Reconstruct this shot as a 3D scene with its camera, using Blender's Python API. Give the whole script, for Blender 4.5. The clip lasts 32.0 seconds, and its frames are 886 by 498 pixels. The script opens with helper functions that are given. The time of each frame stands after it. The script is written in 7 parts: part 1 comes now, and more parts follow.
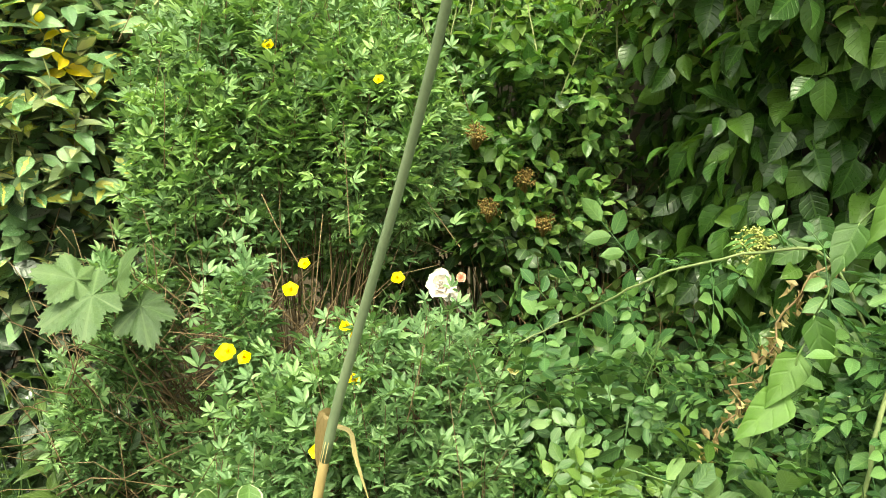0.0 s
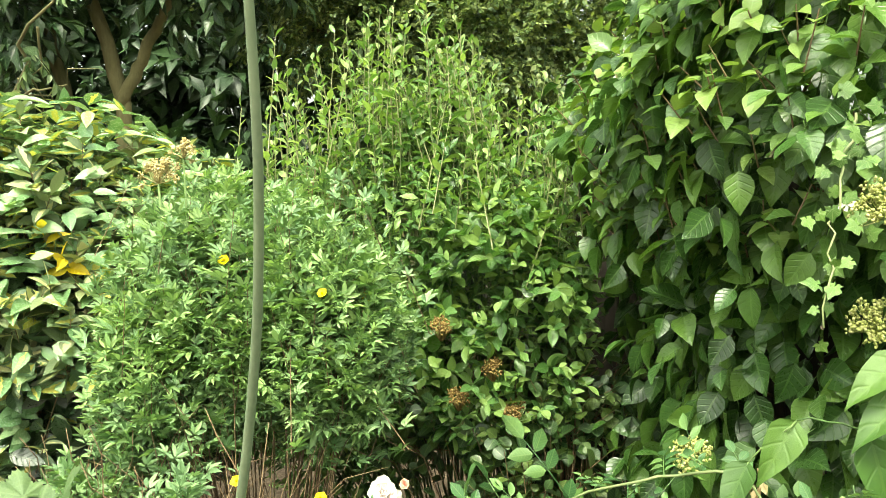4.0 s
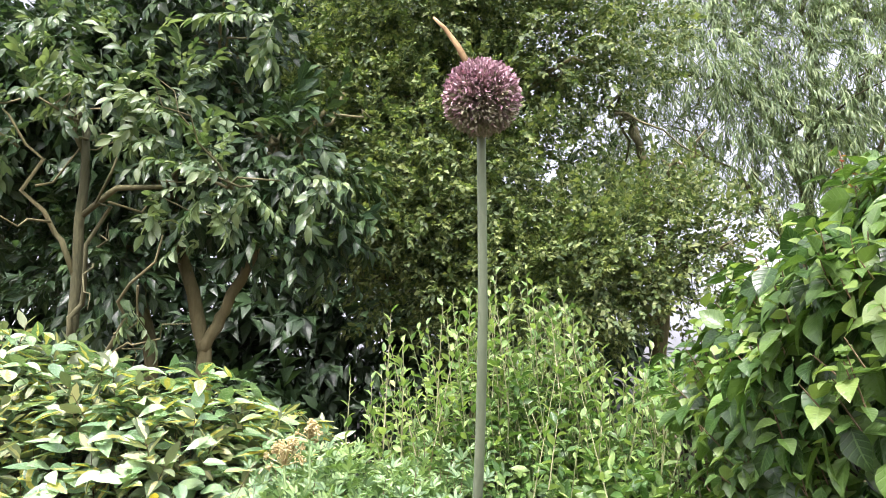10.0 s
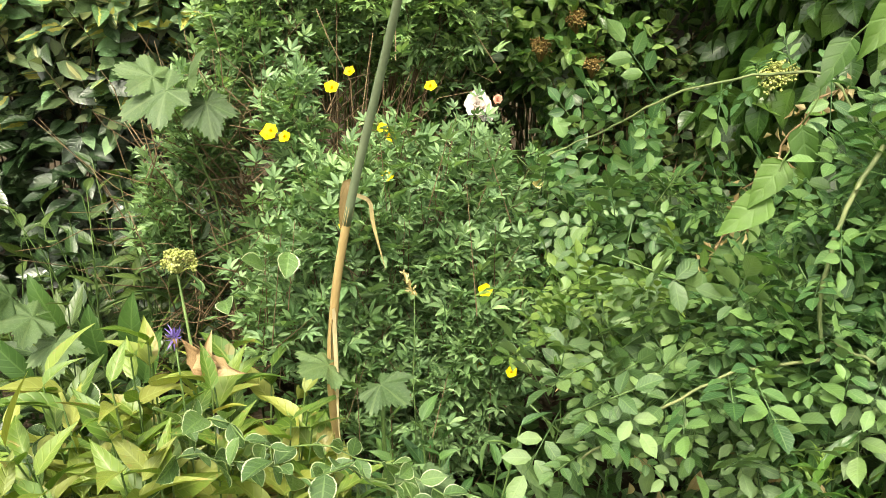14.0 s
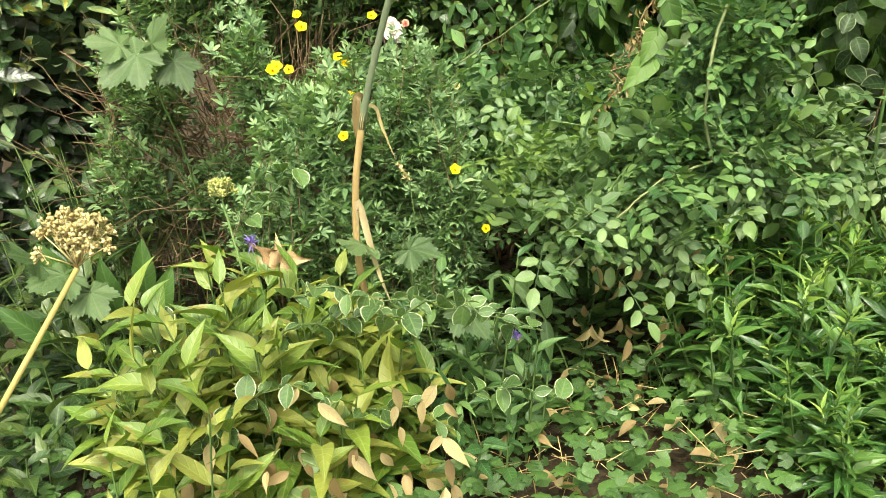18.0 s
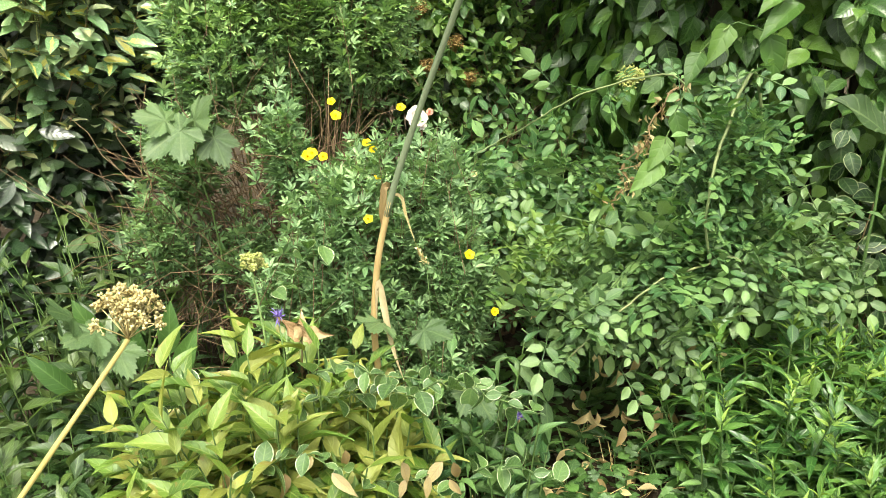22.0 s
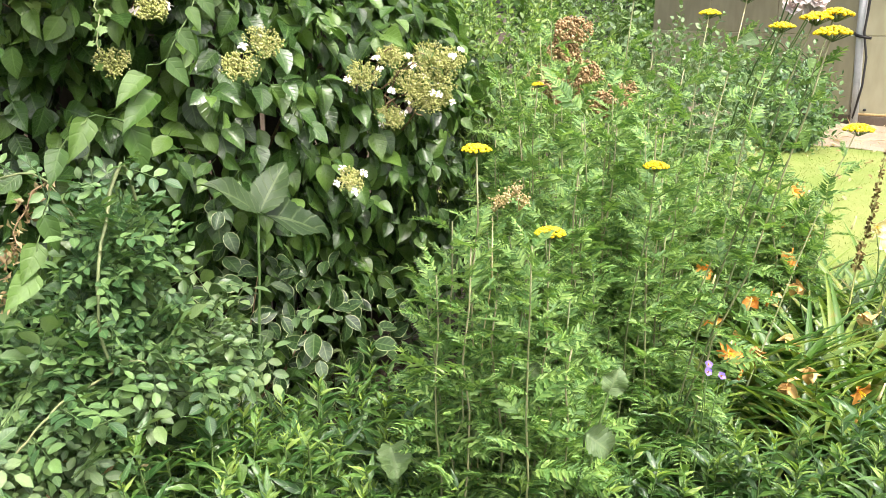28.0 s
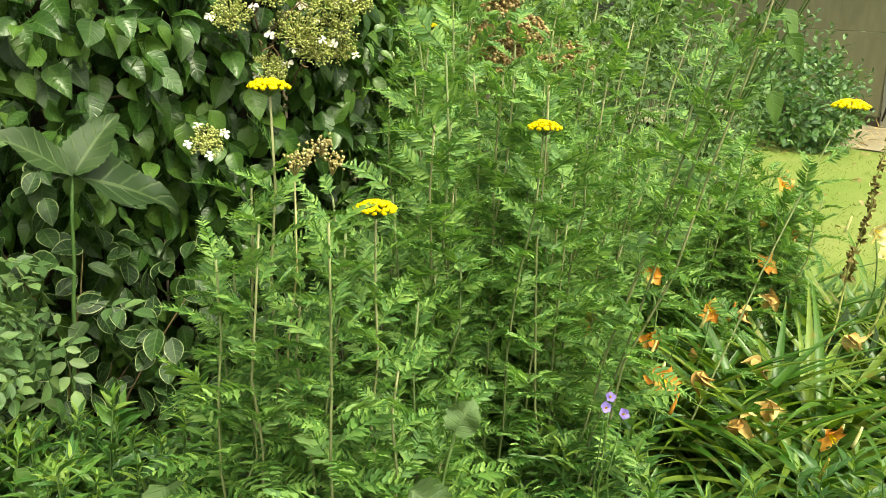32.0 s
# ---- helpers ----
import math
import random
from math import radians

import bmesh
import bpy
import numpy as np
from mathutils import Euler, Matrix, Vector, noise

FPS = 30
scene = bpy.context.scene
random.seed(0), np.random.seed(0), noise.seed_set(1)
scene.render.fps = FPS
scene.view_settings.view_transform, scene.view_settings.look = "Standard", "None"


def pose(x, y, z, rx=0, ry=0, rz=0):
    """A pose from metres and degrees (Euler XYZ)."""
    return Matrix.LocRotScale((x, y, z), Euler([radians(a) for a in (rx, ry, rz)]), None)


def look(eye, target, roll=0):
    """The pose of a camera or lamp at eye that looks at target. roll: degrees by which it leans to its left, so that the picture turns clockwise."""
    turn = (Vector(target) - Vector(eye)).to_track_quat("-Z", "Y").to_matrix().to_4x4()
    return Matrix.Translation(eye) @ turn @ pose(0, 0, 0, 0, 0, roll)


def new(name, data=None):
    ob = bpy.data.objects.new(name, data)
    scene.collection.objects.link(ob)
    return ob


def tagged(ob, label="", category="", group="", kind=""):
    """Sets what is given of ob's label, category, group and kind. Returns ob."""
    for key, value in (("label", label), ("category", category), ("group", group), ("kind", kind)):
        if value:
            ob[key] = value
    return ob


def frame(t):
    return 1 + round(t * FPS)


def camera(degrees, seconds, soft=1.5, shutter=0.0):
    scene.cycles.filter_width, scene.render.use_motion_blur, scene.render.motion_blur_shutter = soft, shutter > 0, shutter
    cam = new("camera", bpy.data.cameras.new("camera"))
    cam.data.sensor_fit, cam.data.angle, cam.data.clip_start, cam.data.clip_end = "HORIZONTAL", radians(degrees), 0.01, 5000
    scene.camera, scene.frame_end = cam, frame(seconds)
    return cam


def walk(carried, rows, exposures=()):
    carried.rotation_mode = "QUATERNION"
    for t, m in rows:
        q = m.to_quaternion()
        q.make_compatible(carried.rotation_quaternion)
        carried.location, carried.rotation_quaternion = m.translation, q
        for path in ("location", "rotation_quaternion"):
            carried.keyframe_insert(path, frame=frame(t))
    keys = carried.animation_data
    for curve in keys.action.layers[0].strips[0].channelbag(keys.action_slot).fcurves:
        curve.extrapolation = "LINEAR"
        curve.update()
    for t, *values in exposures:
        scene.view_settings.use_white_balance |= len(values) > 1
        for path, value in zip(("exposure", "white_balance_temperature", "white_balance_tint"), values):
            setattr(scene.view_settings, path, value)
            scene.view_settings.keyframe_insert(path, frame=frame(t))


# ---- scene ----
cam = camera(53.9, 32.0, soft=0.5)
# seconds, eye in metres, turn in degrees
PATH = [
    (0, 0.000, 0.000, 1.550, 78.00, 1.00, 0.00),
    (0.5, 0.014, 0.007, 1.540, 77.75, 1.10, -0.20),
    (1, 0.024, 0.006, 1.528, 77.02, 1.06, -0.39),
    (1.5, 0.093, -0.047, 1.536, 76.03, 0.83, -0.59),
    (2, 0.257, -0.078, 1.557, 75.86, 1.82, 0.38),
    (2.5, 0.342, -0.082, 1.594, 75.81, 1.74, 3.32),
    (3, 0.365, -0.092, 1.604, 75.69, 2.01, 4.89),
    (3.5, 0.356, -0.075, 1.645, 77.23, 2.13, 4.88),
    (4, 0.333, -0.023, 1.754, 86.17, 2.56, 4.77),
    (4.5, 0.333, -0.011, 1.797, 88.94, 2.17, 4.50),
    (6.5, 0.312, -0.084, 1.846, 94.26, 4.19, -1.20),
    (7, 0.221, -0.081, 1.880, 96.19, 3.95, 3.79),
    (7.5, 0.169, -0.081, 1.918, 99.10, 3.58, 8.25),
    (8, 0.168, -0.083, 1.939, 101.05, 2.98, 8.82),
    (8.5, 0.164, -0.076, 1.937, 101.67, 2.83, 8.70),
    (9, 0.162, -0.073, 1.933, 101.86, 2.64, 8.50),
    (9.5, 0.157, -0.079, 1.917, 101.84, 2.76, 8.34),
    (10, 0.158, -0.094, 1.890, 101.39, 2.76, 8.14),
    (10.5, 0.155, -0.101, 1.841, 99.19, 2.71, 7.66),
    (11, 0.159, -0.126, 1.777, 96.56, 2.55, 7.39),
    (11.5, 0.153, -0.153, 1.690, 93.31, 2.66, 7.15),
    (12, 0.159, -0.179, 1.601, 88.55, 2.72, 6.92),
    (12.5, 0.170, -0.200, 1.544, 83.97, 2.46, 6.73),
    (13, 0.175, -0.217, 1.485, 79.30, 1.88, 6.48),
    (13.5, 0.175, -0.216, 1.449, 74.12, 0.87, 6.52),
    (14, 0.168, -0.228, 1.423, 70.77, -0.42, 7.03),
    (14.5, 0.164, -0.246, 1.413, 69.68, -0.37, 6.99),
    (15, 0.171, -0.269, 1.399, 68.58, -0.25, 6.73),
    (15.5, 0.168, -0.316, 1.404, 67.94, 1.45, 5.81),
    (17.5, -0.348, -0.583, 1.409, 67.17, 4.01, -11.24),
    (18, -0.373, -0.716, 1.454, 66.87, 5.20, -11.62),
    (18.5, -0.379, -0.803, 1.488, 67.62, 6.16, -12.25),
    (19, -0.406, -0.805, 1.537, 70.51, 5.41, -13.71),
    (19.5, -0.417, -0.820, 1.556, 71.50, 4.72, -13.83),
    (20, -0.416, -0.833, 1.549, 71.31, 3.67, -13.62),
    (20.5, -0.432, -0.830, 1.552, 70.74, 1.81, -13.15),
    (21, -0.437, -0.821, 1.563, 70.65, 0.99, -11.56),
    (21.5, -0.430, -0.818, 1.571, 70.53, 1.46, -10.65),
    (22, -0.432, -0.819, 1.580, 70.58, 1.78, -10.50),
    (22.5, -0.417, -0.833, 1.608, 71.89, 2.15, -10.71),
    (23, -0.413, -0.843, 1.609, 72.85, 2.53, -11.02),
    (23.5, -0.413, -0.847, 1.614, 72.82, 2.92, -11.22),
    (24, -0.430, -0.847, 1.640, 74.34, 2.30, -11.16),
    (24.5, -0.426, -0.852, 1.671, 76.25, 2.11, -10.88),
    (26.5, -0.466, -0.719, 1.650, 78.49, 1.02, -23.17),
    (27, -0.444, -0.658, 1.610, 76.67, 0.43, -34.56),
    (27.5, -0.405, -0.657, 1.602, 75.58, -1.05, -43.51),
    (28, -0.380, -0.682, 1.608, 74.79, -0.22, -50.63),
    (28.5, -0.386, -0.678, 1.615, 74.47, -0.81, -53.52),
    (29, -0.381, -0.683, 1.614, 74.22, -0.48, -54.70),
    (29.5, -0.359, -0.699, 1.630, 74.16, -0.56, -55.95),
    (30, -0.289, -0.708, 1.632, 74.14, 0.01, -56.36),
    (30.5, -0.146, -0.711, 1.632, 75.16, 0.94, -54.72),
    (31, -0.025, -0.726, 1.629, 76.82, -0.01, -52.31),
    (31.5, 0.105, -0.726, 1.561, 76.81, -0.39, -49.41),
    (32, 0.339, -0.652, 1.438, 74.34, -2.18, -48.19),
]
EXPOSURES = [(0.0, 1.51, 8000, -16), (3.3, 1.58, 7800, -14), (4.0, 1.89, 7300, -6), (4.5, 1.96, 7000, 1), (7.0, 1.96, 5850, 50), (8.0, 1.91, 6450, 15), (10.0, 1.79, 6200, 24), (12.0, 1.58, 6500, 14), (13.5, 1.44, 7400, 2), (15.5, 1.40, 7800, -3), (19.0, 1.38, 7300, -2), (24.5, 1.64, 7050, 0), (27.0, 1.54, 7700, -12), (28.0, 1.62, 6600, 16), (29.0, 1.46, 7900, -3), (31.0, 1.08, 8050, -11), (32.0, 1.08, 8050, -13)]
walk(cam, [(t, pose(x, y, z, rx, ry, rz)) for t, x, y, z, rx, ry, rz in PATH], EXPOSURES)


# ---- world and light ----
world = bpy.data.worlds.new("overcast_sky")
scene.world = world
world.use_nodes = True
wn, wl = world.node_tree.nodes, world.node_tree.links
wn.clear()
SUN_EL, SUN_AZ = 60.0, 188.0
sky = wn.new("ShaderNodeTexSky")
sky.sky_type = 'NISHITA'
sky.sun_disc = False
sky.sun_elevation, sky.sun_rotation = radians(SUN_EL), radians(SUN_AZ)
sky.air_density, sky.dust_density, sky.ozone_density = 1.0, 6.0, 0.6
grey = wn.new("ShaderNodeHueSaturation")
grey.inputs["Saturation"].default_value = 0.3
bg = wn.new("ShaderNodeBackground")
bg.inputs["Strength"].default_value = 0.15
wout = wn.new("ShaderNodeOutputWorld")
wl.new(sky.outputs[0], grey.inputs["Color"])
wl.new(grey.outputs[0], bg.inputs["Color"])
wl.new(bg.outputs[0], wout.inputs["Surface"])

sun = new("sun", bpy.data.lights.new("sun", 'SUN'))
sun.data.energy, sun.data.angle, sun.data.color = 1.5, radians(14), (1.0, 0.96, 0.88)
a = radians(SUN_AZ)
sun_from = Vector((math.sin(a) * math.cos(radians(SUN_EL)), math.cos(a) * math.cos(radians(SUN_EL)), math.sin(radians(SUN_EL))))
sun.matrix_world = look(sun_from * 40, (0, 0, 0))

# ---- small geometry kit ----
RNG = np.random.default_rng(11)


def unit(v):
    v = np.asarray(v, float)
    return v / np.maximum(np.linalg.norm(v, axis=-1, keepdims=True), 1e-9)


def arr(*v):
    return np.array(v, float)


class Geo:
    """Triangles gathered from templates, with leaf coordinates in a UV map."""

    def __init__(self):
        self.v, self.f, self.uv, self.n = [], [], [], 0

    def add(self, V, F, UV):
        self.v.append(V)
        self.f.append(F + self.n)
        self.uv.append(UV)
        self.n += len(V)
        return self

    def scatter(self, tpl, P, D, N, S):
        if len(P) == 0:
            return self
        V, F, UV = tpl
        R = leaf_axes(D, N)
        W = np.einsum('nij,kj->nki', R, V) * S[:, None, None] + P[:, None, :]
        k, m = len(P), len(V)
        FF = (F[None] + (np.arange(k) * m)[:, None, None]).reshape(-1, 3)
        return self.add(W.reshape(-1, 3), FF, np.tile(UV, (k, 1)))

    def tube(self, pts, r0, r1, sides=5, bumps=0.0):
        pts = np.asarray(pts, float)
        n = len(pts)
        T = unit(np.gradient(pts, axis=0))
        ref = arr(0.31, 0.17, 0.2) if abs(T[0, 2]) > 0.8 else arr(0, 0, 1)
        X = unit(np.cross(T, ref))
        Y = np.cross(T, X)
        ang = np.arange(sides) / sides * 2 * math.pi
        rad = np.linspace(r0, r1, n) * (1 + bumps * RNG.normal(0, 1, n))
        V = (pts[:, None] + rad[:, None, None] * (np.cos(ang)[None, :, None] * X[:, None] + np.sin(ang)[None, :, None] * Y[:, None])).reshape(-1, 3)
        F = []
        for i in range(n - 1):
            for j in range(sides):
                p, q = i * sides + j, i * sides + (j + 1) % sides
                F += [(p, q, q + sides), (p, q + sides, p + sides)]
        for j in range(1, sides - 1):
            F += [(0, j + 1, j), ((n - 1) * sides, (n - 1) * sides + j, (n - 1) * sides + j + 1)]
        UV = np.stack([np.tile(ang / 6.3, n), np.repeat(np.linspace(0, 1, n), sides)], 1)
        return self.add(V, np.array(F), UV)

    def tubes(self, A, B, r0, r1, sides=3):
        """Many straight twigs at once, from the points A to the points B."""
        A, B = np.asarray(A, float), np.asarray(B, float)
        T = unit(B - A)
        X = unit(np.cross(T, arr(0.3, 0.5, 0.81)))
        Y = np.cross(T, X)
        ang = np.arange(sides) / sides * 2 * math.pi
        ring = np.cos(ang)[None, :, None] * X[:, None] + np.sin(ang)[None, :, None] * Y[:, None]
        V = np.concatenate([A[:, None] + ring * r0, B[:, None] + ring * r1], 1)
        F = []
        for j in range(sides):
            q = (j + 1) % sides
            F += [(j, q, q + sides), (j, q + sides, j + sides)]
        F = np.array(F)
        k, m = len(A), 2 * sides
        UV = np.tile(np.array([(0.5, 0.0)] * sides + [(0.5, 1.0)] * sides), (k, 1))
        return self.add(V.reshape(-1, 3), (F[None] + (np.arange(k) * m)[:, None, None]).reshape(-1, 3), UV)

    def mesh(self, name, smooth=True):
        me = bpy.data.meshes.new(name)
        if not self.v:
            return me
        V, F, UV = np.concatenate(self.v), np.concatenate(self.f), np.concatenate(self.uv)
        me.vertices.add(len(V))
        me.vertices.foreach_set("co", V.astype(np.float32).ravel())
        me.loops.add(len(F) * 3)
        me.loops.foreach_set("vertex_index", F.astype(np.int32).ravel())
        me.polygons.add(len(F))
        me.polygons.foreach_set("loop_start", np.arange(0, len(F) * 3, 3, dtype=np.int32))
        me.polygons.foreach_set("use_smooth", np.full(len(F), smooth))
        layer = me.uv_layers.new(name="leaf")
        layer.data.foreach_set("uv", UV[F.ravel()].astype(np.float32).ravel())
        me.update(calc_edges=True)
        return me


def leaf_axes(D, N):
    D = unit(D)
    X = unit(np.cross(D, N))
    return np.stack([X, D, np.cross(X, D)], axis=2)


def part(name, geo, material, parent, label="", kind="", smooth=True):
    """Links a Geo, bmesh or mesh as ONE object under a thing or part."""
    if isinstance(geo, Geo):
        me = geo.mesh(name, smooth)
    elif isinstance(geo, bmesh.types.BMesh):
        me = bpy.data.meshes.new(name)
        geo.to_mesh(me)
        geo.free()
    else:
        me = geo
    if material and not me.materials:
        me.materials.append(material)
    ob = new(name, me)
    ob.parent = parent
    if parent is not None and parent.data is None:
        ob.matrix_parent_inverse = Matrix.Translation(-parent.location)
    return tagged(ob, label, kind=kind)


def thing(name, label, category, group="", kind="", at=(0, 0, 0)):
    ob = new(name)
    ob.empty_display_size = 0.1
    ob.location = at
    return tagged(ob, label, category, group, kind)


def pose44(P, D, N, S):
    R = leaf_axes(D[None], N[None])[0] * S
    m = Matrix.Identity(4)
    for i in range(3):
        for j in range(3):
            m[i][j] = R[i, j]
        m[i][3] = P[i]
    return m


# ---- leaf templates: along +Y, upper face +Z, length 1 ----
def outline(kind, v):
    if kind == "cordate":
        return np.where(v < 0.32, 0.92 * (np.maximum(v, 0) / 0.32) ** 0.42, np.cos(np.clip((v - 0.32) / 0.68, 0, 1) * math.pi / 2) ** 1.0 * 0.92)
    if kind == "arrow":
        return np.where(v < 0.2, 0.95 * (np.maximum(v, 0) / 0.2) ** 0.4, np.cos(np.clip((v - 0.2) / 0.8, 0, 1) * math.pi / 2) ** 1.1 * 0.95)
    if kind == "lance":
        return np.sin(math.pi * v ** 0.62) ** 1.15
    if kind == "elliptic":
        return np.sin(math.pi * v ** 0.9) ** 0.8
    if kind == "round":
        return np.sqrt(np.maximum(0, 1 - (2 * v - 1) ** 2))
    if kind == "obovate":
        return np.sin(math.pi * v ** 1.5) ** 0.8
    if kind == "strap":
        return np.clip(np.minimum(v * 12, (1 - v) * 2.2), 0, 1) ** 0.6
    return np.sin(math.pi * v ** 0.75) ** 0.9


def leaf(kind, width, seg=6, cols=2, fold=0.2, droop=0.15, wave=0.0, teeth=0.0, twist=0.0, petiole=0.0):
    rows = np.linspace(0, 1, seg + 1)
    V, UV, F = [], [], []
    across = np.linspace(-1, 1, 2 * cols + 1)
    for i, v in enumerate(rows):
        w = max(float(outline(kind, arr(v))[0]), 0.02) * width / 2
        if teeth:
            w *= 1 + teeth * (1 if i % 2 else -1)
        for u in across:
            x, z = u * w, abs(u) * w * fold * 2 - droop * v * v
            z += wave * math.sin(v * 9 + (u > 0) * 1.7) * abs(u) * width
            y = v * (1 - 0.25 * droop * v)
            x += twist * v * v * 0.3
            V.append((x, y, z))
            UV.append((u * 0.5 + 0.5, v))
    m = len(across)
    for i in range(seg):
        for j in range(m - 1):
            p = i * m + j
            F += [(p, p + 1, p + m + 1), (p, p + m + 1, p + m)]
    V, F, UV = np.array(V), np.array(F), np.array(UV)
    if petiole:
        g = Geo()
        g.add(V, F, UV)
        g.tube([(0, -petiole, petiole * 0.3), (0, -petiole * 0.5, petiole * 0.08), (0, 0.02, 0)], 0.018, 0.014, 3)
        V, F, UV = np.concatenate(g.v), np.concatenate(g.f), np.concatenate(g.uv)
        V = V + arr(0, petiole, -petiole * 0.3)
    return V, F, UV


def kite(width, fold=0.2, droop=0.15):
    """A small leaf of four triangles."""
    w = width / 2
    V = arr((0, 0, 0), (-w, 0.45, w * fold), (w, 0.45, w * fold), (0, 1, -droop), (0, 0.5, 0))
    return V, np.array([(0, 4, 1), (0, 2, 4), (1, 4, 3), (4, 2, 3)]), arr((0.5, 0), (0, 0.45), (1, 0.45), (0.5, 1), (0.5, 0.5))


def lobed(lobes, depth=0.45, teeth=0.05, seg=46, cup=0.12, wave=0.03, petiole=0.0, power=0.9, half=0):
    """A palmate leaf; lobes: (angle in degrees, length)."""
    th = np.linspace(-165, 165, seg)
    r = np.zeros(seg)
    for a0, ln in lobes:
        d = np.abs(th - a0) / (half or (46 if len(lobes) > 3 else 62))
        r = np.maximum(r, ln * (1 - (1 - depth * 0.55) * np.clip(d, 0, 1) ** power))
    r = r * (1 + teeth * np.where(np.arange(seg) % 2, 1, -1))
    V, UV = [(0, 0, 0)], [(0.5, 0.0)]
    for k, s in enumerate((0.35, 1.0)):
        for t, rr in zip(th, r):
            x, y = rr * s * math.sin(radians(t)), rr * s * math.cos(radians(t))
            z = -cup * (rr * s) ** 2 + wave * math.sin(t * 0.12) * s
            V.append((x, y, z))
            near = min((t - a0 for a0, _ in lobes), key=abs)
            UV.append((0.5 + 0.5 * max(-1.0, min(1.0, near / 32)), s))
    F = []
    for i in range(seg - 1):
        F += [(0, i + 2, i + 1), (i + 1, i + 2, seg + i + 2), (i + 1, seg + i + 2, seg + i + 1)]
    V, F, UV = np.array(V, float), np.array(F), np.array(UV, float)
    if petiole:
        g = Geo().add(V, F, UV)
        g.tube([(0, -petiole, -petiole * 0.5), (0, -petiole * 0.4, -petiole * 0.1), (0, 0.02, 0)], 0.022, 0.016, 4)
        V, F, UV = np.concatenate(g.v), np.concatenate(g.f), np.concatenate(g.uv)
    return V, F, UV


def compound(blade, spots, stalk=True, r=0.012):
    """One leaf of several leaflets; spots: (x, y, z, turn in degrees, pitch in degrees, size)."""
    g = Geo()
    P = np.array([s[:3] for s in spots], float)
    D = np.array([(math.sin(radians(s[3])) * math.cos(radians(s[4])), math.cos(radians(s[3])) * math.cos(radians(s[4])), math.sin(radians(s[4]))) for s in spots])
    N = np.tile(arr(0, 0, 1), (len(spots), 1))
    g.scatter(blade, P, D, N, np.array([s[5] for s in spots], float))
    if stalk:
        top = max(s[1] for s in spots)
        g.tube([(0, 0, 0), (0, top * 0.5, 0.02), (0, top, P[:, 2].max())], r, r * 0.6, 3)
    return np.concatenate(g.v), np.concatenate(g.f), np.concatenate(g.uv)


def sprig(blade, n, size, length=1.0, spread=55, seed=1, flat=0.5, droop=0.0):
    """A twig of length 1 with n leaves along it, upper side +Z."""
    rg = np.random.default_rng(seed)
    g = Geo()
    v = np.linspace(0.12, 1, n)
    phi = np.arange(n) * 2.4 + rg.normal(0, 0.3, n)
    a = radians(spread) * (1 - 0.55 * v)
    side = np.stack([np.cos(phi), np.zeros(n), np.sin(phi) * (1 - flat)], 1)
    D = unit(side * np.sin(a)[:, None] + arr(0, 1, 0) * np.cos(a)[:, None] + arr(0, 0, -droop))
    N = unit(arr(0, 0, 1) + 0.45 * rg.normal(0, 1, (n, 3)))
    P = np.stack([0.03 * rg.normal(0, 1, n), v * length, -0.1 * v * v + 0.02 * rg.normal(0, 1, n)], 1)
    g.scatter(blade, P, D, N, size * rg.uniform(0.7, 1.2, n))
    g.tube([(0, 0, 0), (0, 0.5 * length, -0.025), (0, length, -0.1)], 0.012, 0.004, 3)
    return np.concatenate(g.v), np.concatenate(g.f), np.concatenate(g.uv)


# ---- how leaves sit on a plant ----
def shell(balls, n, face=None, back=0.3, depth=(0.72, 1.04), zmin=0.02, rng=RNG):
    """n places near the surface of a union of ellipsoids (x, y, z, rx, ry, rz), with outward directions."""
    B = np.array(balls, float)
    w = (B[:, 3] * B[:, 4] * B[:, 5]) ** (2 / 3)
    P, Q = np.zeros((0, 3)), np.zeros((0, 3))
    while len(P) < n:
        k = rng.choice(len(B), n * 2, p=w / w.sum())
        d = unit(rng.normal(0, 1, (n * 2, 3)))
        p = B[k, :3] + d * B[k, 3:] * rng.uniform(*depth, (n * 2, 1))
        nm = unit(d / B[k, 3:])
        ok = p[:, 2] > zmin
        for b in B:
            q = (p - b[:3]) / b[3:]
            ok &= (q ** 2).sum(1) > depth[0] ** 2 * 0.97
        if face is not None:
            front = nm @ unit(arr(*face))
            ok &= (front > -0.15) | (rng.random(n * 2) < back)
        P, Q = np.concatenate([P, p[ok]]), np.concatenate([Q, nm[ok]])
    return P[:n], Q[:n]


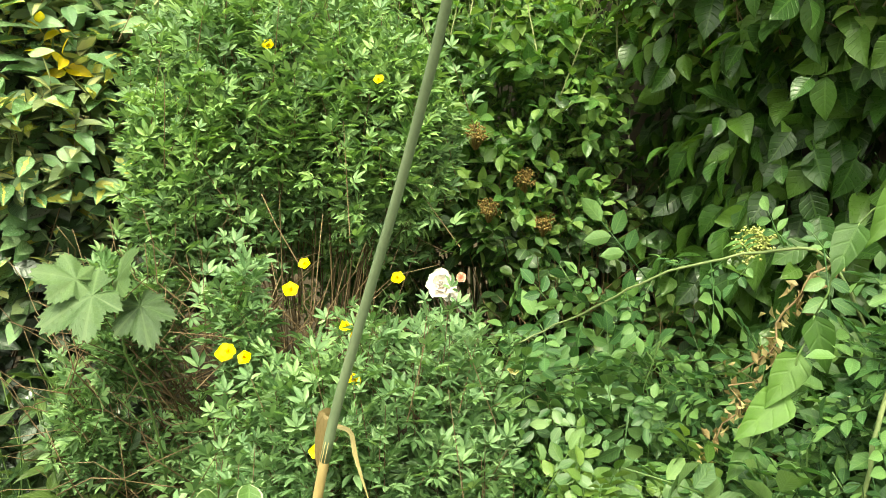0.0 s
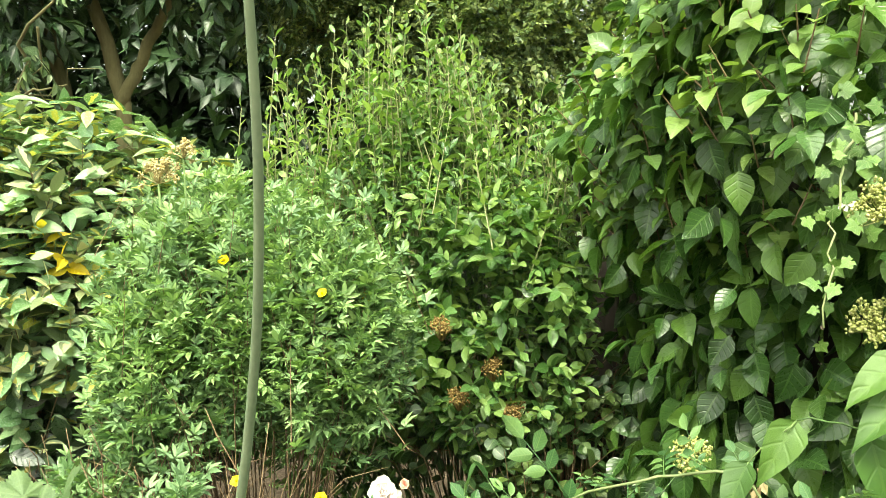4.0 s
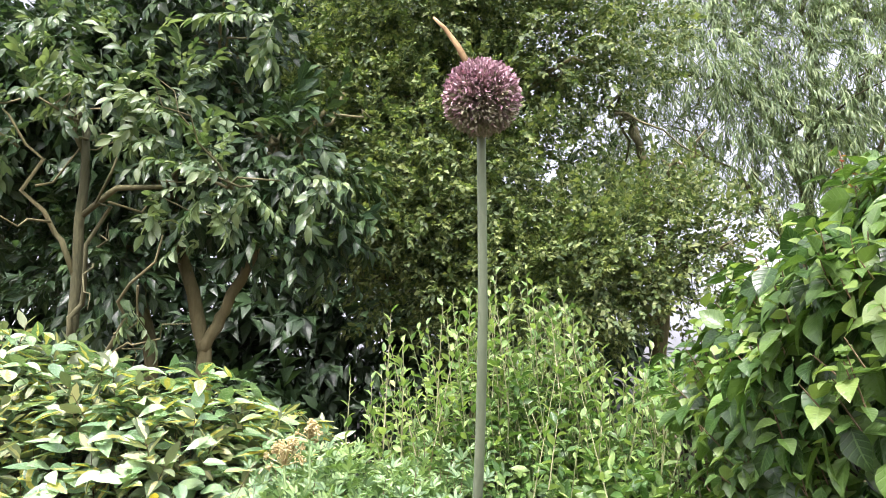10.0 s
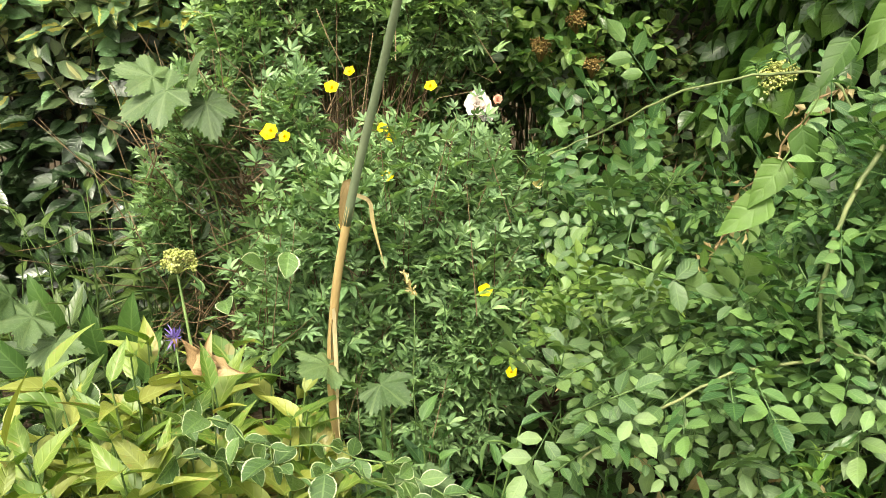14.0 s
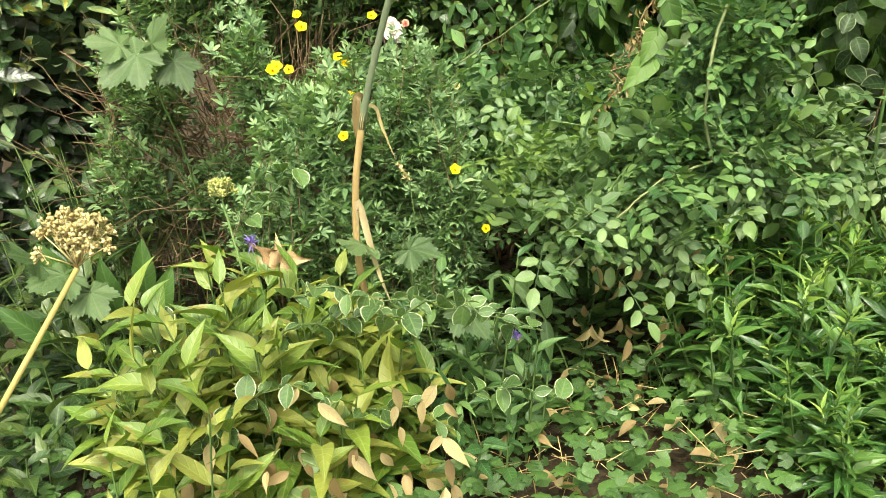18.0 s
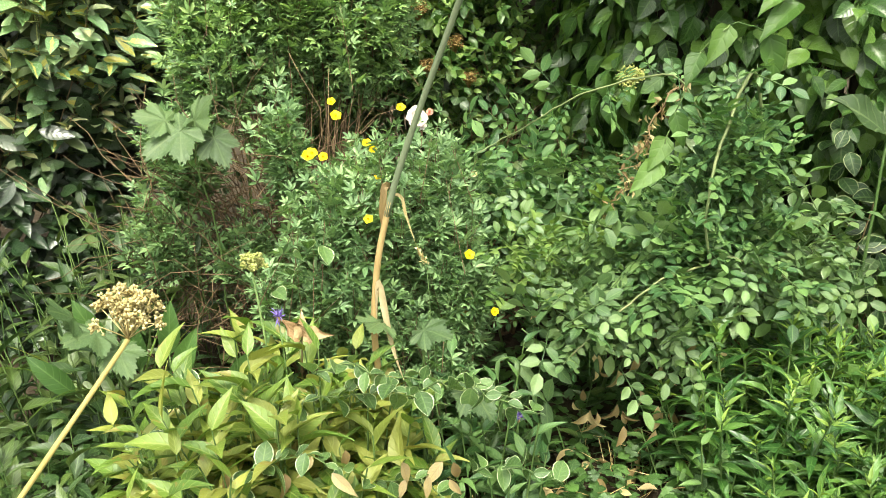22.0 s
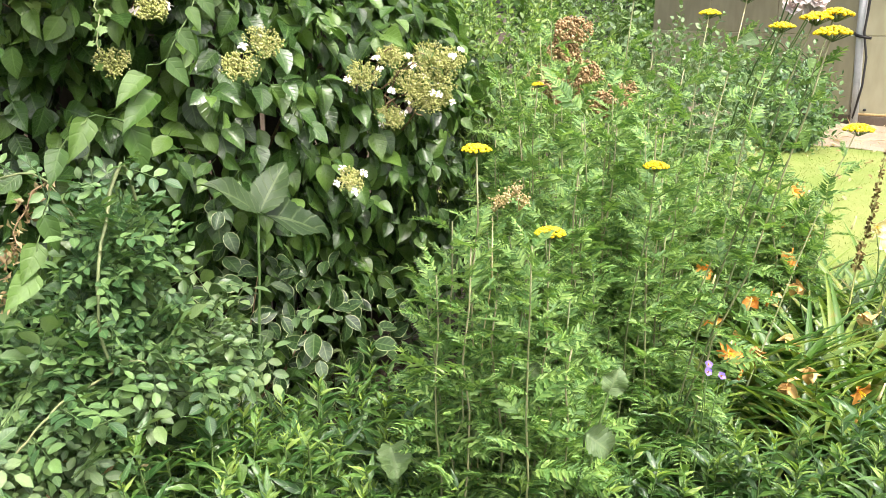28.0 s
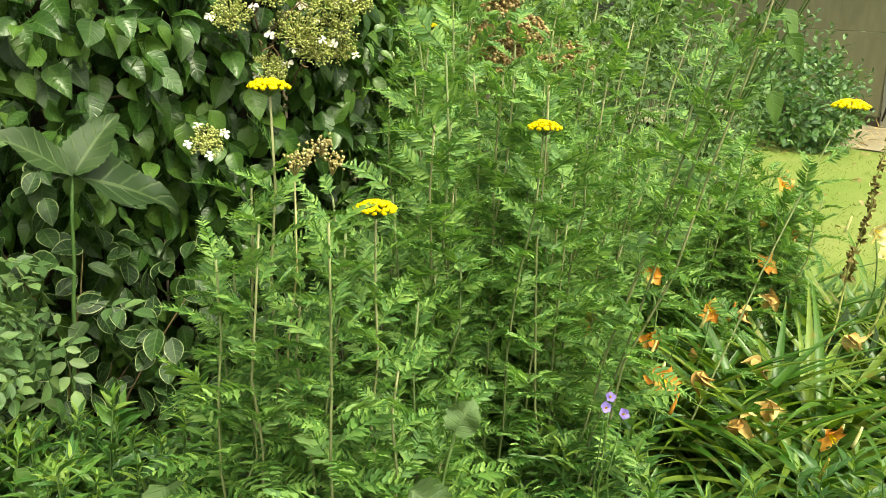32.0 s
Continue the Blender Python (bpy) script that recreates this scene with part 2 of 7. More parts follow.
def along(P, D, length, n, spread=50, hang=0.0, size=0.05, vary=0.3, up=0.6, rng=RNG, start=0.0):
    """Leaves spiralling up shoots that end in P and point along D: arrays of place, direction, face and size."""
    k = len(P)
    v = np.linspace(start, 1, n)[None, :, None]
    ref = unit(np.cross(D, unit(rng.normal(0, 1, (k, 3)))))
    oth = np.cross(D, ref)
    phi = (np.arange(n) * 2.4)[None, :] + rng.uniform(0, 6.3, (k, 1)) + rng.normal(0, 0.25, (k, n))
    side = np.cos(phi)[..., None] * ref[:, None] + np.sin(phi)[..., None] * oth[:, None]
    L = np.broadcast_to(np.asarray(length, float).reshape(-1, 1, 1), (k, 1, 1))
    pos = P[:, None] - D[:, None] * L * (1 - v)
    ang = radians(spread) * (1.15 - 0.6 * v)
    ld = unit(D[:, None] * np.cos(ang) + side * np.sin(ang) + arr(0, 0, -hang))
    nm = unit(D[:, None] * (1 - up) + arr(0, 0, up) + 0.30 * rng.normal(0, 1, (k, n, 3)))
    sz = size * (1 - 0.35 * v[..., 0]) * rng.uniform(1 - vary, 1 + vary, (k, n))
    return pos.reshape(-1, 3), ld.reshape(-1, 3), nm.reshape(-1, 3), sz.reshape(-1)


NEAR = arr(0.3, 0.2)


def foliage(parent, mat, tpls, P, D, N, S, singles=0, coarse=None, name="leaf", rest="foliage", rng=RNG, label=""):
    """Leaves of a plant: those nearest to the path's middle as parts, the others in one mesh."""
    pick = rng.integers(0, len(tpls), len(P))
    order = np.argsort(((P[:, :2] - NEAR) ** 2).sum(1))
    single = order[:singles * 2:2] if len(P) > singles * 2 else order[:singles]
    mask = np.ones(len(P), bool)
    mask[single] = False
    meshes = []
    if len(single):
        for t in tpls:
            me = Geo().add(*t).mesh(name)
            me.materials.append(mat)
            meshes.append(me)
    for i in single:
        ob = part(name, meshes[pick[i]], mat, parent)
        ob.matrix_basis = pose44(P[i], D[i], N[i], S[i])
    if mask.any():
        g = Geo()
        for k, t in enumerate(coarse or tpls):
            m = mask & (pick % len(coarse or tpls) == k)
            g.scatter(t, P[m], D[m], N[m], S[m])
        part(rest, g, mat, parent, label, "stuff")


def bend(a, b, sag=0.1, n=6, wob=0.01, rng=RNG):
    """A slightly crooked line from a to b, bowed upward by sag."""
    a, b = np.asarray(a, float), np.asarray(b, float)
    v = np.linspace(0, 1, n)[:, None]
    p = a + (b - a) * v + arr(0, 0, 1) * sag * 4 * v * (1 - v)
    p[1:-1] += rng.normal(0, wob, (n - 2, 3))
    return p


# ---- materials ----
def material(name):
    m = bpy.data.materials.new(name)
    m.use_nodes = True
    nt = m.node_tree
    nt.nodes.clear()
    out = nt.nodes.new("ShaderNodeOutputMaterial")
    return m, nt, out


def mixc(nt, fac, c1, c2, mode='MIX'):
    n = nt.nodes.new("ShaderNodeMix")
    n.data_type, n.blend_type = 'RGBA', mode
    for sock, val in ((n.inputs[0], fac), (n.inputs[6], c1), (n.inputs[7], c2)):
        if isinstance(val, bpy.types.NodeSocket):
            nt.links.new(val, sock)
        elif isinstance(val, (int, float)):
            sock.default_value = val
        else:
            sock.default_value = (*val, 1)
    return n.outputs[2]


def mth(nt, op, x, y=None, z=None):
    n = nt.nodes.new("ShaderNodeMath")
    n.operation = op
    for sock, val in zip(n.inputs, (x, y, z)):
        if val is None:
            continue
        if isinstance(val, bpy.types.NodeSocket):
            nt.links.new(val, sock)
        else:
            sock.default_value = val
    return n.outputs[0]


def tex_noise(nt, scale, detail=3, vec=None, rough=0.55):
    n = nt.nodes.new("ShaderNodeTexNoise")
    n.inputs["Scale"].default_value, n.inputs["Detail"].default_value, n.inputs["Roughness"].default_value = scale, detail, rough
    if vec is None:
        vec = nt.nodes.new("ShaderNodeTexCoord").outputs["Object"]
    nt.links.new(vec, n.inputs["Vector"])
    return n.outputs["Fac"]


def ramp(nt, fac, stops):
    n = nt.nodes.new("ShaderNodeValToRGB")
    cr = n.color_ramp
    while len(cr.elements) < len(stops):
        cr.elements.new(0.5)
    for e, (p, c) in zip(cr.elements, stops):
        e.position, e.color = p, (*c, 1)
    nt.links.new(fac, n.inputs[0])
    return n.outputs[0]


def leafy(name, cols, vein=(0.25, 0.38, 0.14), vein_amt=0.35, veins=7, rough=0.42, trans=0.22, pattern="", edge=(0.62, 0.66, 0.42), brown=0.0, spec=0.6, bump=0.4):
    """A leaf surface: a spread of greens from leaf to leaf, midrib and side veins, blotches, light through the blade."""
    m, nt, out = material(name)
    L = nt.links
    info = nt.nodes.new("ShaderNodeObjectInfo").outputs["Random"]
    isl = nt.nodes.new("ShaderNodeNewGeometry").outputs["Random Per Island"]
    rnd = mth(nt, 'FRACT', mth(nt, 'ADD', info, isl))
    wide = [[c * 0.72 for c in cols[0]], *cols, [min(0.8, cols[-1][0] * 1.2), min(0.8, cols[-1][1] * 1.22), cols[-1][2] * 1.1]]
    stops = [(i / (len(wide) - 1), c) for i, c in enumerate(wide)]
    col = ramp(nt, rnd, stops)
    uv = nt.nodes.new("ShaderNodeUVMap")
    uv.uv_map = "leaf"
    sep = nt.nodes.new("ShaderNodeSeparateXYZ")
    L.new(uv.outputs[0], sep.inputs[0])
    off = mth(nt, 'ABSOLUTE', mth(nt, 'SUBTRACT', mth(nt, 'MULTIPLY', sep.outputs[0], 2.0), 1.0))
    along_v = sep.outputs[1]
    spots = tex_noise(nt, 22, 4)
    fine = tex_noise(nt, 160, 2)
    col = mixc(nt, mth(nt, 'MULTIPLY', spots, 0.45), col, [c * 0.62 for c in cols[0]])
    col = mixc(nt, ramp(nt, tex_noise(nt, 3.2, 3), [(0.42, (0, 0, 0)), (0.68, (0.8, 0.8, 0.8))]), col, (1.14, 1.12, 0.90), 'MULTIPLY')
    if pattern == "edge":
        wob = mth(nt, 'ADD', off, mth(nt, 'MULTIPLY', mth(nt, 'SUBTRACT', tex_noise(nt, 60, 3), 0.5), 0.35))
        col = mixc(nt, mth(nt, 'GREATER_THAN', wob, 0.9), col, edge)
    if pattern == "centre":
        have = mth(nt, 'GREATER_THAN', mth(nt, 'FRACT', mth(nt, 'MULTIPLY', rnd, 7.31)), 0.55)
        wob = mth(nt, 'ADD', off, mth(nt, 'MULTIPLY', mth(nt, 'SUBTRACT', tex_noise(nt, 45, 3), 0.5), 0.9))
        inner = mth(nt, 'LESS_THAN', wob, mth(nt, 'MULTIPLY_ADD', mth(nt, 'FRACT', mth(nt, 'MULTIPLY', rnd, 13.7)), 0.6, 0.1))
        col = mixc(nt, mth(nt, 'MULTIPLY', have, inner), col, edge)
    rib = mth(nt, 'LESS_THAN', off, 0.07)
    wv = mth(nt, 'SINE', mth(nt, 'MULTIPLY', mth(nt, 'SUBTRACT', along_v, mth(nt, 'MULTIPLY', off, 0.22)), veins * 6.283))
    side = mth(nt, 'POWER', mth(nt, 'MAXIMUM', wv, 0.0), 6.0)
    lines = mth(nt, 'MAXIMUM', rib, mth(nt, 'MULTIPLY', side, 0.6))
    col = mixc(nt, mth(nt, 'MULTIPLY', lines, vein_amt), col, vein)
    if brown:
        die = mth(nt, 'MULTIPLY', mth(nt, 'GREATER_THAN', tex_noise(nt, 9, 4), 0.62), brown)
        col = mixc(nt, die, col, (0.30, 0.19, 0.06))
    bs = nt.nodes.new("ShaderNodeBsdfPrincipled")
    L.new(col, bs.inputs["Base Color"])
    bs.inputs["Specular IOR Level"].default_value = spec
    L.new(mth(nt, 'MULTIPLY_ADD', fine, 0.2, rough - 0.16), bs.inputs["Roughness"])
    bp = nt.nodes.new("ShaderNodeBump")
    bp.inputs["Strength"].default_value, bp.inputs["Distance"].default_value = bump, 0.004
    L.new(mth(nt, 'SUBTRACT', mth(nt, 'MULTIPLY', fine, 0.3), lines), bp.inputs["Height"])
    L.new(bp.outputs[0], bs.inputs["Normal"])
    tr = nt.nodes.new("ShaderNodeBsdfTranslucent")
    L.new(mixc(nt, 0.75, col, (1.15, 1.25, 0.45), 'MULTIPLY'), tr.inputs["Color"])
    mx = nt.nodes.new("ShaderNodeMixShader")
    mx.inputs[0].default_value = min(0.5, trans + 0.06)
    L.new(bs.outputs[0], mx.inputs[1])
    L.new(tr.outputs[0], mx.inputs[2])
    L.new(mx.outputs[0], out.inputs[0])
    return m


def rough_mat(name, cols, scale=8, rough=0.8, bump=0.4, dist=0.01, stretch=(1, 1, 1), spec=0.3, metal=0.0, fine=60):
    """A matt surface with two sizes of mottling and relief."""
    m, nt, out = material(name)
    L = nt.links
    co = nt.nodes.new("ShaderNodeTexCoord").outputs["Object"]
    mp = nt.nodes.new("ShaderNodeMapping")
    mp.inputs["Scale"].default_value = stretch
    L.new(co, mp.inputs[0])
    big, small = tex_noise(nt, scale, 5, mp.outputs[0]), tex_noise(nt, fine, 3, mp.outputs[0])
    info = nt.nodes.new("ShaderNodeObjectInfo").outputs["Random"]
    isl = nt.nodes.new("ShaderNodeNewGeometry").outputs["Random Per Island"]
    rnd = mth(nt, 'FRACT', mth(nt, 'ADD', info, isl))
    fac = mth(nt, 'ADD', mth(nt, 'MULTIPLY', big, 0.55), mth(nt, 'ADD', mth(nt, 'MULTIPLY', small, 0.3), mth(nt, 'MULTIPLY', mth(nt, 'SUBTRACT', rnd, 0.5), 0.4)))
    fac = mth(nt, 'ADD', fac, 0.07)
    col = ramp(nt, fac, [(0.28 + 0.44 * i / max(len(cols) - 1, 1), c) for i, c in enumerate(cols)])
    bs = nt.nodes.new("ShaderNodeBsdfPrincipled")
    L.new(col, bs.inputs["Base Color"])
    bs.inputs["Roughness"].default_value, bs.inputs["Specular IOR Level"].default_value, bs.inputs["Metallic"].default_value = rough, spec, metal
    bp = nt.nodes.new("ShaderNodeBump")
    bp.inputs["Strength"].default_value, bp.inputs["Distance"].default_value = bump, dist
    L.new(mth(nt, 'ADD', big, mth(nt, 'MULTIPLY', small, 0.5)), bp.inputs["Height"])
    L.new(bp.outputs[0], bs.inputs["Normal"])
    L.new(bs.outputs[0], out.inputs[0])
    return m


M_HYD = leafy("hydrangea_leaf", [(0.035, 0.086, 0.019), (0.059, 0.139, 0.029), (0.114, 0.206, 0.043)], vein_amt=0.35, vein=(0.16, 0.27, 0.08), veins=6, rough=0.36)
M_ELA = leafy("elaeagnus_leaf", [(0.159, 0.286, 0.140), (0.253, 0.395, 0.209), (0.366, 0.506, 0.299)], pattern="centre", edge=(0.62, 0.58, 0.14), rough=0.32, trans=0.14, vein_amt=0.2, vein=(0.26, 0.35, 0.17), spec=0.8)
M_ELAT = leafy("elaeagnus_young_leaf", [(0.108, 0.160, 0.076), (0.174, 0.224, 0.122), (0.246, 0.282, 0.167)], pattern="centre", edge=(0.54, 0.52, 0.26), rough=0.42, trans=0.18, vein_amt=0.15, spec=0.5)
# Plain dark green leaf; colour darkened further for shade low down and inside.
M_ELA_SHADED = leafy("plain_shaded_elaeagnus_leaf", [(0.017, 0.041, 0.015), (0.029, 0.057, 0.022), (0.047, 0.077, 0.035)], vein_amt=0.22, vein=(0.10, 0.16, 0.07), rough=0.36, trans=0.08, spec=0.9)
M_GOLD = leafy("gold_leaf", [(0.675, 0.495, 0.027), (0.738, 0.594, 0.054)], vein=(0.6, 0.5, 0.1), rough=0.4, trans=0.25)
M_POT = leafy("potentilla_leaf", [(0.124, 0.230, 0.097), (0.191, 0.320, 0.146), (0.286, 0.423, 0.216)], vein_amt=0.2, rough=0.5, trans=0.25)
M_PYR = leafy("shrub_leaf", [(0.070, 0.165, 0.042), (0.134, 0.256, 0.069), (0.248, 0.362, 0.118)], vein_amt=0.2, rough=0.35, trans=0.28)
M_PYRT = leafy("young_shrub_leaf", [(0.135, 0.262, 0.066), (0.216, 0.349, 0.100), (0.315, 0.427, 0.150)], vein_amt=0.2, rough=0.4, trans=0.3)
M_ROSE = leafy("rose_leaf", [(0.050, 0.132, 0.044), (0.088, 0.194, 0.064), (0.160, 0.276, 0.096)], vein_amt=0.35, veins=8, rough=0.42)
M_ROSEP = leafy("pale_rose_leaf", [(0.080, 0.156, 0.059), (0.125, 0.214, 0.086), (0.183, 0.278, 0.112)], vein_amt=0.3, veins=8, rough=0.42)
M_LIME = leafy("lime_leaf", [(0.113, 0.210, 0.033), (0.194, 0.277, 0.045), (0.314, 0.323, 0.082)], vein=(0.4, 0.45, 0.15), veins=6, brown=0.5, rough=0.5)
M_PERI = leafy("periwinkle_leaf", [(0.083, 0.160, 0.056), (0.121, 0.208, 0.072)], pattern="edge", edge=(0.62, 0.68, 0.45), rough=0.35, veins=5)
M_DOG = leafy("dark_edged_leaf", [(0.026, 0.066, 0.021), (0.044, 0.098, 0.030)], pattern="edge", edge=(0.40, 0.46, 0.24), rough=0.4, veins=5)
# Pale young shoot colour, lifted further to stand for stronger light up high.
M_POT_LIT = leafy("lit_young_potentilla_leaf", [(0.165, 0.293, 0.103), (0.242, 0.386, 0.148), (0.329, 0.464, 0.197)], vein_amt=0.2, rough=0.5, trans=0.25)
M_YOUNG = leafy("young_hydrangea_leaf", [(0.095, 0.190, 0.040), (0.150, 0.255, 0.058), (0.210, 0.305, 0.080)], vein_amt=0.3, veins=6, rough=0.42, trans=0.3)
M_BIND = leafy("bindweed_leaf", [(0.068, 0.153, 0.029), (0.106, 0.200, 0.038)], vein=(0.20, 0.32, 0.09), vein_amt=0.13, veins=4, rough=0.55, trans=0.3, bump=0.4)
M_YAR = leafy("yarrow_leaf", [(0.122, 0.262, 0.071), (0.199, 0.365, 0.102), (0.307, 0.467, 0.148)], vein_amt=0.1, rough=0.5, trans=0.3)
M_ASTER = leafy("aster_leaf", [(0.038, 0.115, 0.026), (0.064, 0.162, 0.036), (0.112, 0.222, 0.050)], vein_amt=0.3, veins=3, rough=0.42)
M_TIP = leafy("young_tip_leaf", [(0.172, 0.299, 0.060), (0.259, 0.374, 0.078)], vein_amt=0.15, rough=0.5, trans=0.3)
M_LILY = leafy("daylily_leaf", [(0.062, 0.158, 0.024), (0.112, 0.218, 0.034), (0.205, 0.280, 0.050)], vein_amt=0.15, veins=0, rough=0.4, brown=0.35)
M_BIG = leafy("hairy_leaf", [(0.025, 0.057, 0.016), (0.039, 0.075, 0.023)], vein=(0.17, 0.23, 0.10), veins=6, rough=0.6, vein_amt=0.45, bump=0.6)
M_LOBE = leafy("lobed_leaf", [(0.076, 0.138, 0.052), (0.113, 0.180, 0.073)], vein=(0.20, 0.27, 0.12), veins=6, rough=0.55, vein_amt=0.35, bump=0.5)
M_COVER = leafy("ground_ivy_leaf", [(0.047, 0.114, 0.029), (0.083, 0.172, 0.042)], vein_amt=0.25, rough=0.5)
# Dark green for undergrowth, with the border's deep shade put into the colour.
M_SHADE = leafy("shade_darkened_undergrowth_leaf", [(0.024, 0.058, 0.017), (0.045, 0.091, 0.025), (0.084, 0.127, 0.032)], vein_amt=0.25, rough=0.45, trans=0.15)
M_IVY = leafy("ivy_leaf", [(0.085, 0.185, 0.036), (0.140, 0.250, 0.055)], vein=(0.34, 0.42, 0.2), vein_amt=0.5, rough=0.35)
M_IVYD = leafy("old_ivy_leaf", [(0.048, 0.124, 0.025), (0.097, 0.215, 0.037), (0.154, 0.282, 0.049)], vein_amt=0.25, rough=0.35)
M_LAUR = leafy("laurel_leaf", [(0.022, 0.053, 0.022), (0.036, 0.075, 0.031), (0.064, 0.109, 0.048)], vein_amt=0.2, rough=0.35, trans=0.2, spec=0.4)
M_PALE = leafy("pale_laurel_leaf", [(0.07, 0.13, 0.055), (0.13, 0.20, 0.09), (0.22, 0.29, 0.15)], vein_amt=0.2, rough=0.35, trans=0.25)
M_DARK = leafy("dark_tree_leaf", [(0.026, 0.058, 0.026), (0.046, 0.090, 0.038)], vein_amt=0.1, rough=0.5, trans=0.2)
M_HAW = leafy("hawthorn_leaf", [(0.080, 0.136, 0.045), (0.141, 0.211, 0.070), (0.271, 0.328, 0.122)], vein_amt=0.1, rough=0.5, trans=0.3)
M_WIL = leafy("willow_leaf", [(0.152, 0.234, 0.105), (0.222, 0.316, 0.152), (0.316, 0.398, 0.211)], vein_amt=0.1, rough=0.5, trans=0.3)
M_RED = leafy("red_leaf", [(0.252, 0.045, 0.018), (0.378, 0.090, 0.027), (0.405, 0.225, 0.045)], vein_amt=0.2, rough=0.4, trans=0.4)
M_DRY = leafy("withered_leaf", [(0.30, 0.21, 0.10), (0.44, 0.34, 0.18), (0.54, 0.44, 0.26)], vein=(0.3, 0.2, 0.1), rough=0.7, trans=0.2)
M_GRASS = leafy("grass_blade", [(0.118, 0.206, 0.025), (0.162, 0.245, 0.034), (0.225, 0.255, 0.059)], vein_amt=0.0, rough=0.5, trans=0.35)

M_STEMG = rough_mat("green_stem", [(0.06, 0.115, 0.032), (0.10, 0.165, 0.048), (0.14, 0.205, 0.068)], 14, 0.55, 0.2, 0.002)
M_CANE = rough_mat("pale_cane", [(0.15, 0.19, 0.08), (0.24, 0.26, 0.12), (0.32, 0.30, 0.17)], 14, 0.55, 0.2, 0.002)
M_STEMB = rough_mat("brown_twig", [(0.07, 0.045, 0.025), (0.16, 0.10, 0.055), (0.26, 0.18, 0.10)], 20, 0.8, 0.3, 0.002)
M_RTWIG = rough_mat("reddish_twig", [(0.085, 0.054, 0.030), (0.165, 0.108, 0.060), (0.240, 0.165, 0.100)], 20, 0.75, 0.3, 0.002)
M_BARK = rough_mat("tree_bark", [(0.060, 0.063, 0.030), (0.128, 0.123, 0.057), (0.210, 0.188, 0.090)], 6, 0.9, 0.7, 0.02, (1, 1, 0.3))
M_SEED = rough_mat("seed_head", [(0.36, 0.29, 0.12), (0.50, 0.41, 0.19), (0.60, 0.52, 0.29)], 60, 0.8, 0.3, 0.002)
M_SEEDG = rough_mat("green_seed_head", [(0.26, 0.30, 0.08), (0.38, 0.40, 0.13), (0.46, 0.45, 0.2)], 60, 0.8, 0.3, 0.002)
M_SEEDB = rough_mat("brown_seed_head", [(0.22, 0.14, 0.065), (0.34, 0.235, 0.11), (0.45, 0.33, 0.18)], 60, 0.85, 0.3, 0.002)
M_YSTALK = rough_mat("yellow_ribbed_stalk", [(0.20, 0.17, 0.05), (0.30, 0.25, 0.08), (0.40, 0.32, 0.12)], 14, 0.6, 0.3, 0.002, (1, 1, 0.2))
M_SPIKE = rough_mat("green_brown_capsule", [(0.12, 0.10, 0.03), (0.20, 0.16, 0.05), (0.28, 0.20, 0.08)], 60, 0.8, 0.3, 0.002)
M_RUST = rough_mat("rust_fruit", [(0.15, 0.09, 0.03), (0.24, 0.155, 0.05), (0.34, 0.24, 0.09)], 60, 0.85, 0.3, 0.002)
M_HUSK = rough_mat("straw_husk", [(0.27, 0.20, 0.10), (0.38, 0.30, 0.165), (0.48, 0.39, 0.24)], 18, 0.75, 0.3, 0.003)
M_YEL = rough_mat("yellow_petal", [(0.78, 0.50, 0.01), (0.88, 0.66, 0.015), (0.92, 0.74, 0.03)], 120, 0.55, 0.3, 0.002)
M_ORA = rough_mat("orange_petal", [(0.544, 0.187, 0.030), (0.612, 0.281, 0.051), (0.663, 0.391, 0.111)], 40, 0.5, 0.2, 0.003)
M_FADE = rough_mat("wilted_petal", [(0.38, 0.20, 0.06), (0.54, 0.33, 0.11), (0.64, 0.46, 0.2)], 40, 0.6, 0.3, 0.003)
M_FADEB = rough_mat("crumpled_brown_leaf", [(0.24, 0.15, 0.075), (0.36, 0.24, 0.12), (0.46, 0.33, 0.19)], 30, 0.8, 0.5, 0.004)
M_CREAM = rough_mat("pale_yellow_petal", [(0.70, 0.60, 0.22), (0.76, 0.69, 0.32), (0.80, 0.75, 0.44)], 40, 0.5, 0.2, 0.003)
M_WHITE = rough_mat("white_petal", [(0.66, 0.58, 0.55), (0.72, 0.67, 0.63), (0.76, 0.73, 0.69)], 40, 0.5, 0.2, 0.003)
M_BLUSH = rough_mat("blush_petal", [(0.78, 0.63, 0.58), (0.80, 0.72, 0.68), (0.80, 0.77, 0.74)], 40, 0.5, 0.2, 0.003)
M_PINK = rough_mat("pink_bud", [(0.72, 0.30, 0.22), (0.80, 0.42, 0.32), (0.84, 0.55, 0.45)], 40, 0.5, 0.2, 0.003)
M_PURP = rough_mat("purple_floret", [(0.34, 0.20, 0.24), (0.47, 0.31, 0.34), (0.58, 0.44, 0.44)], 90, 0.65, 0.3, 0.002)
M_PURPG = rough_mat("green_floret", [(0.22, 0.24, 0.12), (0.32, 0.30, 0.2), (0.40, 0.34, 0.28)], 90, 0.6, 0.3, 0.002)
M_VIO = rough_mat("violet_petal", [(0.112, 0.077, 0.294), (0.182, 0.126, 0.406), (0.252, 0.196, 0.476)], 60, 0.5, 0.2, 0.002)
M_STRAW = rough_mat("dry_stalk", [(0.36, 0.25, 0.11), (0.52, 0.38, 0.18), (0.60, 0.48, 0.26)], 10, 0.7, 0.35, 0.003, (1, 1, 0.25))
M_ALST = rough_mat("allium_stem", [(0.14, 0.18, 0.11), (0.20, 0.24, 0.15), (0.25, 0.29, 0.19)], 9, 0.5, 0.2, 0.002, (1, 1, 0.2), fine=150)
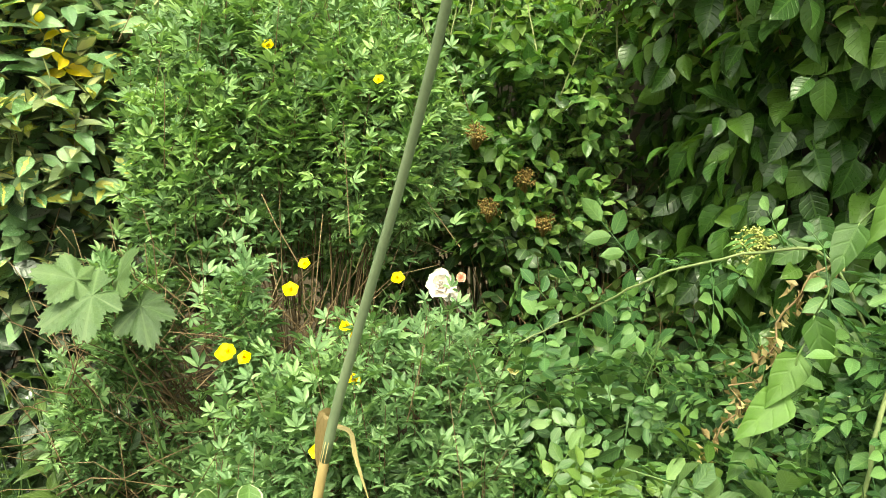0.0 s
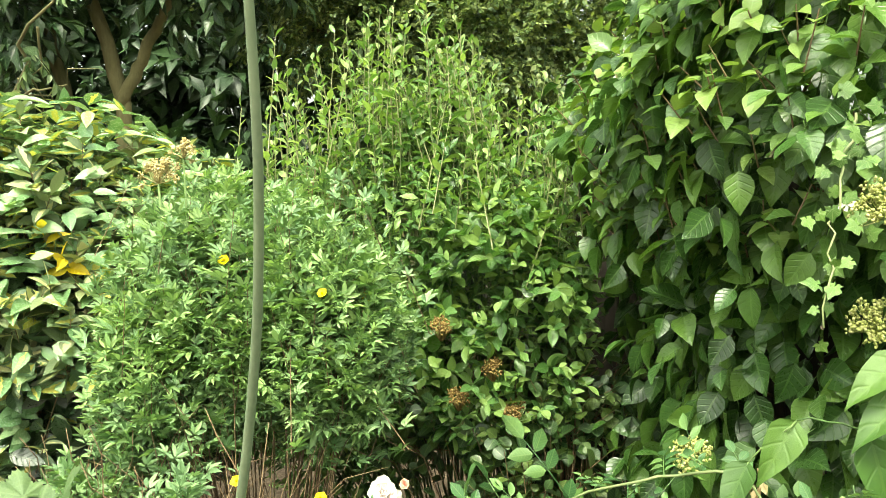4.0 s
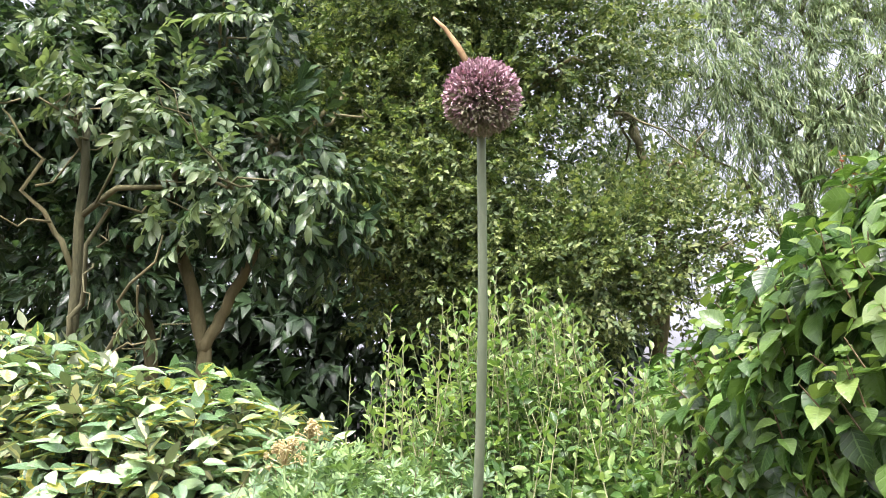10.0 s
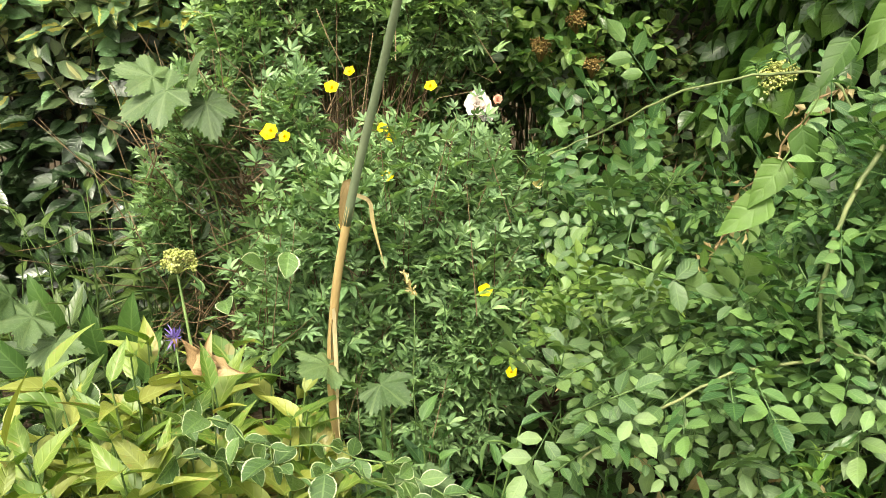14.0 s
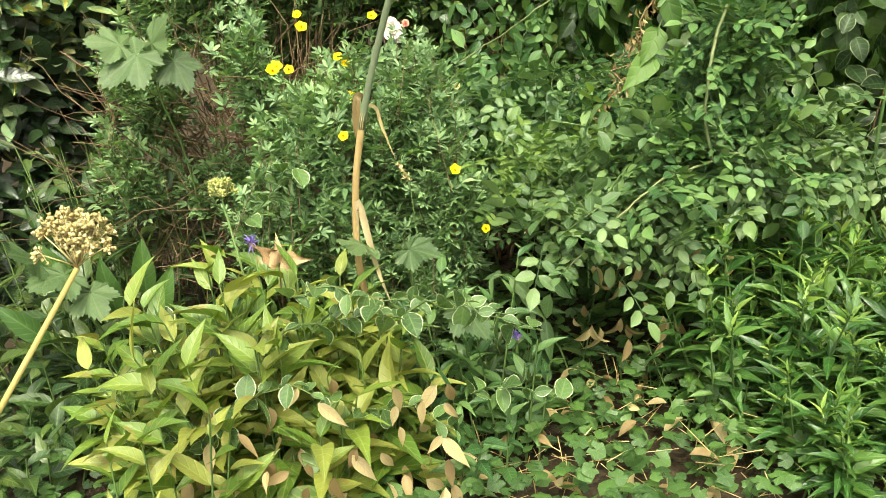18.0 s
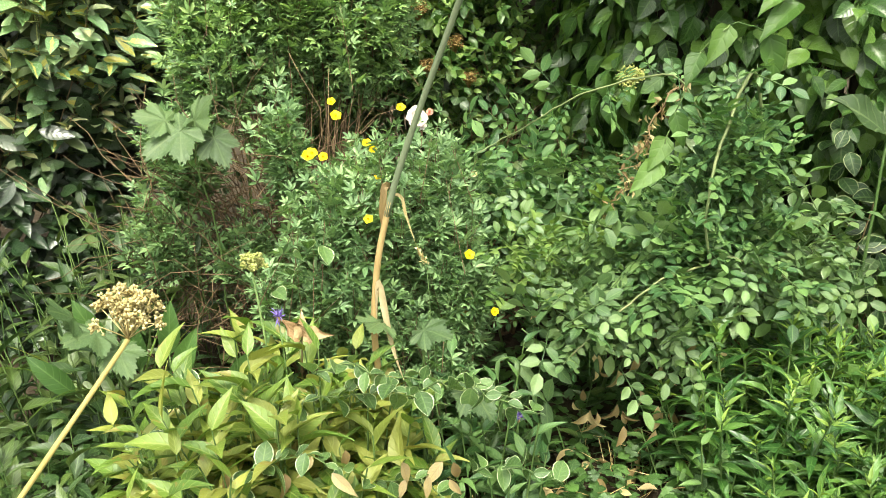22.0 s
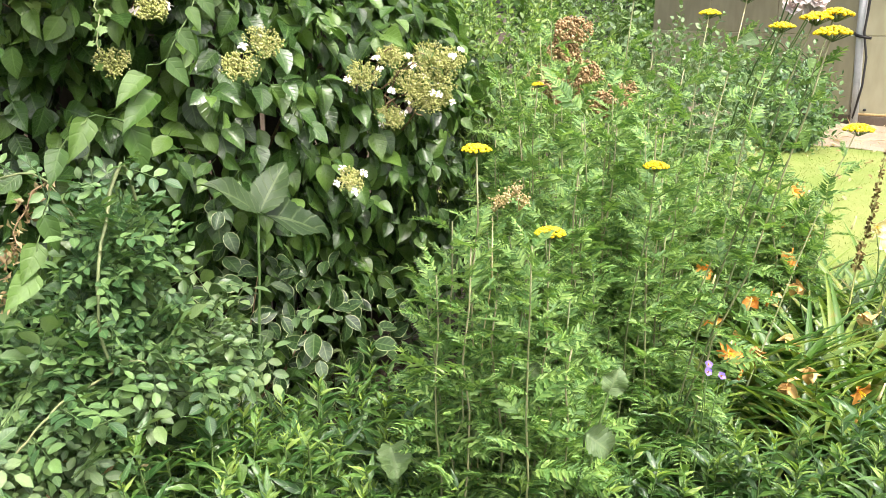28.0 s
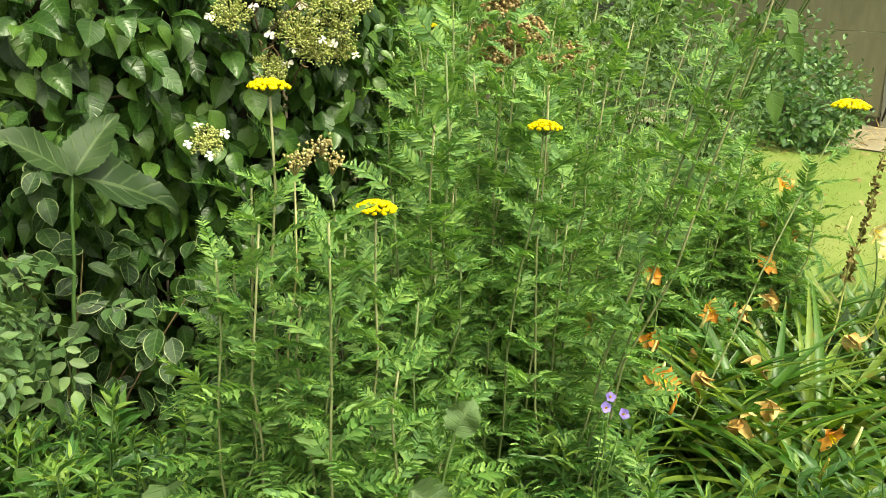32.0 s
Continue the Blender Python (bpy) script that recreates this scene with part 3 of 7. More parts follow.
M_SOIL = rough_mat("soil", [(0.035, 0.024, 0.015), (0.065, 0.046, 0.028), (0.11, 0.08, 0.05)], 3, 0.95, 0.9, 0.04, fine=35)
M_LAWN = rough_mat("lawn", [(0.105, 0.160, 0.026), (0.150, 0.205, 0.040), (0.225, 0.245, 0.075)], 1.4, 0.9, 0.6, 0.02, fine=40)
M_MULCH = rough_mat("mulch", [(0.14, 0.10, 0.06), (0.22, 0.17, 0.11), (0.30, 0.25, 0.18)], 3, 0.95, 0.8, 0.03, fine=30)
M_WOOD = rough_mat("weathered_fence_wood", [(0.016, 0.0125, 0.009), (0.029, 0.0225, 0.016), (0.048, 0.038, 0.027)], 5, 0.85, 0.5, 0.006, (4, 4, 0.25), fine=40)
M_SHEET = rough_mat("stained_cladding", [(0.275, 0.260, 0.165), (0.360, 0.340, 0.225), (0.430, 0.410, 0.290)], 1.2, 0.6, 0.15, 0.01, (1, 1, 0.35), fine=9)
M_GREY = rough_mat("grey_metal_trim", [(0.34, 0.36, 0.36), (0.45, 0.47, 0.47), (0.55, 0.56, 0.56)], 6, 0.5, 0.15, 0.003, metal=0.2)
M_BLACK = rough_mat("black_cable", [(0.012, 0.012, 0.012), (0.02, 0.02, 0.02), (0.035, 0.035, 0.035)], 20, 0.5, 0.1, 0.001)
M_TIMB = rough_mat("dark_base_timber", [(0.05, 0.04, 0.03), (0.09, 0.07, 0.05), (0.14, 0.11, 0.08)], 5, 0.8, 0.4, 0.004, (1, 0.3, 1))

UP = arr(0, 0, 1)


# ---- ground, lawn, fence, shed ----
def sheet(xs, ys, height):
    X, Y = np.meshgrid(xs, ys, indexing='ij')
    Z = height(X, Y)
    V = np.stack([X, Y, Z], -1).reshape(-1, 3)
    ny, F = len(ys), []
    for i in range(len(xs) - 1):
        for j in range(ny - 1):
            p = i * ny + j
            F += [(p, p + ny, p + ny + 1), (p, p + ny + 1, p + 1)]
    return Geo().add(V, np.array(F), V[:, :2].copy())


gx = np.concatenate([[-600, -120, -30, -12], np.linspace(-5, 5, 60), [8, 14, 30, 120, 600]])
gy = np.concatenate([[-600, -120, -30, -10], np.linspace(-2, 5, 44), [8, 14, 30, 120, 600]])
ground = part("ground", sheet(gx, gy, lambda X, Y: np.where((abs(X) < 5.2) & (abs(Y) < 5.2), 0.02 * np.sin(X * 5.1) * np.cos(Y * 4.3) - 0.02, -0.04)), M_SOIL, None, kind="structure")
tagged(ground, "dark crumbly garden soil under the planting", "ground")
lawn = part("lawn", sheet(np.linspace(4.6, 12.0, 38), np.linspace(-6, 4.4, 50), lambda X, Y: 0.012 + 0.012 * np.sin(X * 1.7) * np.sin(Y * 1.3)), M_LAWN, None, kind="structure")
tagged(lawn, "bright mown lawn grass, slightly patchy and dry", "lawn")
mulch = part("mulch_bed", sheet(np.linspace(11.0, 15.0, 24), np.linspace(-6, 6, 40), lambda X, Y: 0.02 + 0.03 * np.clip((X - 11.1), 0, 0.4) + 0.01 * np.sin(X * 9 + Y * 7)), M_MULCH, None, kind="structure")
tagged(mulch, "strip of pale dry mulch along the shed", "bed")

blade = kite(0.10, 0.2, 0.3)
n = 26000
P = np.stack([4.7 + 7.2 * RNG.random(n) ** 1.3, RNG.uniform(-3.2, 4.2, n), np.full(n, 0.01)], 1)
D = unit(arr(0, 0, 1) + 0.7 * RNG.normal(0, 1, (n, 3)) * arr(1, 1, 0.2))
grass = part("grass", Geo().scatter(blade, P, D, RNG.normal(0, 1, (n, 3)), RNG.uniform(0.018, 0.042, n)), M_GRASS, None, kind="stuff")
tagged(grass, "short bright green lawn grass blades", "grass")

n = 260
P = np.stack([RNG.uniform(6.0, 11.5, n), RNG.uniform(-2.5, 3.2, n), np.full(n, 0.045)], 1)
fallen = part("fallen_leaf_scatter", Geo().scatter(leaf("elliptic", 0.4, 3, 1, 0.3, 0.3), P, unit(RNG.normal(0, 1, (n, 3)) * arr(1, 1, 0.1)), unit(UP + 0.3 * RNG.normal(0, 1, (n, 3))), RNG.uniform(0.05, 0.11, n)), M_DRY, None, kind="stuff")
tagged(fallen, "pale fallen leaves strewn over the lawn", "leaf litter")

n = 700
P = np.stack([RNG.uniform(11.1, 13.2, n), RNG.uniform(-2.5, 3.6, n), RNG.uniform(0.05, 0.075, n)], 1)
straw = part("straw_litter", Geo().scatter(kite(0.08, 0.3, 0.1), P, unit(RNG.normal(0, 1, (n, 3)) * arr(1, 1, 0.15)), unit(UP + 0.3 * RNG.normal(0, 1, (n, 3))), RNG.uniform(0.08, 0.24, n)), M_STRAW, None, kind="stuff")
tagged(straw, "dry straw and stalks strewn over the mulch", "litter")

# fence behind the climber
fence = thing("fence", "weathered brown vertical-board garden fence behind the climber", "fence", kind="structure", at=(0.55, 3.75, 0))


def box(w, d, h, bevel=0.004):
    bm = bmesh.new()
    bmesh.ops.create_cube(bm, size=1)
    bmesh.ops.scale(bm, vec=(w, d, h), verts=bm.verts)
    bmesh.ops.translate(bm, vec=(0, 0, h / 2), verts=bm.verts)
    if bevel:
        bmesh.ops.bevel(bm, geom=bm.edges[:], offset=bevel, segments=1, affect='EDGES')
    return bm


def box_mesh(name, w, d, h, mat, bevel=0.004):
    me = bpy.data.meshes.new(name)
    bm = box(w, d, h, bevel)
    bm.to_mesh(me)
    bm.free()
    me.materials.append(mat)
    return me


FA, FB = arr(0.2, 3.75), arr(2.75, 2.15)
fdir = unit(FB - FA)
flen = float(np.linalg.norm(FB - FA))
fyaw = math.degrees(math.atan2(fdir[1], fdir[0]))
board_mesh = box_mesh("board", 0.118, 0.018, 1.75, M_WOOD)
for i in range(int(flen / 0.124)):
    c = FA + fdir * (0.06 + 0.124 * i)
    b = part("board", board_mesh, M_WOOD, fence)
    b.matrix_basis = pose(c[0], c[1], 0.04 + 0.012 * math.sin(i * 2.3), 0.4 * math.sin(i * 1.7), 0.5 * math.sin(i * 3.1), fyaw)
rail_mesh = box_mesh("rail", flen, 0.04, 0.08, M_WOOD)
for z in (0.35, 1.4):
    c = (FA + FB) / 2 + arr(-fdir[1], fdir[0]) * 0.034
    part("rail", rail_mesh, M_WOOD, fence).matrix_basis = pose(c[0], c[1], z, 0, 0, fyaw)
post_mesh = box_mesh("post", 0.09, 0.09, 1.85, M_WOOD, 0.008)
for i in range(3):
    c = FA + fdir * flen * i / 2 + arr(-fdir[1], fdir[0]) * 0.1
    part("post", post_mesh, M_WOOD, fence).matrix_basis = pose(c[0], c[1], 0, 0, 0, fyaw)

# shed beyond the lawn
SC = arr(13.48, 2.87)
SA, SB = unit(arr(0.16, -1.0)), unit(arr(0.5, 1.0))
shed = thing("shed", "beige panelled garden building with stained cladding and round grey corner post", "shed", at=(SC[0], SC[1], 0))


def panel(name, c0, axis, w, z0, z1, thick, mat, label=""):
    yaw = math.degrees(math.atan2(axis[1], axis[0]))
    me = box_mesh(name, w, thick, z1 - z0, mat, 0.008)
    ob = part(name, me, mat, shed, label)
    c = c0 + axis * w / 2
    ob.matrix_basis = pose(c[0], c[1], z0, 0, 0, yaw)
    return ob


for z0, z1 in ((0.16, 1.298), (1.302, 2.42)):
    for i in range(4):
        panel("wall_panel", SC + SA * (0.04 + 2.2 * i), SA, 2.185, z0, z1, 0.05, M_SHEET)
    for i in range(3):
        panel("wall_panel", SC + SB * (0.04 + 1.6 * i), SB, 1.585, z0, z1, 0.05, M_SHEET)
panel("base_timber", SC - SA * 0.03 - SB * 0.02, SA, 8.9, 0.0, 0.16, 0.09, M_TIMB, "dark weathered base timber")
panel("base_timber", SC + SB * 0.03, SB, 4.8, 0.0, 0.16, 0.09, M_TIMB, "dark weathered base timber")
panel("drip_rail", SC - SB * 0.05, SA, 8.9, 0.165, 0.2, 0.03, M_STRAW, "ochre drip rail")
kx, ky = SC - SB * 0.07 - SA * 0.02
part("corner_post", Geo().tube([(kx, ky - 0.02, 0.02), (kx, ky + 0.01, 0.7), (kx, ky + 0.05, 1.4), (kx, ky + 0.06, 2.43)], 0.052, 0.060, 12, 0.01), M_GREY, shed, "grey weathered round corner post")
panel("gutter", SC - SA * 0.25 - SB * 0.12, SA, 9.2, 2.43, 2.55, 0.14, M_GREY, "grey gutter")
part("cable", Geo().tube([(kx - 0.03, ky - 0.07, 2.45), (kx - 0.05, ky - 0.05, 1.9), (kx - 0.06, ky - 0.02, 1.35), (kx - 0.06, ky - 0.09, 1.0), (kx - 0.05, ky - 0.08, 0.6), (kx - 0.04, ky, 0.12)], 0.017, 0.017, 6), M_BLACK, shed, "black hanging cable")
part("strap", Geo().tube([(kx + 0.02, ky + 0.13, 1.33), (kx - 0.06, ky + 0.08, 1.31), (kx - 0.075, ky, 1.29), (kx - 0.03, ky - 0.12, 1.27)], 0.022, 0.022, 6), M_BLACK, shed, "black tie strap")
for z, dy in ((0.26, 0.17), (0.25, -0.14)):
    part("bolt", Geo().tube([(kx + 0.05, ky + dy, z), (kx - 0.02, ky + dy, z)], 0.02, 0.02, 8), M_BLACK, shed)
rb = [(SC - SB * 0.4 - SA * 0.5), (SC - SB * 0.4 + SA * 9.4), (SC + SB * 5.2 + SA * 9.4), (SC + SB * 5.2 - SA * 0.5)]
V = np.array([(*p, 2.56) for p in rb] + [(*p, 2.62) for p in rb])
V[2:4, 2] += 0.5
V[6:8, 2] += 0.5
F = np.array([(0, 2, 1), (0, 3, 2), (4, 5, 6), (4, 6, 7)] + [t for i in range(4) for t in ((i, (i + 1) % 4, (i + 1) % 4 + 4), (i, (i + 1) % 4 + 4, i + 4))])
part("roof", Geo().add(V, F, V[:, :2].copy()), M_TIMB, shed, "dark felt roof", smooth=False)

# ---- far background: hedge line and trees ----
bush_blade = kite(0.6, 0.25, 0.2)
small_sprigs = [sprig(bush_blade, 14, 0.26, seed=s, flat=0.3, spread=70) for s in (1, 2, 3)]
broad_sprigs = [sprig(leaf("elliptic", 0.42, 2, 1, 0.2, 0.35), 9, 0.42, seed=s, flat=0.4, spread=65, droop=0.35) for s in (4, 5, 6)]
willow_sprigs = [sprig(kite(0.15, 0.2, 0.3), 16, 0.3, seed=s, flat=0.2, spread=50, droop=0.4) for s in (7, 8, 9)]


def crown(parent, mat, tpls, balls, n, size, face=(0, -1, 0.1), hang=0.0, back=0.3, depth=(0.35, 1.05), name="crown", label="", lift=0.2):
    P, Q = shell(balls, n, face, back, depth)
    D = unit(Q + 0.7 * RNG.normal(0, 1, Q.shape) + arr(0, 0, lift - hang))
    N = unit(UP + 0.6 * Q + 0.3 * RNG.normal(0, 1, Q.shape))
    g = Geo()
    pick = RNG.integers(0, len(tpls), n)
    S = size * RNG.uniform(0.6, 1.3, n)
    for k, t in enumerate(tpls):
        m = pick == k
        g.scatter(t, P[m], D[m], N[m], S[m])
    return part(name, g, mat, parent, label, "stuff")


def limbs(parent, trunk_pts, r0, r1, ends, start=0.4, mat=None, rl=0.05):
    trunk_pts = np.array(trunk_pts, float)
    v = np.linspace(0, 1, len(trunk_pts))
    fine = np.stack([np.interp(np.linspace(0, 1, 16), v, trunk_pts[:, k]) for k in range(3)], 1)
    fine[1:-1] += RNG.normal(0, r0 * 0.18, (14, 3))
    part("trunk", Geo().tube(fine, r0, r1, 9, 0.05), mat or M_BARK, parent)
    for i, e in enumerate(ends):
        s = start + (1 - start) * (i + 0.5) / len(ends)
        a0 = np.array([np.interp(s, v, trunk_pts[:, k]) for k in range(3)])
        g = Geo().tube(bend(a0, e, 0.12, 9, 0.06), rl, rl * 0.25, 6, 0.05)
        for q in range(3):
            b0 = a0 + (np.array(e) - a0) * RNG.uniform(0.35, 0.9)
            g.tube(bend(b0, b0 + RNG.normal(0, 0.45, 3) + arr(0, 0, 0.15), 0.05, 6, 0.04), rl * 0.4, rl * 0.1, 5)
        part("limb", g, mat or M_BARK, parent)


# dark broad-leaved tree with forked trunks at the back
tree = thing("tree", "dark broad-leaved tree with forked bare lower trunks", "tree", at=(-3.2, 7.6, 0))
limbs(tree, [(-3.05, 7.5, 0), (-3.06, 7.45, 1.9), (-3.07, 7.4, 2.72), (-3.35, 7.4, 3.9), (-3.5, 7.5, 5.2)], 0.085, 0.045, [(-4.4, 7.1, 4.8), (-3.9, 6.6, 4.6), (-2.9, 7.0, 5.2), (-4.8, 8, 5.6)], 0.65)
limbs(tree, [(-3.07, 7.4, 2.65), (-2.85, 7.4, 3.0), (-2.515, 7.4, 3.65), (-2.4, 7.4, 4.6)], 0.062, 0.035, [(-1.6, 7.0, 4.8), (-2.2, 6.8, 4.4), (-2.9, 6.8, 5.4)], 0.6)
limbs(tree, [(-3.55, 7.4, 0), (-3.55, 7.4, 2.6), (-3.72, 7.4, 3.5), (-4.1, 7.2, 4.5)], 0.07, 0.04, [(-4.8, 6.6, 4.6), (-3.8, 6.3, 4.8), (-5.0, 7.3, 5.0)], 0.7)
crown(tree, M_LAUR, broad_sprigs, [(-4.8, 7.0, 4.9, 1.4, 1.2, 1.2), (-3.3, 7.3, 5.7, 1.1, 1.1, 1.1), (-4.2, 6.8, 5.0, 0.9, 0.6, 0.5), (-3.0, 7.1, 4.3, 1.3, 0.5, 0.6), (-3.9, 7.0, 3.4, 0.5, 0.4, 0.5), (-2.1, 7.2, 3.9, 0.5, 0.4, 0.6)], 2000, 0.40, hang=0.4)

# overhanging pale-leaved branches
laurel = thing("laurel_shrub", "tall evergreen shrub with pale undersided leaves and dull flower clusters", "shrub", at=(-3.4, 5.9, 0))
limbs(laurel, [(-3.5, 5.9, 0), (-3.45, 5.85, 1.6), (-3.3, 5.7, 3.0), (-3.2, 5.6, 4.2)], 0.06, 0.03, [(-2.4, 5.2, 3.2), (-2.7, 5.2, 3.85), (-3.6, 5.2, 4.2), (-1.6, 5.2, 3.5), (-3.2, 5.2, 4.2)], 0.35, rl=0.025)
laurel_sprigs = [sprig(leaf("elliptic", 0.4, 5, 1, 0.2, 0.35), 13, 0.34, seed=s, flat=0.5, spread=70, droop=0.3) for s in (14, 15)]
crown(laurel, M_PALE, laurel_sprigs, [(-2.35, 5.3, 3.95, 0.45, 0.3, 0.22), (-2.7, 5.3, 4.28, 0.5, 0.3, 0.25), (-2.05, 5.3, 3.6, 0.4, 0.3, 0.16), (-3.2, 5.4, 4.85, 0.35, 0.3, 0.3), (-1.55, 5.3, 3.52, 0.3, 0.2, 0.14), (-2.25, 5.4, 3.25, 0.3, 0.2, 0.14), (-2.8, 5.4, 2.8, 0.25, 0.2, 0.12), (-3.55, 5.4, 4.2, 0.3, 0.2, 0.3), (-1.75, 5.4, 4.8, 0.25, 0.2, 0.15)], 150, 0.30, hang=0.25)

# dense thicket of small-leaved trees
thicket = thing("hawthorn_thicket", "dense tangled small-leaved hawthorn trees behind the border", "tree", at=(-0.8, 9.2, 0))
limbs(thicket, [(-0.9, 9.3, 0), (-0.8, 9.2, 2.0), (-0.9, 9.2, 4.0), (-0.6, 9.1, 6.5)], 0.13, 0.05, [(-1.9, 8.8, 4.0), (0.4, 8.7, 3.6), (-1.4, 8.5, 5.4), (0.6, 8.8, 5.6), (-0.3, 8.5, 6.6)])
limbs(thicket, [(1.2, 9.6, 0), (1.1, 9.5, 2.0), (1.3, 9.4, 3.4), (1.1, 9.3, 5.0)], 0.11, 0.04, [(0.4, 9.0, 3.8), (2.0, 9.0, 3.6), (1.8, 9.0, 4.8), (0.8, 8.9, 5.2)])
crown(thicket, M_HAW, small_sprigs, [(-2.1, 8.5, 5.4, 1.0, 0.5, 1.1), (-1.5, 8.4, 4.0, 0.8, 0.5, 0.7), (-1.0, 8.5, 6.6, 1.3, 0.7, 1.0), (-1.2, 9.0, 4.6, 1.5, 1.1, 1.8), (-0.1, 8.9, 3.3, 1.3, 0.9, 1.0), (0.9, 9.2, 3.6, 1.4, 0.9, 0.9), (0.1, 9.4, 6.2, 1.6, 1.1, 1.3)], 9000, 0.27, depth=(0.3, 1.06))
back = thing("dark_hedgerow", "dark dense hedgerow of trees closing the garden", "tree", at=(-3.5, 12.5, 0))
limbs(back, [(-3.5, 12.5, 0), (-3.4, 12.5, 3), (-3.6, 12.4, 6)], 0.2, 0.08, [(-5, 12, 6), (-2, 12, 6), (-3, 12, 8)])
crown(back, M_DARK, broad_sprigs, [(-5.0, 12.5, 4.0, 3.0, 1.2, 4.2), (-1.8, 12.6, 4.0, 2.6, 1.2, 4.5), (-8.5, 12, 4, 3, 1.2, 4.4), (-4.0, 12.6, 8.0, 4, 1.2, 2), (-0.3, 12.8, 2.6, 1.6, 1.2, 2.2), (-5.5, 11.8, 1.2, 4.0, 0.8, 1.8), (-2.0, 11.9, 1.0, 2.4, 0.8, 1.6)], 4200, 0.75, depth=(0.2, 1.03))

# willow
willow = thing("willow_tree", "airy grey-green willow with dark crooked branches against the sky", "tree", at=(3.6, 11.5, 0))
limbs(willow, [(3.7, 11.5, 0), (3.6, 11.4, 2.5), (3.4, 11.3, 4.5), (3.9, 11.2, 7.5)], 0.16, 0.05, [(2.0, 10.8, 5.4), (4.6, 10.8, 5.6), (2.6, 10.7, 7.2), (5.2, 10.8, 7.4), (1.2, 10.9, 6.6), (3.4, 10.8, 8.6), (5.8, 11, 6)], 0.35, rl=0.06)
crown(willow, M_WIL, willow_sprigs, [(2.2, 10.9, 6.4, 1.5, 0.8, 1.4), (4.2, 11.0, 6.2, 1.4, 0.8, 1.6), (3.2, 11.0, 8.0, 1.9, 0.9, 1.2), (5.6, 11.2, 7.0, 1.4, 0.8, 1.6), (1.3, 10.8, 5.0, 0.8, 0.6, 0.7), (4.8, 11.2, 4.3, 1.5, 0.8, 0.9), (6.8, 11.5, 5.6, 1.5, 0.8, 1.8), (3.2, 11.2, 5.2, 1.2, 0.7, 0.9)], 5600, 0.42, hang=1.0, depth=(0.3, 1.08), lift=0)

# low far hedge beyond the lawn
hedge = thing("far_hedge", "low clipped green hedge far beyond the shed", "hedge", at=(14, 12, 0))
limbs(hedge, [(13, 12, 0), (13, 12, 0.8), (13, 12, 1.6)], 0.05, 0.03, [(12, 12, 1.8), (14, 12, 1.8)])
crown(hedge, M_IVYD, small_sprigs, [(4.5 + 2.0 * i, 14.5 - 0.9 * i, 1.1, 1.7, 1.0, 1.5 + 0.15 * math.sin(i * 2.1)) for i in range(10)], 3400, 0.55, face=(-0.7, -0.7, 0.2), depth=(0.6, 1.05))

# ---- climbing hydrangea on the fence ----
hyd = thing("climbing_hydrangea", "climbing hydrangea covering the fence with hanging heart-shaped leaves", "climber", at=(1.3, 2.7, 0))
HB = [(1.12, 2.65, 1.88, 0.58, 0.62, 0.50), (1.24, 2.15, 1.95, 0.58, 0.46, 0.50), (1.72, 2.05, 1.25, 0.52, 0.42, 0.60), (2.20, 1.98, 1.25, 0.55, 0.42, 0.62),
      (1.12, 2.75, 1.15, 0.46, 0.46, 0.62), (1.60, 2.35, 2.20, 0.75, 0.62, 0.45), (1.85, 2.15, 0.55, 0.55, 0.38, 0.45), (2.55, 2.0, 0.95, 0.42, 0.4, 0.65), (1.16, 2.36, 1.15, 0.45, 0.36, 0.55), (2.45, 2.1, 1.6, 0.4, 0.35, 0.35)]
P, Q = shell(HB, 5600, (-0.6, -0.75, 0.2), 0.15, (0.62, 1.04))
k = len(P)
D = unit(0.55 * Q * arr(1, 1, 0.5) + arr(0, 0, -0.9) + 0.34 * RNG.normal(0, 1, (k, 3)))
top = np.clip((Q[:, 2:3] - 0.35) * 1.6, 0, 1)
D = unit(D * (1 - 0.6 * top) + top * unit(Q * arr(1, 1, 0.1) + 0.4 * RNG.normal(0, 1, (k, 3))))
N = unit(Q + arr(0, 0, 0.45) + 0.34 * RNG.normal(0, 1, (k, 3)))
HT = [leaf("cordate", 0.72, 8, 2, f, d, w, petiole=0.3) for f, d, w in ((0.12, 0.18, 0.02), (0.2, 0.3, 0.03), (0.06, 0.1, 0.03))]
sp_, sq = shell(HB, 420, (-0.6, -0.75, 0.25), 0.1, (0.98, 1.10))
sd = unit(sq * arr(1, 1, 0.6) + arr(0, 0, -0.15) + 0.35 * RNG.normal(0, 1, sq.shape))
lp, ld, ln, ls = along(sp_ + sd * 0.06, sd, RNG.uniform(0.12, 0.24, len(sp_)), 6, 62, 0.6, 0.112, up=0.5)
P, D, N = np.concatenate([P, lp]), np.concatenate([D, ld]), np.concatenate([N, ln])
hs = np.concatenate([RNG.uniform(0.072, 0.122, k), ls])
foliage(hyd, M_HYD, HT, P, D, N, hs, 300, [leaf("cordate", 0.72, 7, 2, f, d, 0.02, petiole=0.2) for f, d in ((0.15, 0.2), (0.22, 0.32))])
for i in range(0, 26, 2):
    a0 = arr(FA[0] + fdir[0] * (0.4 + 0.085 * i), FA[1] + fdir[1] * (0.4 + 0.085 * i) - 0.06, 0.0)
    t = P[RNG.integers(0, k)] * 0.9 + arr(1.6, 2.4, 1.2) * 0.1
    part("stem", Geo().tube(bend(a0, t, 0.2, 8, 0.03), 0.012, 0.004, 5), M_STEMB, hyd, "brown woody climbing stem")


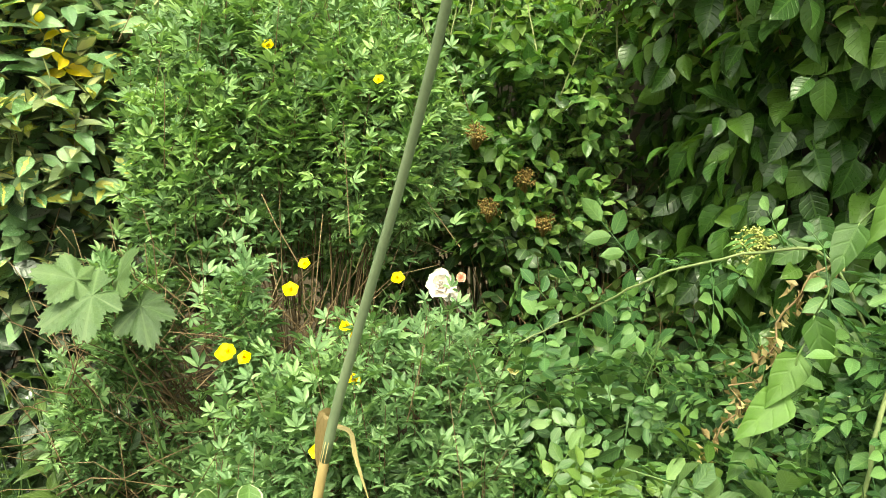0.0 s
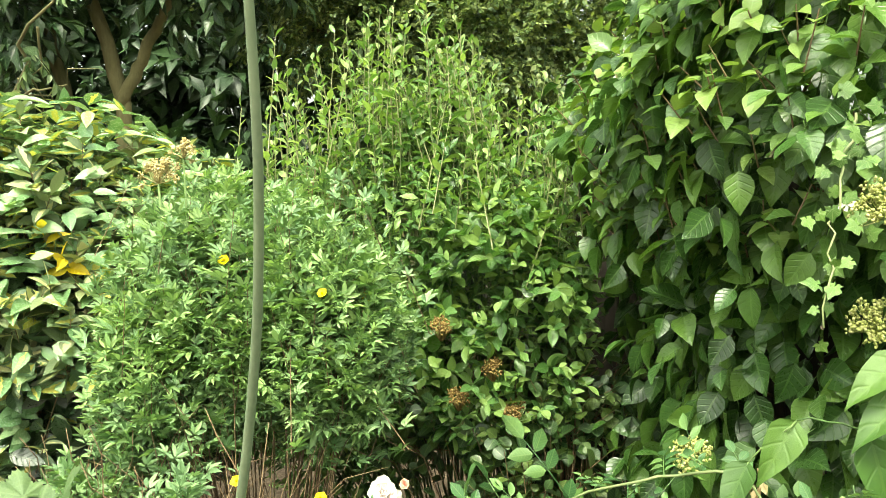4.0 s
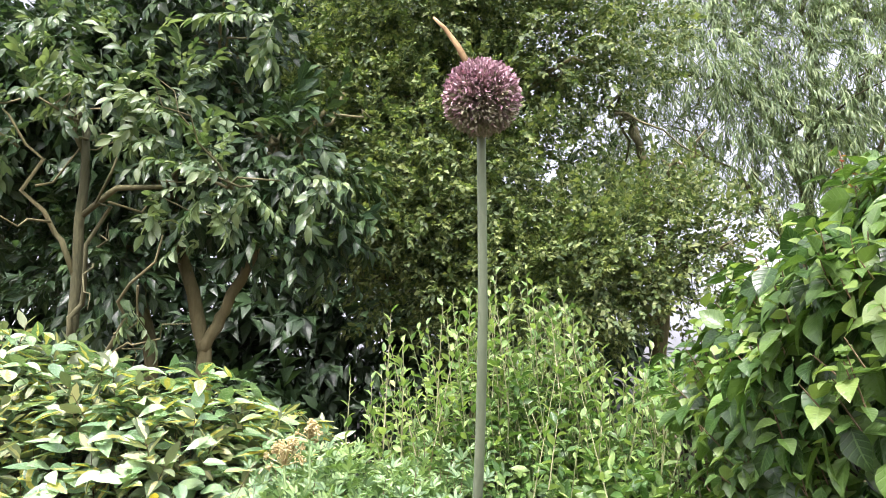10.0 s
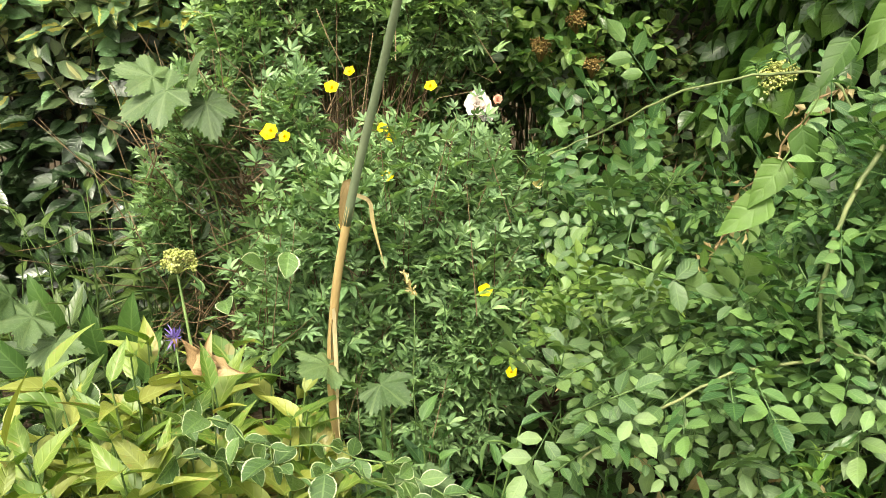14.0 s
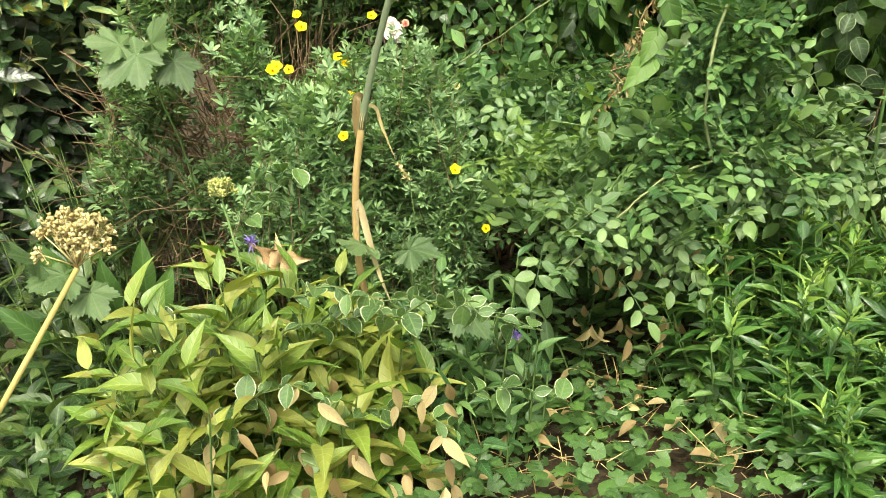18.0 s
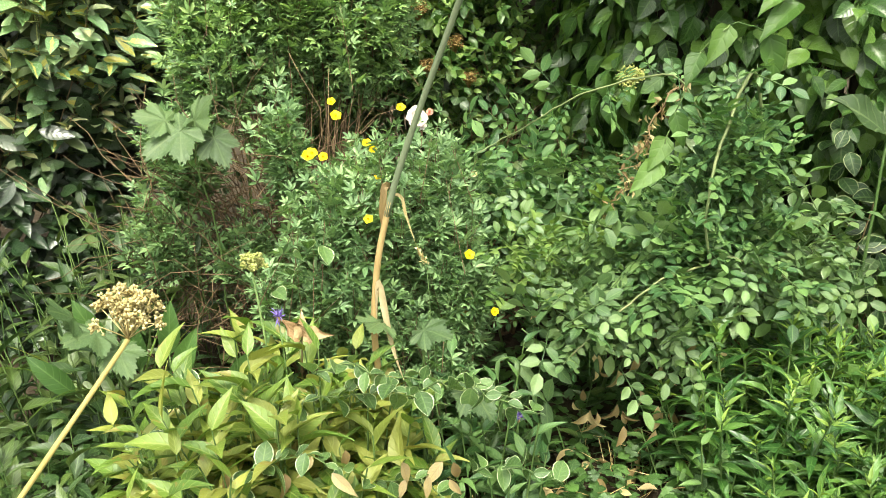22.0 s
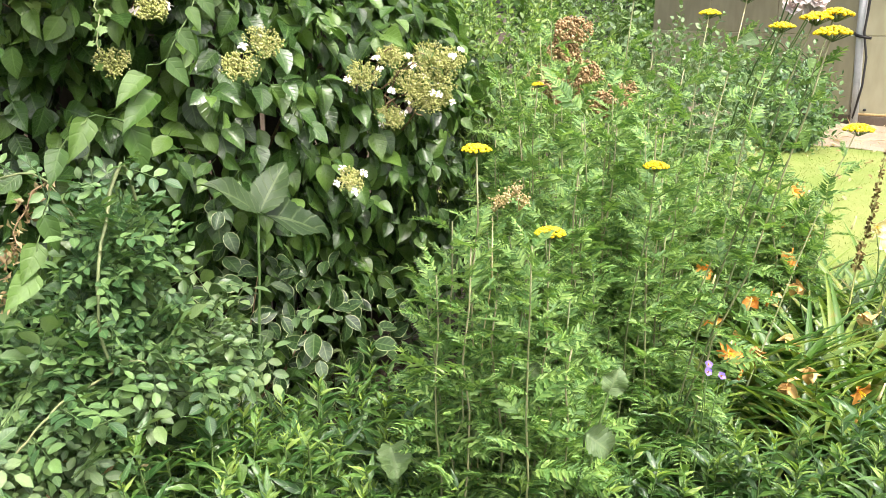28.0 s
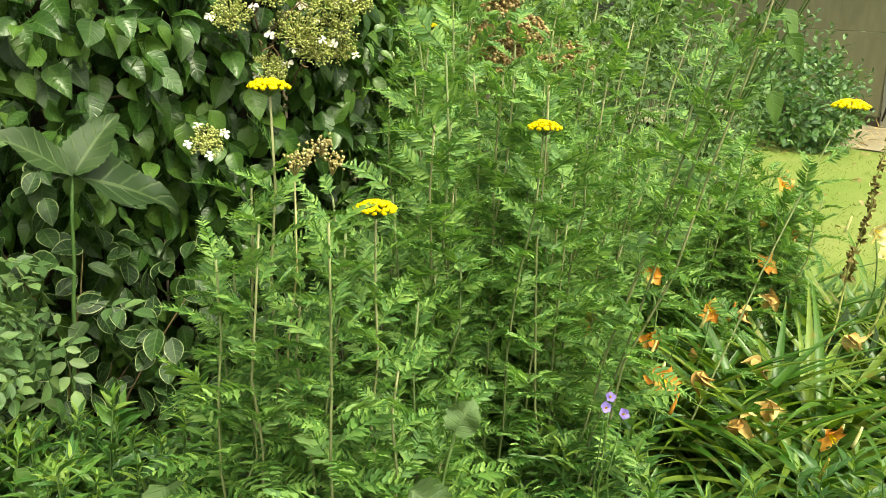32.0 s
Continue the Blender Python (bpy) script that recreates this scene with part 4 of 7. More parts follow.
def flat_umbel(parent, c, r, mat, n=60, name="flowerhead", up=(0, 0, 1), seed=0, dome=0.35, bead=0.0045, label="", petals=0, stalk=0.08, mat2=None):
    """A loose flat head of small beads on fine rays, some with white outer petals."""
    rg = np.random.default_rng(seed)
    u = unit(arr(*up))
    X = unit(np.cross(u, arr(0.3, 0.9, 0.1)))
    Y = np.cross(u, X)
    g = Geo()
    base = arr(*c) - u * stalk
    q = np.sqrt(rg.random(n)) * r
    f = rg.uniform(0, 6.283, n)
    T = arr(*c) + (q * np.cos(f))[:, None] * X + (q * np.sin(f))[:, None] * Y - u * (dome * q ** 2 / r)[:, None] + rg.normal(0, 0.004, (n, 3))
    g.tubes(np.tile(base, (n, 1)) + (T - base) * 0.15, T, 0.0011, 0.0008)
    bead_t = (np.array([(1, 0, 0), (-.5, .87, 0), (-.5, -.87, 0), (0, 0, 1.0), (0, 0, -.8)], float), np.array([(0, 1, 3), (1, 2, 3), (2, 0, 3), (1, 0, 4), (2, 1, 4), (0, 2, 4)]), np.zeros((5, 2)))
    for off in range(4):
        g.scatter(bead_t, T + rg.normal(0, 0.0055, (n, 3)), unit(rg.normal(0, 1, (n, 3))), unit(rg.normal(0, 1, (n, 3))), bead * rg.uniform(0.7, 1.3, n))
    ob = part(name, g, mat, parent, label)
    if petals:
        me = Geo().add(*leaf("obovate", 0.8, 5, 2, 0.15, 0.25, 0.08)).mesh("sepal")
        me.materials.append(mat2 or M_WHITE)
        for i in range(petals):
            a1 = 6.283 * i / petals + rg.normal(0, 0.2)
            o = arr(*c) + (math.cos(a1) * X + math.sin(a1) * Y) * r * 1.08
            turned = unit(u + 0.45 * rg.normal(0, 1, 3))
            for j in range(4):
                a2 = a1 + j * 1.57
                dd = math.cos(a2) * X + math.sin(a2) * Y
                part("sepal", me, mat2 or M_WHITE, ob).matrix_basis = pose44(o, dd, turned, 0.019 * rg.uniform(0.75, 1.2))
    return ob


for i, (c, r, pt) in enumerate([((1.23, 1.40, 1.46), 0.05, 0), ((1.50, 1.62, 1.52), 0.065, 1), ((1.86, 1.52, 1.40), 0.06, 2), ((2.05, 1.46, 1.36), 0.08, 3), ((2.16, 1.46, 1.45), 0.08, 2), ((2.10, 1.44, 1.30), 0.06, 2), ((2.2, 1.44, 1.38), 0.07, 1), ((1.98, 1.5, 1.46), 0.05, 1), ((2.28, 1.46, 1.44), 0.06, 2),
                                ((1.98, 1.50, 1.24), 0.05, 2), ((2.25, 1.5, 1.30), 0.06, 3), ((1.72, 1.45, 1.05), 0.05, 4), ((1.02, 1.72, 1.47), 0.05, 0), ((0.98, 1.60, 1.70), 0.05, 2), ((1.1, 1.62, 1.62), 0.045, 2), ((0.70, 1.95, 1.14), 0.04, 0)]):
    flat_umbel(hyd, c, r, M_SEEDG, 84, up=(-0.4, -0.6, 0.7), seed=i, petals=pt, dome=0.15, stalk=0.05, label="greenish faded lacecap flower head")

# brown twisted flower branches and pale young shoots of the climber
for i in range(9):
    a0 = arr(2.05, 1.62, 1.25) + RNG.normal(0, 0.05, 3)
    part("flower_branch", Geo().tube(bend(a0, a0 + arr(RNG.normal(0, 0.12), -0.14, RNG.uniform(0.0, 0.22)), 0.03, 7, 0.012), 0.004, 0.002, 4), M_RTWIG, hyd, "reddish-brown flower branch")
q, Q = shell([HB[0], HB[1], HB[5]], 420, (-0.6, -0.4, 0.8), 0.0, (0.95, 1.08))
yd = unit(0.5 * Q + UP + 0.25 * RNG.normal(0, 1, Q.shape))
yl = RNG.uniform(0.05, 0.13, len(q))
q = q + yd * yl[:, None] * 0.6
lp, ld, ln, ls = along(q, yd, yl, 6, 76, 0.35, 0.066, up=0.6)
foliage(hyd, M_YOUNG, HT, lp, ld, ln, ls, 90, [leaf("cordate", 0.80, 5, 1, 0.2, 0.25)], name="young_leaf", rest="young_foliage")
part("young_shoot", Geo().tubes(q - yd * yl[:, None], q, 0.003, 0.0015), M_RTWIG, hyd, "reddish young shoots", "stuff")

# ivy trailing on the climber and ivy hedge further along
ivy = thing("variegated_ivy", "pale variegated ivy trail hanging over the climber", "ivy", at=(0.95, 1.55, 1.5))
IT = [lobed([(0, 1.0), (58, 0.8), (-58, 0.8), (118, 0.55), (-118, 0.55)], 0.55, 0.0, 15, 0.15, 0.04)]
path = bend((0.95, 1.62, 1.86), (0.83, 1.45, 1.50), 0.05, 18, 0.004)
g = Geo().tube(path, 0.003, 0.002, 4)
part("stem", g, M_CANE, ivy)
P = np.repeat(path, 2, 0) + RNG.normal(0, 0.025, (36, 3))
foliage(ivy, M_IVY, IT, P, unit(RNG.normal(0, 1, (36, 3)) * arr(1, 0.4, 0.5) + arr(0, 0, -0.5)), unit(arr(-0.3, -0.9, 0.4) + 0.4 * RNG.normal(0, 1, (36, 3))), RNG.uniform(0.017, 0.031, 36), 36)
ivyh = thing("ivy_hedge", "bright green ivy mound spilling over the fence top", "ivy", at=(1.0, 3.9, 0))
IB = [(0.85, 3.75, 1.75, 0.5, 0.4, 0.45), (1.4, 3.9, 2.15, 0.6, 0.45, 0.45), (1.2, 3.7, 1.2, 0.6, 0.35, 0.7), (2.1, 3.6, 2.3, 0.6, 0.5, 0.4)]
P, Q = shell(IB, 3400, (-0.5, -0.8, 0.3), 0.2, (0.8, 1.05))
foliage(ivyh, M_IVYD, IT, P, unit(Q * 0.5 + arr(0, 0, -0.6) + 0.5 * RNG.normal(0, 1, Q.shape)), unit(Q + arr(0, 0, 0.5) + 0.3 * RNG.normal(0, 1, Q.shape)), RNG.uniform(0.03, 0.06, len(P)), 0)
part("stem", Geo().tube(bend((1.0, 3.8, 0), (1.0, 3.75, 1.7), 0, 8, 0.03), 0.03, 0.015, 6), M_STEMB, ivyh)


# ---- shrubs ----
def shrub(name, label, base, balls, n_shoots, length, n_leaf, size, tpls, mat, twig, face=(0, -1, 0.3), lift=0.7, spread=50, hang=0.0, singles=0, depth=(0.62, 1.1), stems=14, back=0.3, extra=None, up=0.6, coarse=None, twig_r=0.0022, category="shrub"):
    ob = thing(name, label, category, at=base)
    P, Q = shell(balls, n_shoots, face, back, depth)
    D = unit(Q * (1 - lift * 0.5) + UP * lift + 0.25 * RNG.normal(0, 1, Q.shape))
    L = length * RNG.uniform(0.6, 1.3, n_shoots)
    if extra is not None:
        P = np.concatenate([P, extra[0]])
        D = np.concatenate([D, unit(extra[1])])
        L = np.concatenate([L, extra[2]])
    lp, ld, ln, ls = along(P, D, L, n_leaf, spread, hang, size, up=up)
    foliage(ob, mat, tpls, lp, ld, ln, ls, singles, coarse)
    tg = Geo()
    tg.tubes(P - D * L[:, None], P, twig_r, twig_r * 0.5)
    root = np.array(base, float)
    inner = P - D * L[:, None]
    pick = RNG.choice(len(inner), min(len(inner), 160), replace=False)
    mid = root + (inner[pick] - root) * 0.45 + RNG.normal(0, 0.03, (len(pick), 3))
    tg.tubes(mid, inner[pick], twig_r * 1.8, twig_r)
    part("twig_mass", tg, twig, ob, kind="stuff")
    for i in range(stems):
        e = mid[i % len(mid)]
        s = root + RNG.normal(0, 0.05, 3) * arr(1, 1, 0)
        part("stem", Geo().tube(bend(s, e, 0.0, 6, 0.012), twig_r * 3.5, twig_r * 1.8, 5), twig, ob)
    return ob, P, D


ET = [leaf("ovate", 0.46, 6, 2, f, d, w) for f, d, w in ((0.15, 0.12, 0.03), (0.25, 0.2, 0.05), (0.1, -0.05, 0.04))]
ELB = [(-1.46, 3.20, 1.38, 0.66, 0.60, 0.78), (-1.16, 3.62, 1.26, 0.44, 0.46, 0.72), (-2.15, 3.2, 1.47, 0.78, 0.70, 0.86), (-1.56, 3.05, 0.60, 0.46, 0.40, 0.72), (-2.3, 3.05, 0.8, 0.7, 0.5, 0.9)]
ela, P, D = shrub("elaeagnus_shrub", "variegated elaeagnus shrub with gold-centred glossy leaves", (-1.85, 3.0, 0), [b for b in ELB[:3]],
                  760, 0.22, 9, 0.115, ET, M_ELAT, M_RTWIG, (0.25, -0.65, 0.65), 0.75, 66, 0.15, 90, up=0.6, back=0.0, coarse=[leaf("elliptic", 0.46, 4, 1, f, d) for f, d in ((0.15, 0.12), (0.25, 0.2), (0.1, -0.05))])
P, Q = shell(ELB, 7000, (0.45, -0.8, 0.25), 0.1, (0.72, 1.06))
k = len(P)
D = unit(0.45 * Q * arr(1, 1, 0.2) + 0.75 * RNG.normal(0, 1, (k, 3)) * arr(1, 1, 0.28) + arr(0, 0, -0.15))
N = unit(0.8 * Q + arr(0, 0, 0.75) + 0.22 * RNG.normal(0, 1, (k, 3)))
S = RNG.uniform(0.085, 0.135, k)
# Lower leaves: plain green, with the shade down there put in their colour.
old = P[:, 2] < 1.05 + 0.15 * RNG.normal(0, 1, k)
ETC = [leaf("ovate", 0.46, 5, 1, f, d) for f, d in ((0.15, 0.12), (0.25, 0.2), (0.1, -0.05))]
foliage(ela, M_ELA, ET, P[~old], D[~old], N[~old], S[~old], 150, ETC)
foliage(ela, M_ELA_SHADED, ET, P[old], D[old], N[old], S[old], 130, ETC, name="old_leaf", rest="old_foliage")
# Inner leaves reuse the colour that has shade painted in.
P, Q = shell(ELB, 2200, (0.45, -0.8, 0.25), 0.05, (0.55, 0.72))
foliage(ela, M_ELA_SHADED, ET, P, unit(0.4 * Q + arr(0, 0, -0.3) + 0.6 * RNG.normal(0, 1, P.shape)), unit(Q + arr(0, 0, 0.4) + 0.3 * RNG.normal(0, 1, P.shape)), RNG.uniform(0.09, 0.13, len(P)), 0, [leaf("ovate", 0.46, 4, 1, 0.15, 0.12)], rest="inner_foliage")
GT = arr(-1.20, 2.68, 1.69)
gp, gd, gn, gs = along(np.array([GT, GT + arr(0.05, 0.02, -0.09)]), unit(np.array([(0.1, -0.4, 0.8), (0.2, -0.6, 0.4)])), arr(0.12, 0.1), 5, 65, 0.1, 0.085)
foliage(ela, M_GOLD, ET, gp, gd, gn, gs, 10, name="golden_leaf")

five = [(0, 0.45, 0, 0, 8, 0.62), (0.02, 0.42, 0, 38, 8, 0.55), (-0.02, 0.42, 0, -38, 8, 0.55), (0.03, 0.36, 0, 85, 5, 0.42), (-0.03, 0.36, 0, -85, 5, 0.42)]
PT = [compound(leaf("elliptic", 0.31, 3, 1, f, d), five, False) for f, d in ((0.25, 0.1), (0.35, 0.2))]
POTB = [(-0.46, 2.38, 1.45, 0.34, 0.28, 0.34), (-0.20, 2.32, 1.38, 0.22, 0.24, 0.28), (-0.64, 2.20, 1.28, 0.18, 0.16, 0.22), (-0.10, 1.76, 0.80, 0.22, 0.20, 0.26), (-0.30, 1.64, 0.72, 0.17, 0.16, 0.28),
        (0.02, 1.66, 0.58, 0.15, 0.15, 0.24), (-0.12, 1.70, 0.42, 0.26, 0.20, 0.24), (-0.52, 1.74, 0.56, 0.08, 0.08, 0.10), (-0.45, 1.84, 1.02, 0.07, 0.08, 0.17), (-0.78, 2.05, 0.98, 0.12, 0.12, 0.16), (-0.86, 1.98, 0.72, 0.10, 0.08, 0.10), (-0.62, 1.98, 0.66, 0.12, 0.06, 0.08)]
q, _ = shell(POTB, 150, (0, -0.8, 0.6), 0.2, (0.95, 1.1))
POTX = q + arr(0, 0, 1) * RNG.uniform(0.04, 0.16, (150, 1))
pot, P, D = shrub("potentilla_bush", "shrubby potentilla with grey-green divided leaves and yellow flowers", (-0.4, 2.2, 0), POTB, 1200, 0.14, 8, 0.074, PT, M_POT, M_RTWIG, (0, -0.9, 0.4), 0.8, 60, 0.0, 240, stems=40, up=0.6, twig_r=0.0016,
                    extra=(POTX, arr(0, 0, 1) + 0.22 * RNG.normal(0, 1, POTX.shape), RNG.uniform(0.16, 0.30, len(POTX))))
# Pale shoots over the upper mounds, their stronger light put into the colour.
P, Q = shell(POTB[:3], 260, (0, -0.95, 0.25), 0.1, (0.96, 1.12))
lp, ld, ln, ls = along(P, unit(0.6 * Q + arr(0, -0.15, 0.7) + 0.3 * RNG.normal(0, 1, P.shape)), RNG.uniform(0.07, 0.14, len(P)), 7, 58, 0.0, 0.074, up=0.6)
foliage(pot, M_POT_LIT, PT, lp, ld, ln, ls, 60, name="young_leaf", rest="young_foliage")
g = Geo()
for i in range(430):
    a0 = arr(RNG.uniform(-0.95, -0.25), RNG.uniform(1.90, 2.25), RNG.uniform(0.20, 0.95))
    b0 = a0 + arr(RNG.normal(0, 0.18), RNG.normal(0, 0.12), RNG.uniform(-0.08, 0.36))
    g.tube(bend(a0, b0, 0.0, 5, 0.015), 0.0022, 0.001, 3)
part("bare_twig_tangle", g, M_RTWIG, pot, "tangle of bare reddish-brown twigs", "stuff")


def five_petal(parent, c, r, mat, facing, seed=0, name="flower", label=""):
    rg = np.random.default_rng(seed)
    u = unit(arr(*facing))
    X = unit(np.cross(u, arr(0.2, 0.3, 0.9)))
    Y = np.cross(u, X)
    g = Geo()
    pet = leaf("obovate", 0.95, 4, 2, 0.12, -0.15)
    a1 = np.arange(5) * 1.2566 + rg.uniform(0, 6)
    dd = np.cos(a1)[:, None] * X + np.sin(a1)[:, None] * Y + 0.25 * u
    g.scatter(pet, np.tile(arr(*c), (5, 1)), dd, np.tile(u, (5, 1)), r * rg.uniform(0.9, 1.05, 5))
    ob = part(name, g, mat, parent, label)
    cg = Geo()
    th = rg.uniform(0, 6.3, 14)
    q = rg.uniform(0, 0.25, 14) * r
    A0 = arr(*c) + np.cos(th)[:, None] * X * q[:, None] + np.sin(th)[:, None] * Y * q[:, None]
    cg.tubes(A0, A0 + u * r * 0.3, r * 0.05, r * 0.07)
    part("stamen_tuft", cg, M_YEL, ob)
    return ob


for i, c in enumerate([(-0.35, 1.43, 1.06), (-0.378, 1.43, 1.072), (-0.39, 1.45, 1.06), (-0.19, 1.735, 1.0), (-0.208, 1.73, 1.022), (0.05, 1.51, 0.72), (-0.30, 1.80, 1.14), (-0.16, 2.28, 1.51), (-0.08, 2.28, 1.475), (-0.24, 1.46, 0.87), (-0.10, 1.74, 1.12), (-0.42, 2.15, 1.60), (0.115, 1.472, 0.551), (-0.19, 1.68, 0.92), (-0.30, 1.62, 1.13), (-0.15, 2.07, 1.515)]):
    five_petal(pot, c, 0.0145 + 0.0015 * (i % 3), M_YEL, (0.1 * (i % 3 - 1), -0.75, 0.6), i, label="bright yellow flower")

five_petal(pot, (0.039, 1.56, 0.52), 0.016, M_ORA, (0, -0.7, 0.6), 91, label="orange faded flower")

VT = [leaf("elliptic", 0.42, 3, 1, f, d) for f, d in ((0.2, 0.1), (0.3, 0.2))]
n = 300
tx_ = RNG.uniform(-0.60, 0.52, n)
tall = np.stack([tx_, 3.05 + RNG.normal(0, 0.15, n), 2.46 - 0.85 * np.abs(tx_ + 0.05) ** 1.3 - RNG.uniform(0, 0.5, n)], 1)
pyr, P, D = shrub("evergreen_shrub", "upright small-leaved evergreen shrub with pale young shoots", (0.1, 3.05, 0),
                  [(-0.02, 3.05, 1.50, 0.46, 0.36, 0.58), (-0.32, 3.1, 1.2, 0.42, 0.35, 0.6), (0.34, 2.98, 1.48, 0.28, 0.28, 0.36)],
                  1000, 0.17, 9, 0.058, VT, M_PYR, M_STEMG, (0, -1, 0.3), 0.6, 75, 0.0, 200, stems=16,
                  up=0.5)
td = unit(arr(0, 0, 1) + 0.16 * RNG.normal(0, 1, (n, 3)))
tl = RNG.uniform(0.3, 0.5, n)
lp, ld, ln, ls = along(tall, td, tl, 13, 62, 0.0, 0.056, up=0.5)
foliage(pyr, M_PYRT, VT, lp, ld, ln, ls, 120, name="young_leaf", rest="young_foliage")
part("young_shoot", Geo().tubes(tall - td * tl[:, None], tall, 0.003, 0.0012), M_CANE, pyr, "pale upright young shoots", "stuff")
P, Q = shell([(0.26, 2.76, 1.32, 0.32, 0.20, 0.44)], 170, (0, -0.9, 0.3), 0.1, (0.85, 1.1))
lp, ld, ln, ls = along(P, unit(Q + arr(0, -0.2, 0.4) + 0.4 * RNG.normal(0, 1, P.shape)), RNG.uniform(0.08, 0.16, len(P)), 7, 66, 0.0, 0.068, up=0.6)
foliage(pyr, M_PYR, [leaf("elliptic", 0.5, 5, 1, 0.18, 0.15), leaf("elliptic", 0.56, 5, 1, 0.25, 0.05)], lp, ld, ln, ls, 80, name="outer_leaf", rest="outer_foliage")
for i, c in enumerate([(0.09, 2.55, 1.36), (0.13, 2.6, 1.13), (0.3, 2.62, 1.08), (0.24, 2.60, 1.22), (-0.109, 2.44, 1.357)]):
    flat_umbel(pyr, c, 0.034, M_RUST, 36, up=(0, -0.5, 0.8), seed=30 + i, label="rust-brown fruiting cluster")

# ---- rose ----
BL = leaf("elliptic", 0.54, 5, 1, 0.18, 0.12, teeth=0.06)
seven = [(0, 0.95, 0, 0, 0, 0.42)] + [q for y, s in ((0.72, 0.38), (0.45, 0.33), (0.22, 0.26)) for q in ((0.02, y, 0, 62, 0, s), (-0.02, y, 0, -62, 0, s))]
RT = [compound(BL, seven), compound(BL, seven[:5])]
ROB = [(0.82, 1.46, 0.86, 0.15, 0.12, 0.30), (0.64, 1.40, 0.66, 0.16, 0.12, 0.22)]
n = 110
back_x = RNG.uniform(0.08, 0.78, n)
back_p = np.stack([back_x, 1.86 + 0.07 * RNG.normal(0, 1, n), 0.90 - 0.10 * back_x - 0.40 * RNG.random(n) ** 1.3], 1)
n = 150
fx, fv = RNG.uniform(0.22, 1.12, n), RNG.random(n)
front_p = np.stack([fx, 1.50 - 0.32 * fv + 0.04 * RNG.normal(0, 1, n), 0.84 - 0.24 * fv + 0.05 * np.sin(fx * 9) - 0.14 * RNG.random(n) ** 2], 1)
front_p = front_p[[noise.noise(Vector(p) * 5.5) > -0.12 for p in front_p]]
bank = back_p
n = len(bank)
bank_d = unit(np.stack([0.6 * RNG.normal(0, 1, n) - 0.1, -0.75 + 0.4 * RNG.normal(0, 1, n), 0.12 + 0.3 * RNG.normal(0, 1, n)], 1))
rose, P, D = shrub("rambling_rose", "rambling rose with arching canes and pinnate blue-green leaves", (0.6, 1.85, 0), ROB, 110, 0.16, 4, 0.135, RT, M_ROSE, M_STEMG, (-0.2, -0.9, 0.4), 0.35, 75, 0.1, 260, stems=10, up=0.85, extra=(bank, bank_d, RNG.uniform(0.14, 0.28, n)))
for pts in ([(0.94, 1.55, 0.0), (0.98, 1.55, 0.6), (0.93, 1.49, 1.10), (0.86, 1.44, 1.22), (0.832, 1.42, 1.209), (0.778, 1.38, 1.144), (0.731, 1.34, 1.056), (0.691, 1.31, 0.997), (0.669, 1.29, 0.924), (0.667, 1.29, 0.808), (0.68, 1.27, 0.72)], [(0.90, 1.66, 0.9), (0.756, 1.70, 1.185), (0.59, 1.70, 1.167), (0.44, 1.75, 1.12), (0.342, 1.82, 1.04), (0.25, 1.85, 0.985), (0.15, 1.87, 0.93)],
            [(0.75, 1.95, 0.1), (0.5, 1.98, 0.6), (0.25, 1.97, 0.80)], [(0.68, 1.27, 0.72), (0.52, 1.24, 0.70), (0.36, 1.22, 0.60), (0.26, 1.20, 0.52)], [(0.70, 1.30, 0.74), (0.85, 1.24, 0.70), (1.0, 1.2, 0.58)]):
    q = np.array(pts, float)
    v = np.linspace(0, 1, 28)
    c0 = np.stack([np.interp(v, np.linspace(0, 1, len(q)), q[:, a]) for a in range(3)], 1)
    c0[1:-1] = (c0[:-2] + 2 * c0[1:-1] + c0[2:]) / 4 + RNG.normal(0, 0.0015, (26, 3))
    part("cane", Geo().tube(c0, 0.0056 if len(pts) > 8 else 0.0034, 0.0040 if len(pts) > 8 else 0.0022, 6), M_CANE, rose, "pale arching cane")
    lp, ld, ln, ls = along(c0[4::2], unit(np.gradient(c0, axis=0)[4::2]), 0.05, 2, 75, 0.1, 0.125, up=0.85)
    foliage(rose, M_ROSE, RT, lp, ld, ln, ls, 20)
n = len(front_p)
fd = unit(np.stack([0.7 * RNG.normal(0, 1, n), -0.7 + 0.4 * RNG.normal(0, 1, n), 0.1 + 0.3 * RNG.normal(0, 1, n)], 1))
lp, ld, ln, ls = along(front_p, fd, RNG.uniform(0.14, 0.26, n), 4, 72, 0.1, 0.155, up=0.85)
foliage(rose, M_ROSEP, RT, lp, ld, ln, ls, 180, name="outer_leaf", rest="outer_foliage")
n = 34
dp = np.stack([RNG.uniform(0.30, 0.75, n), RNG.uniform(1.22, 1.4, n), RNG.uniform(0.2, 0.52, n)], 1)
foliage(rose, M_DRY, [leaf("elliptic", 0.35, 5, 1, 0.5, 0.5, 0.06)], dp, unit(arr(0, -0.1, -1) + 0.35 * RNG.normal(0, 1, (n, 3))), unit(arr(0, -1, 0.2) + 0.5 * RNG.normal(0, 1, (n, 3))), RNG.uniform(0.04, 0.085, n), 34, name="dead_leaf")


n = 26
yp = np.stack([RNG.uniform(0.17, 0.47, n), 1.46 + 0.05 * RNG.normal(0, 1, n), RNG.uniform(0.62, 0.79, n)], 1)
lp, ld, ln, ls = along(yp, unit(arr(0.1, -0.8, 0.3) + 0.4 * RNG.normal(0, 1, (n, 3))), 0.12, 3, 70, 0.1, 0.10, up=0.8)
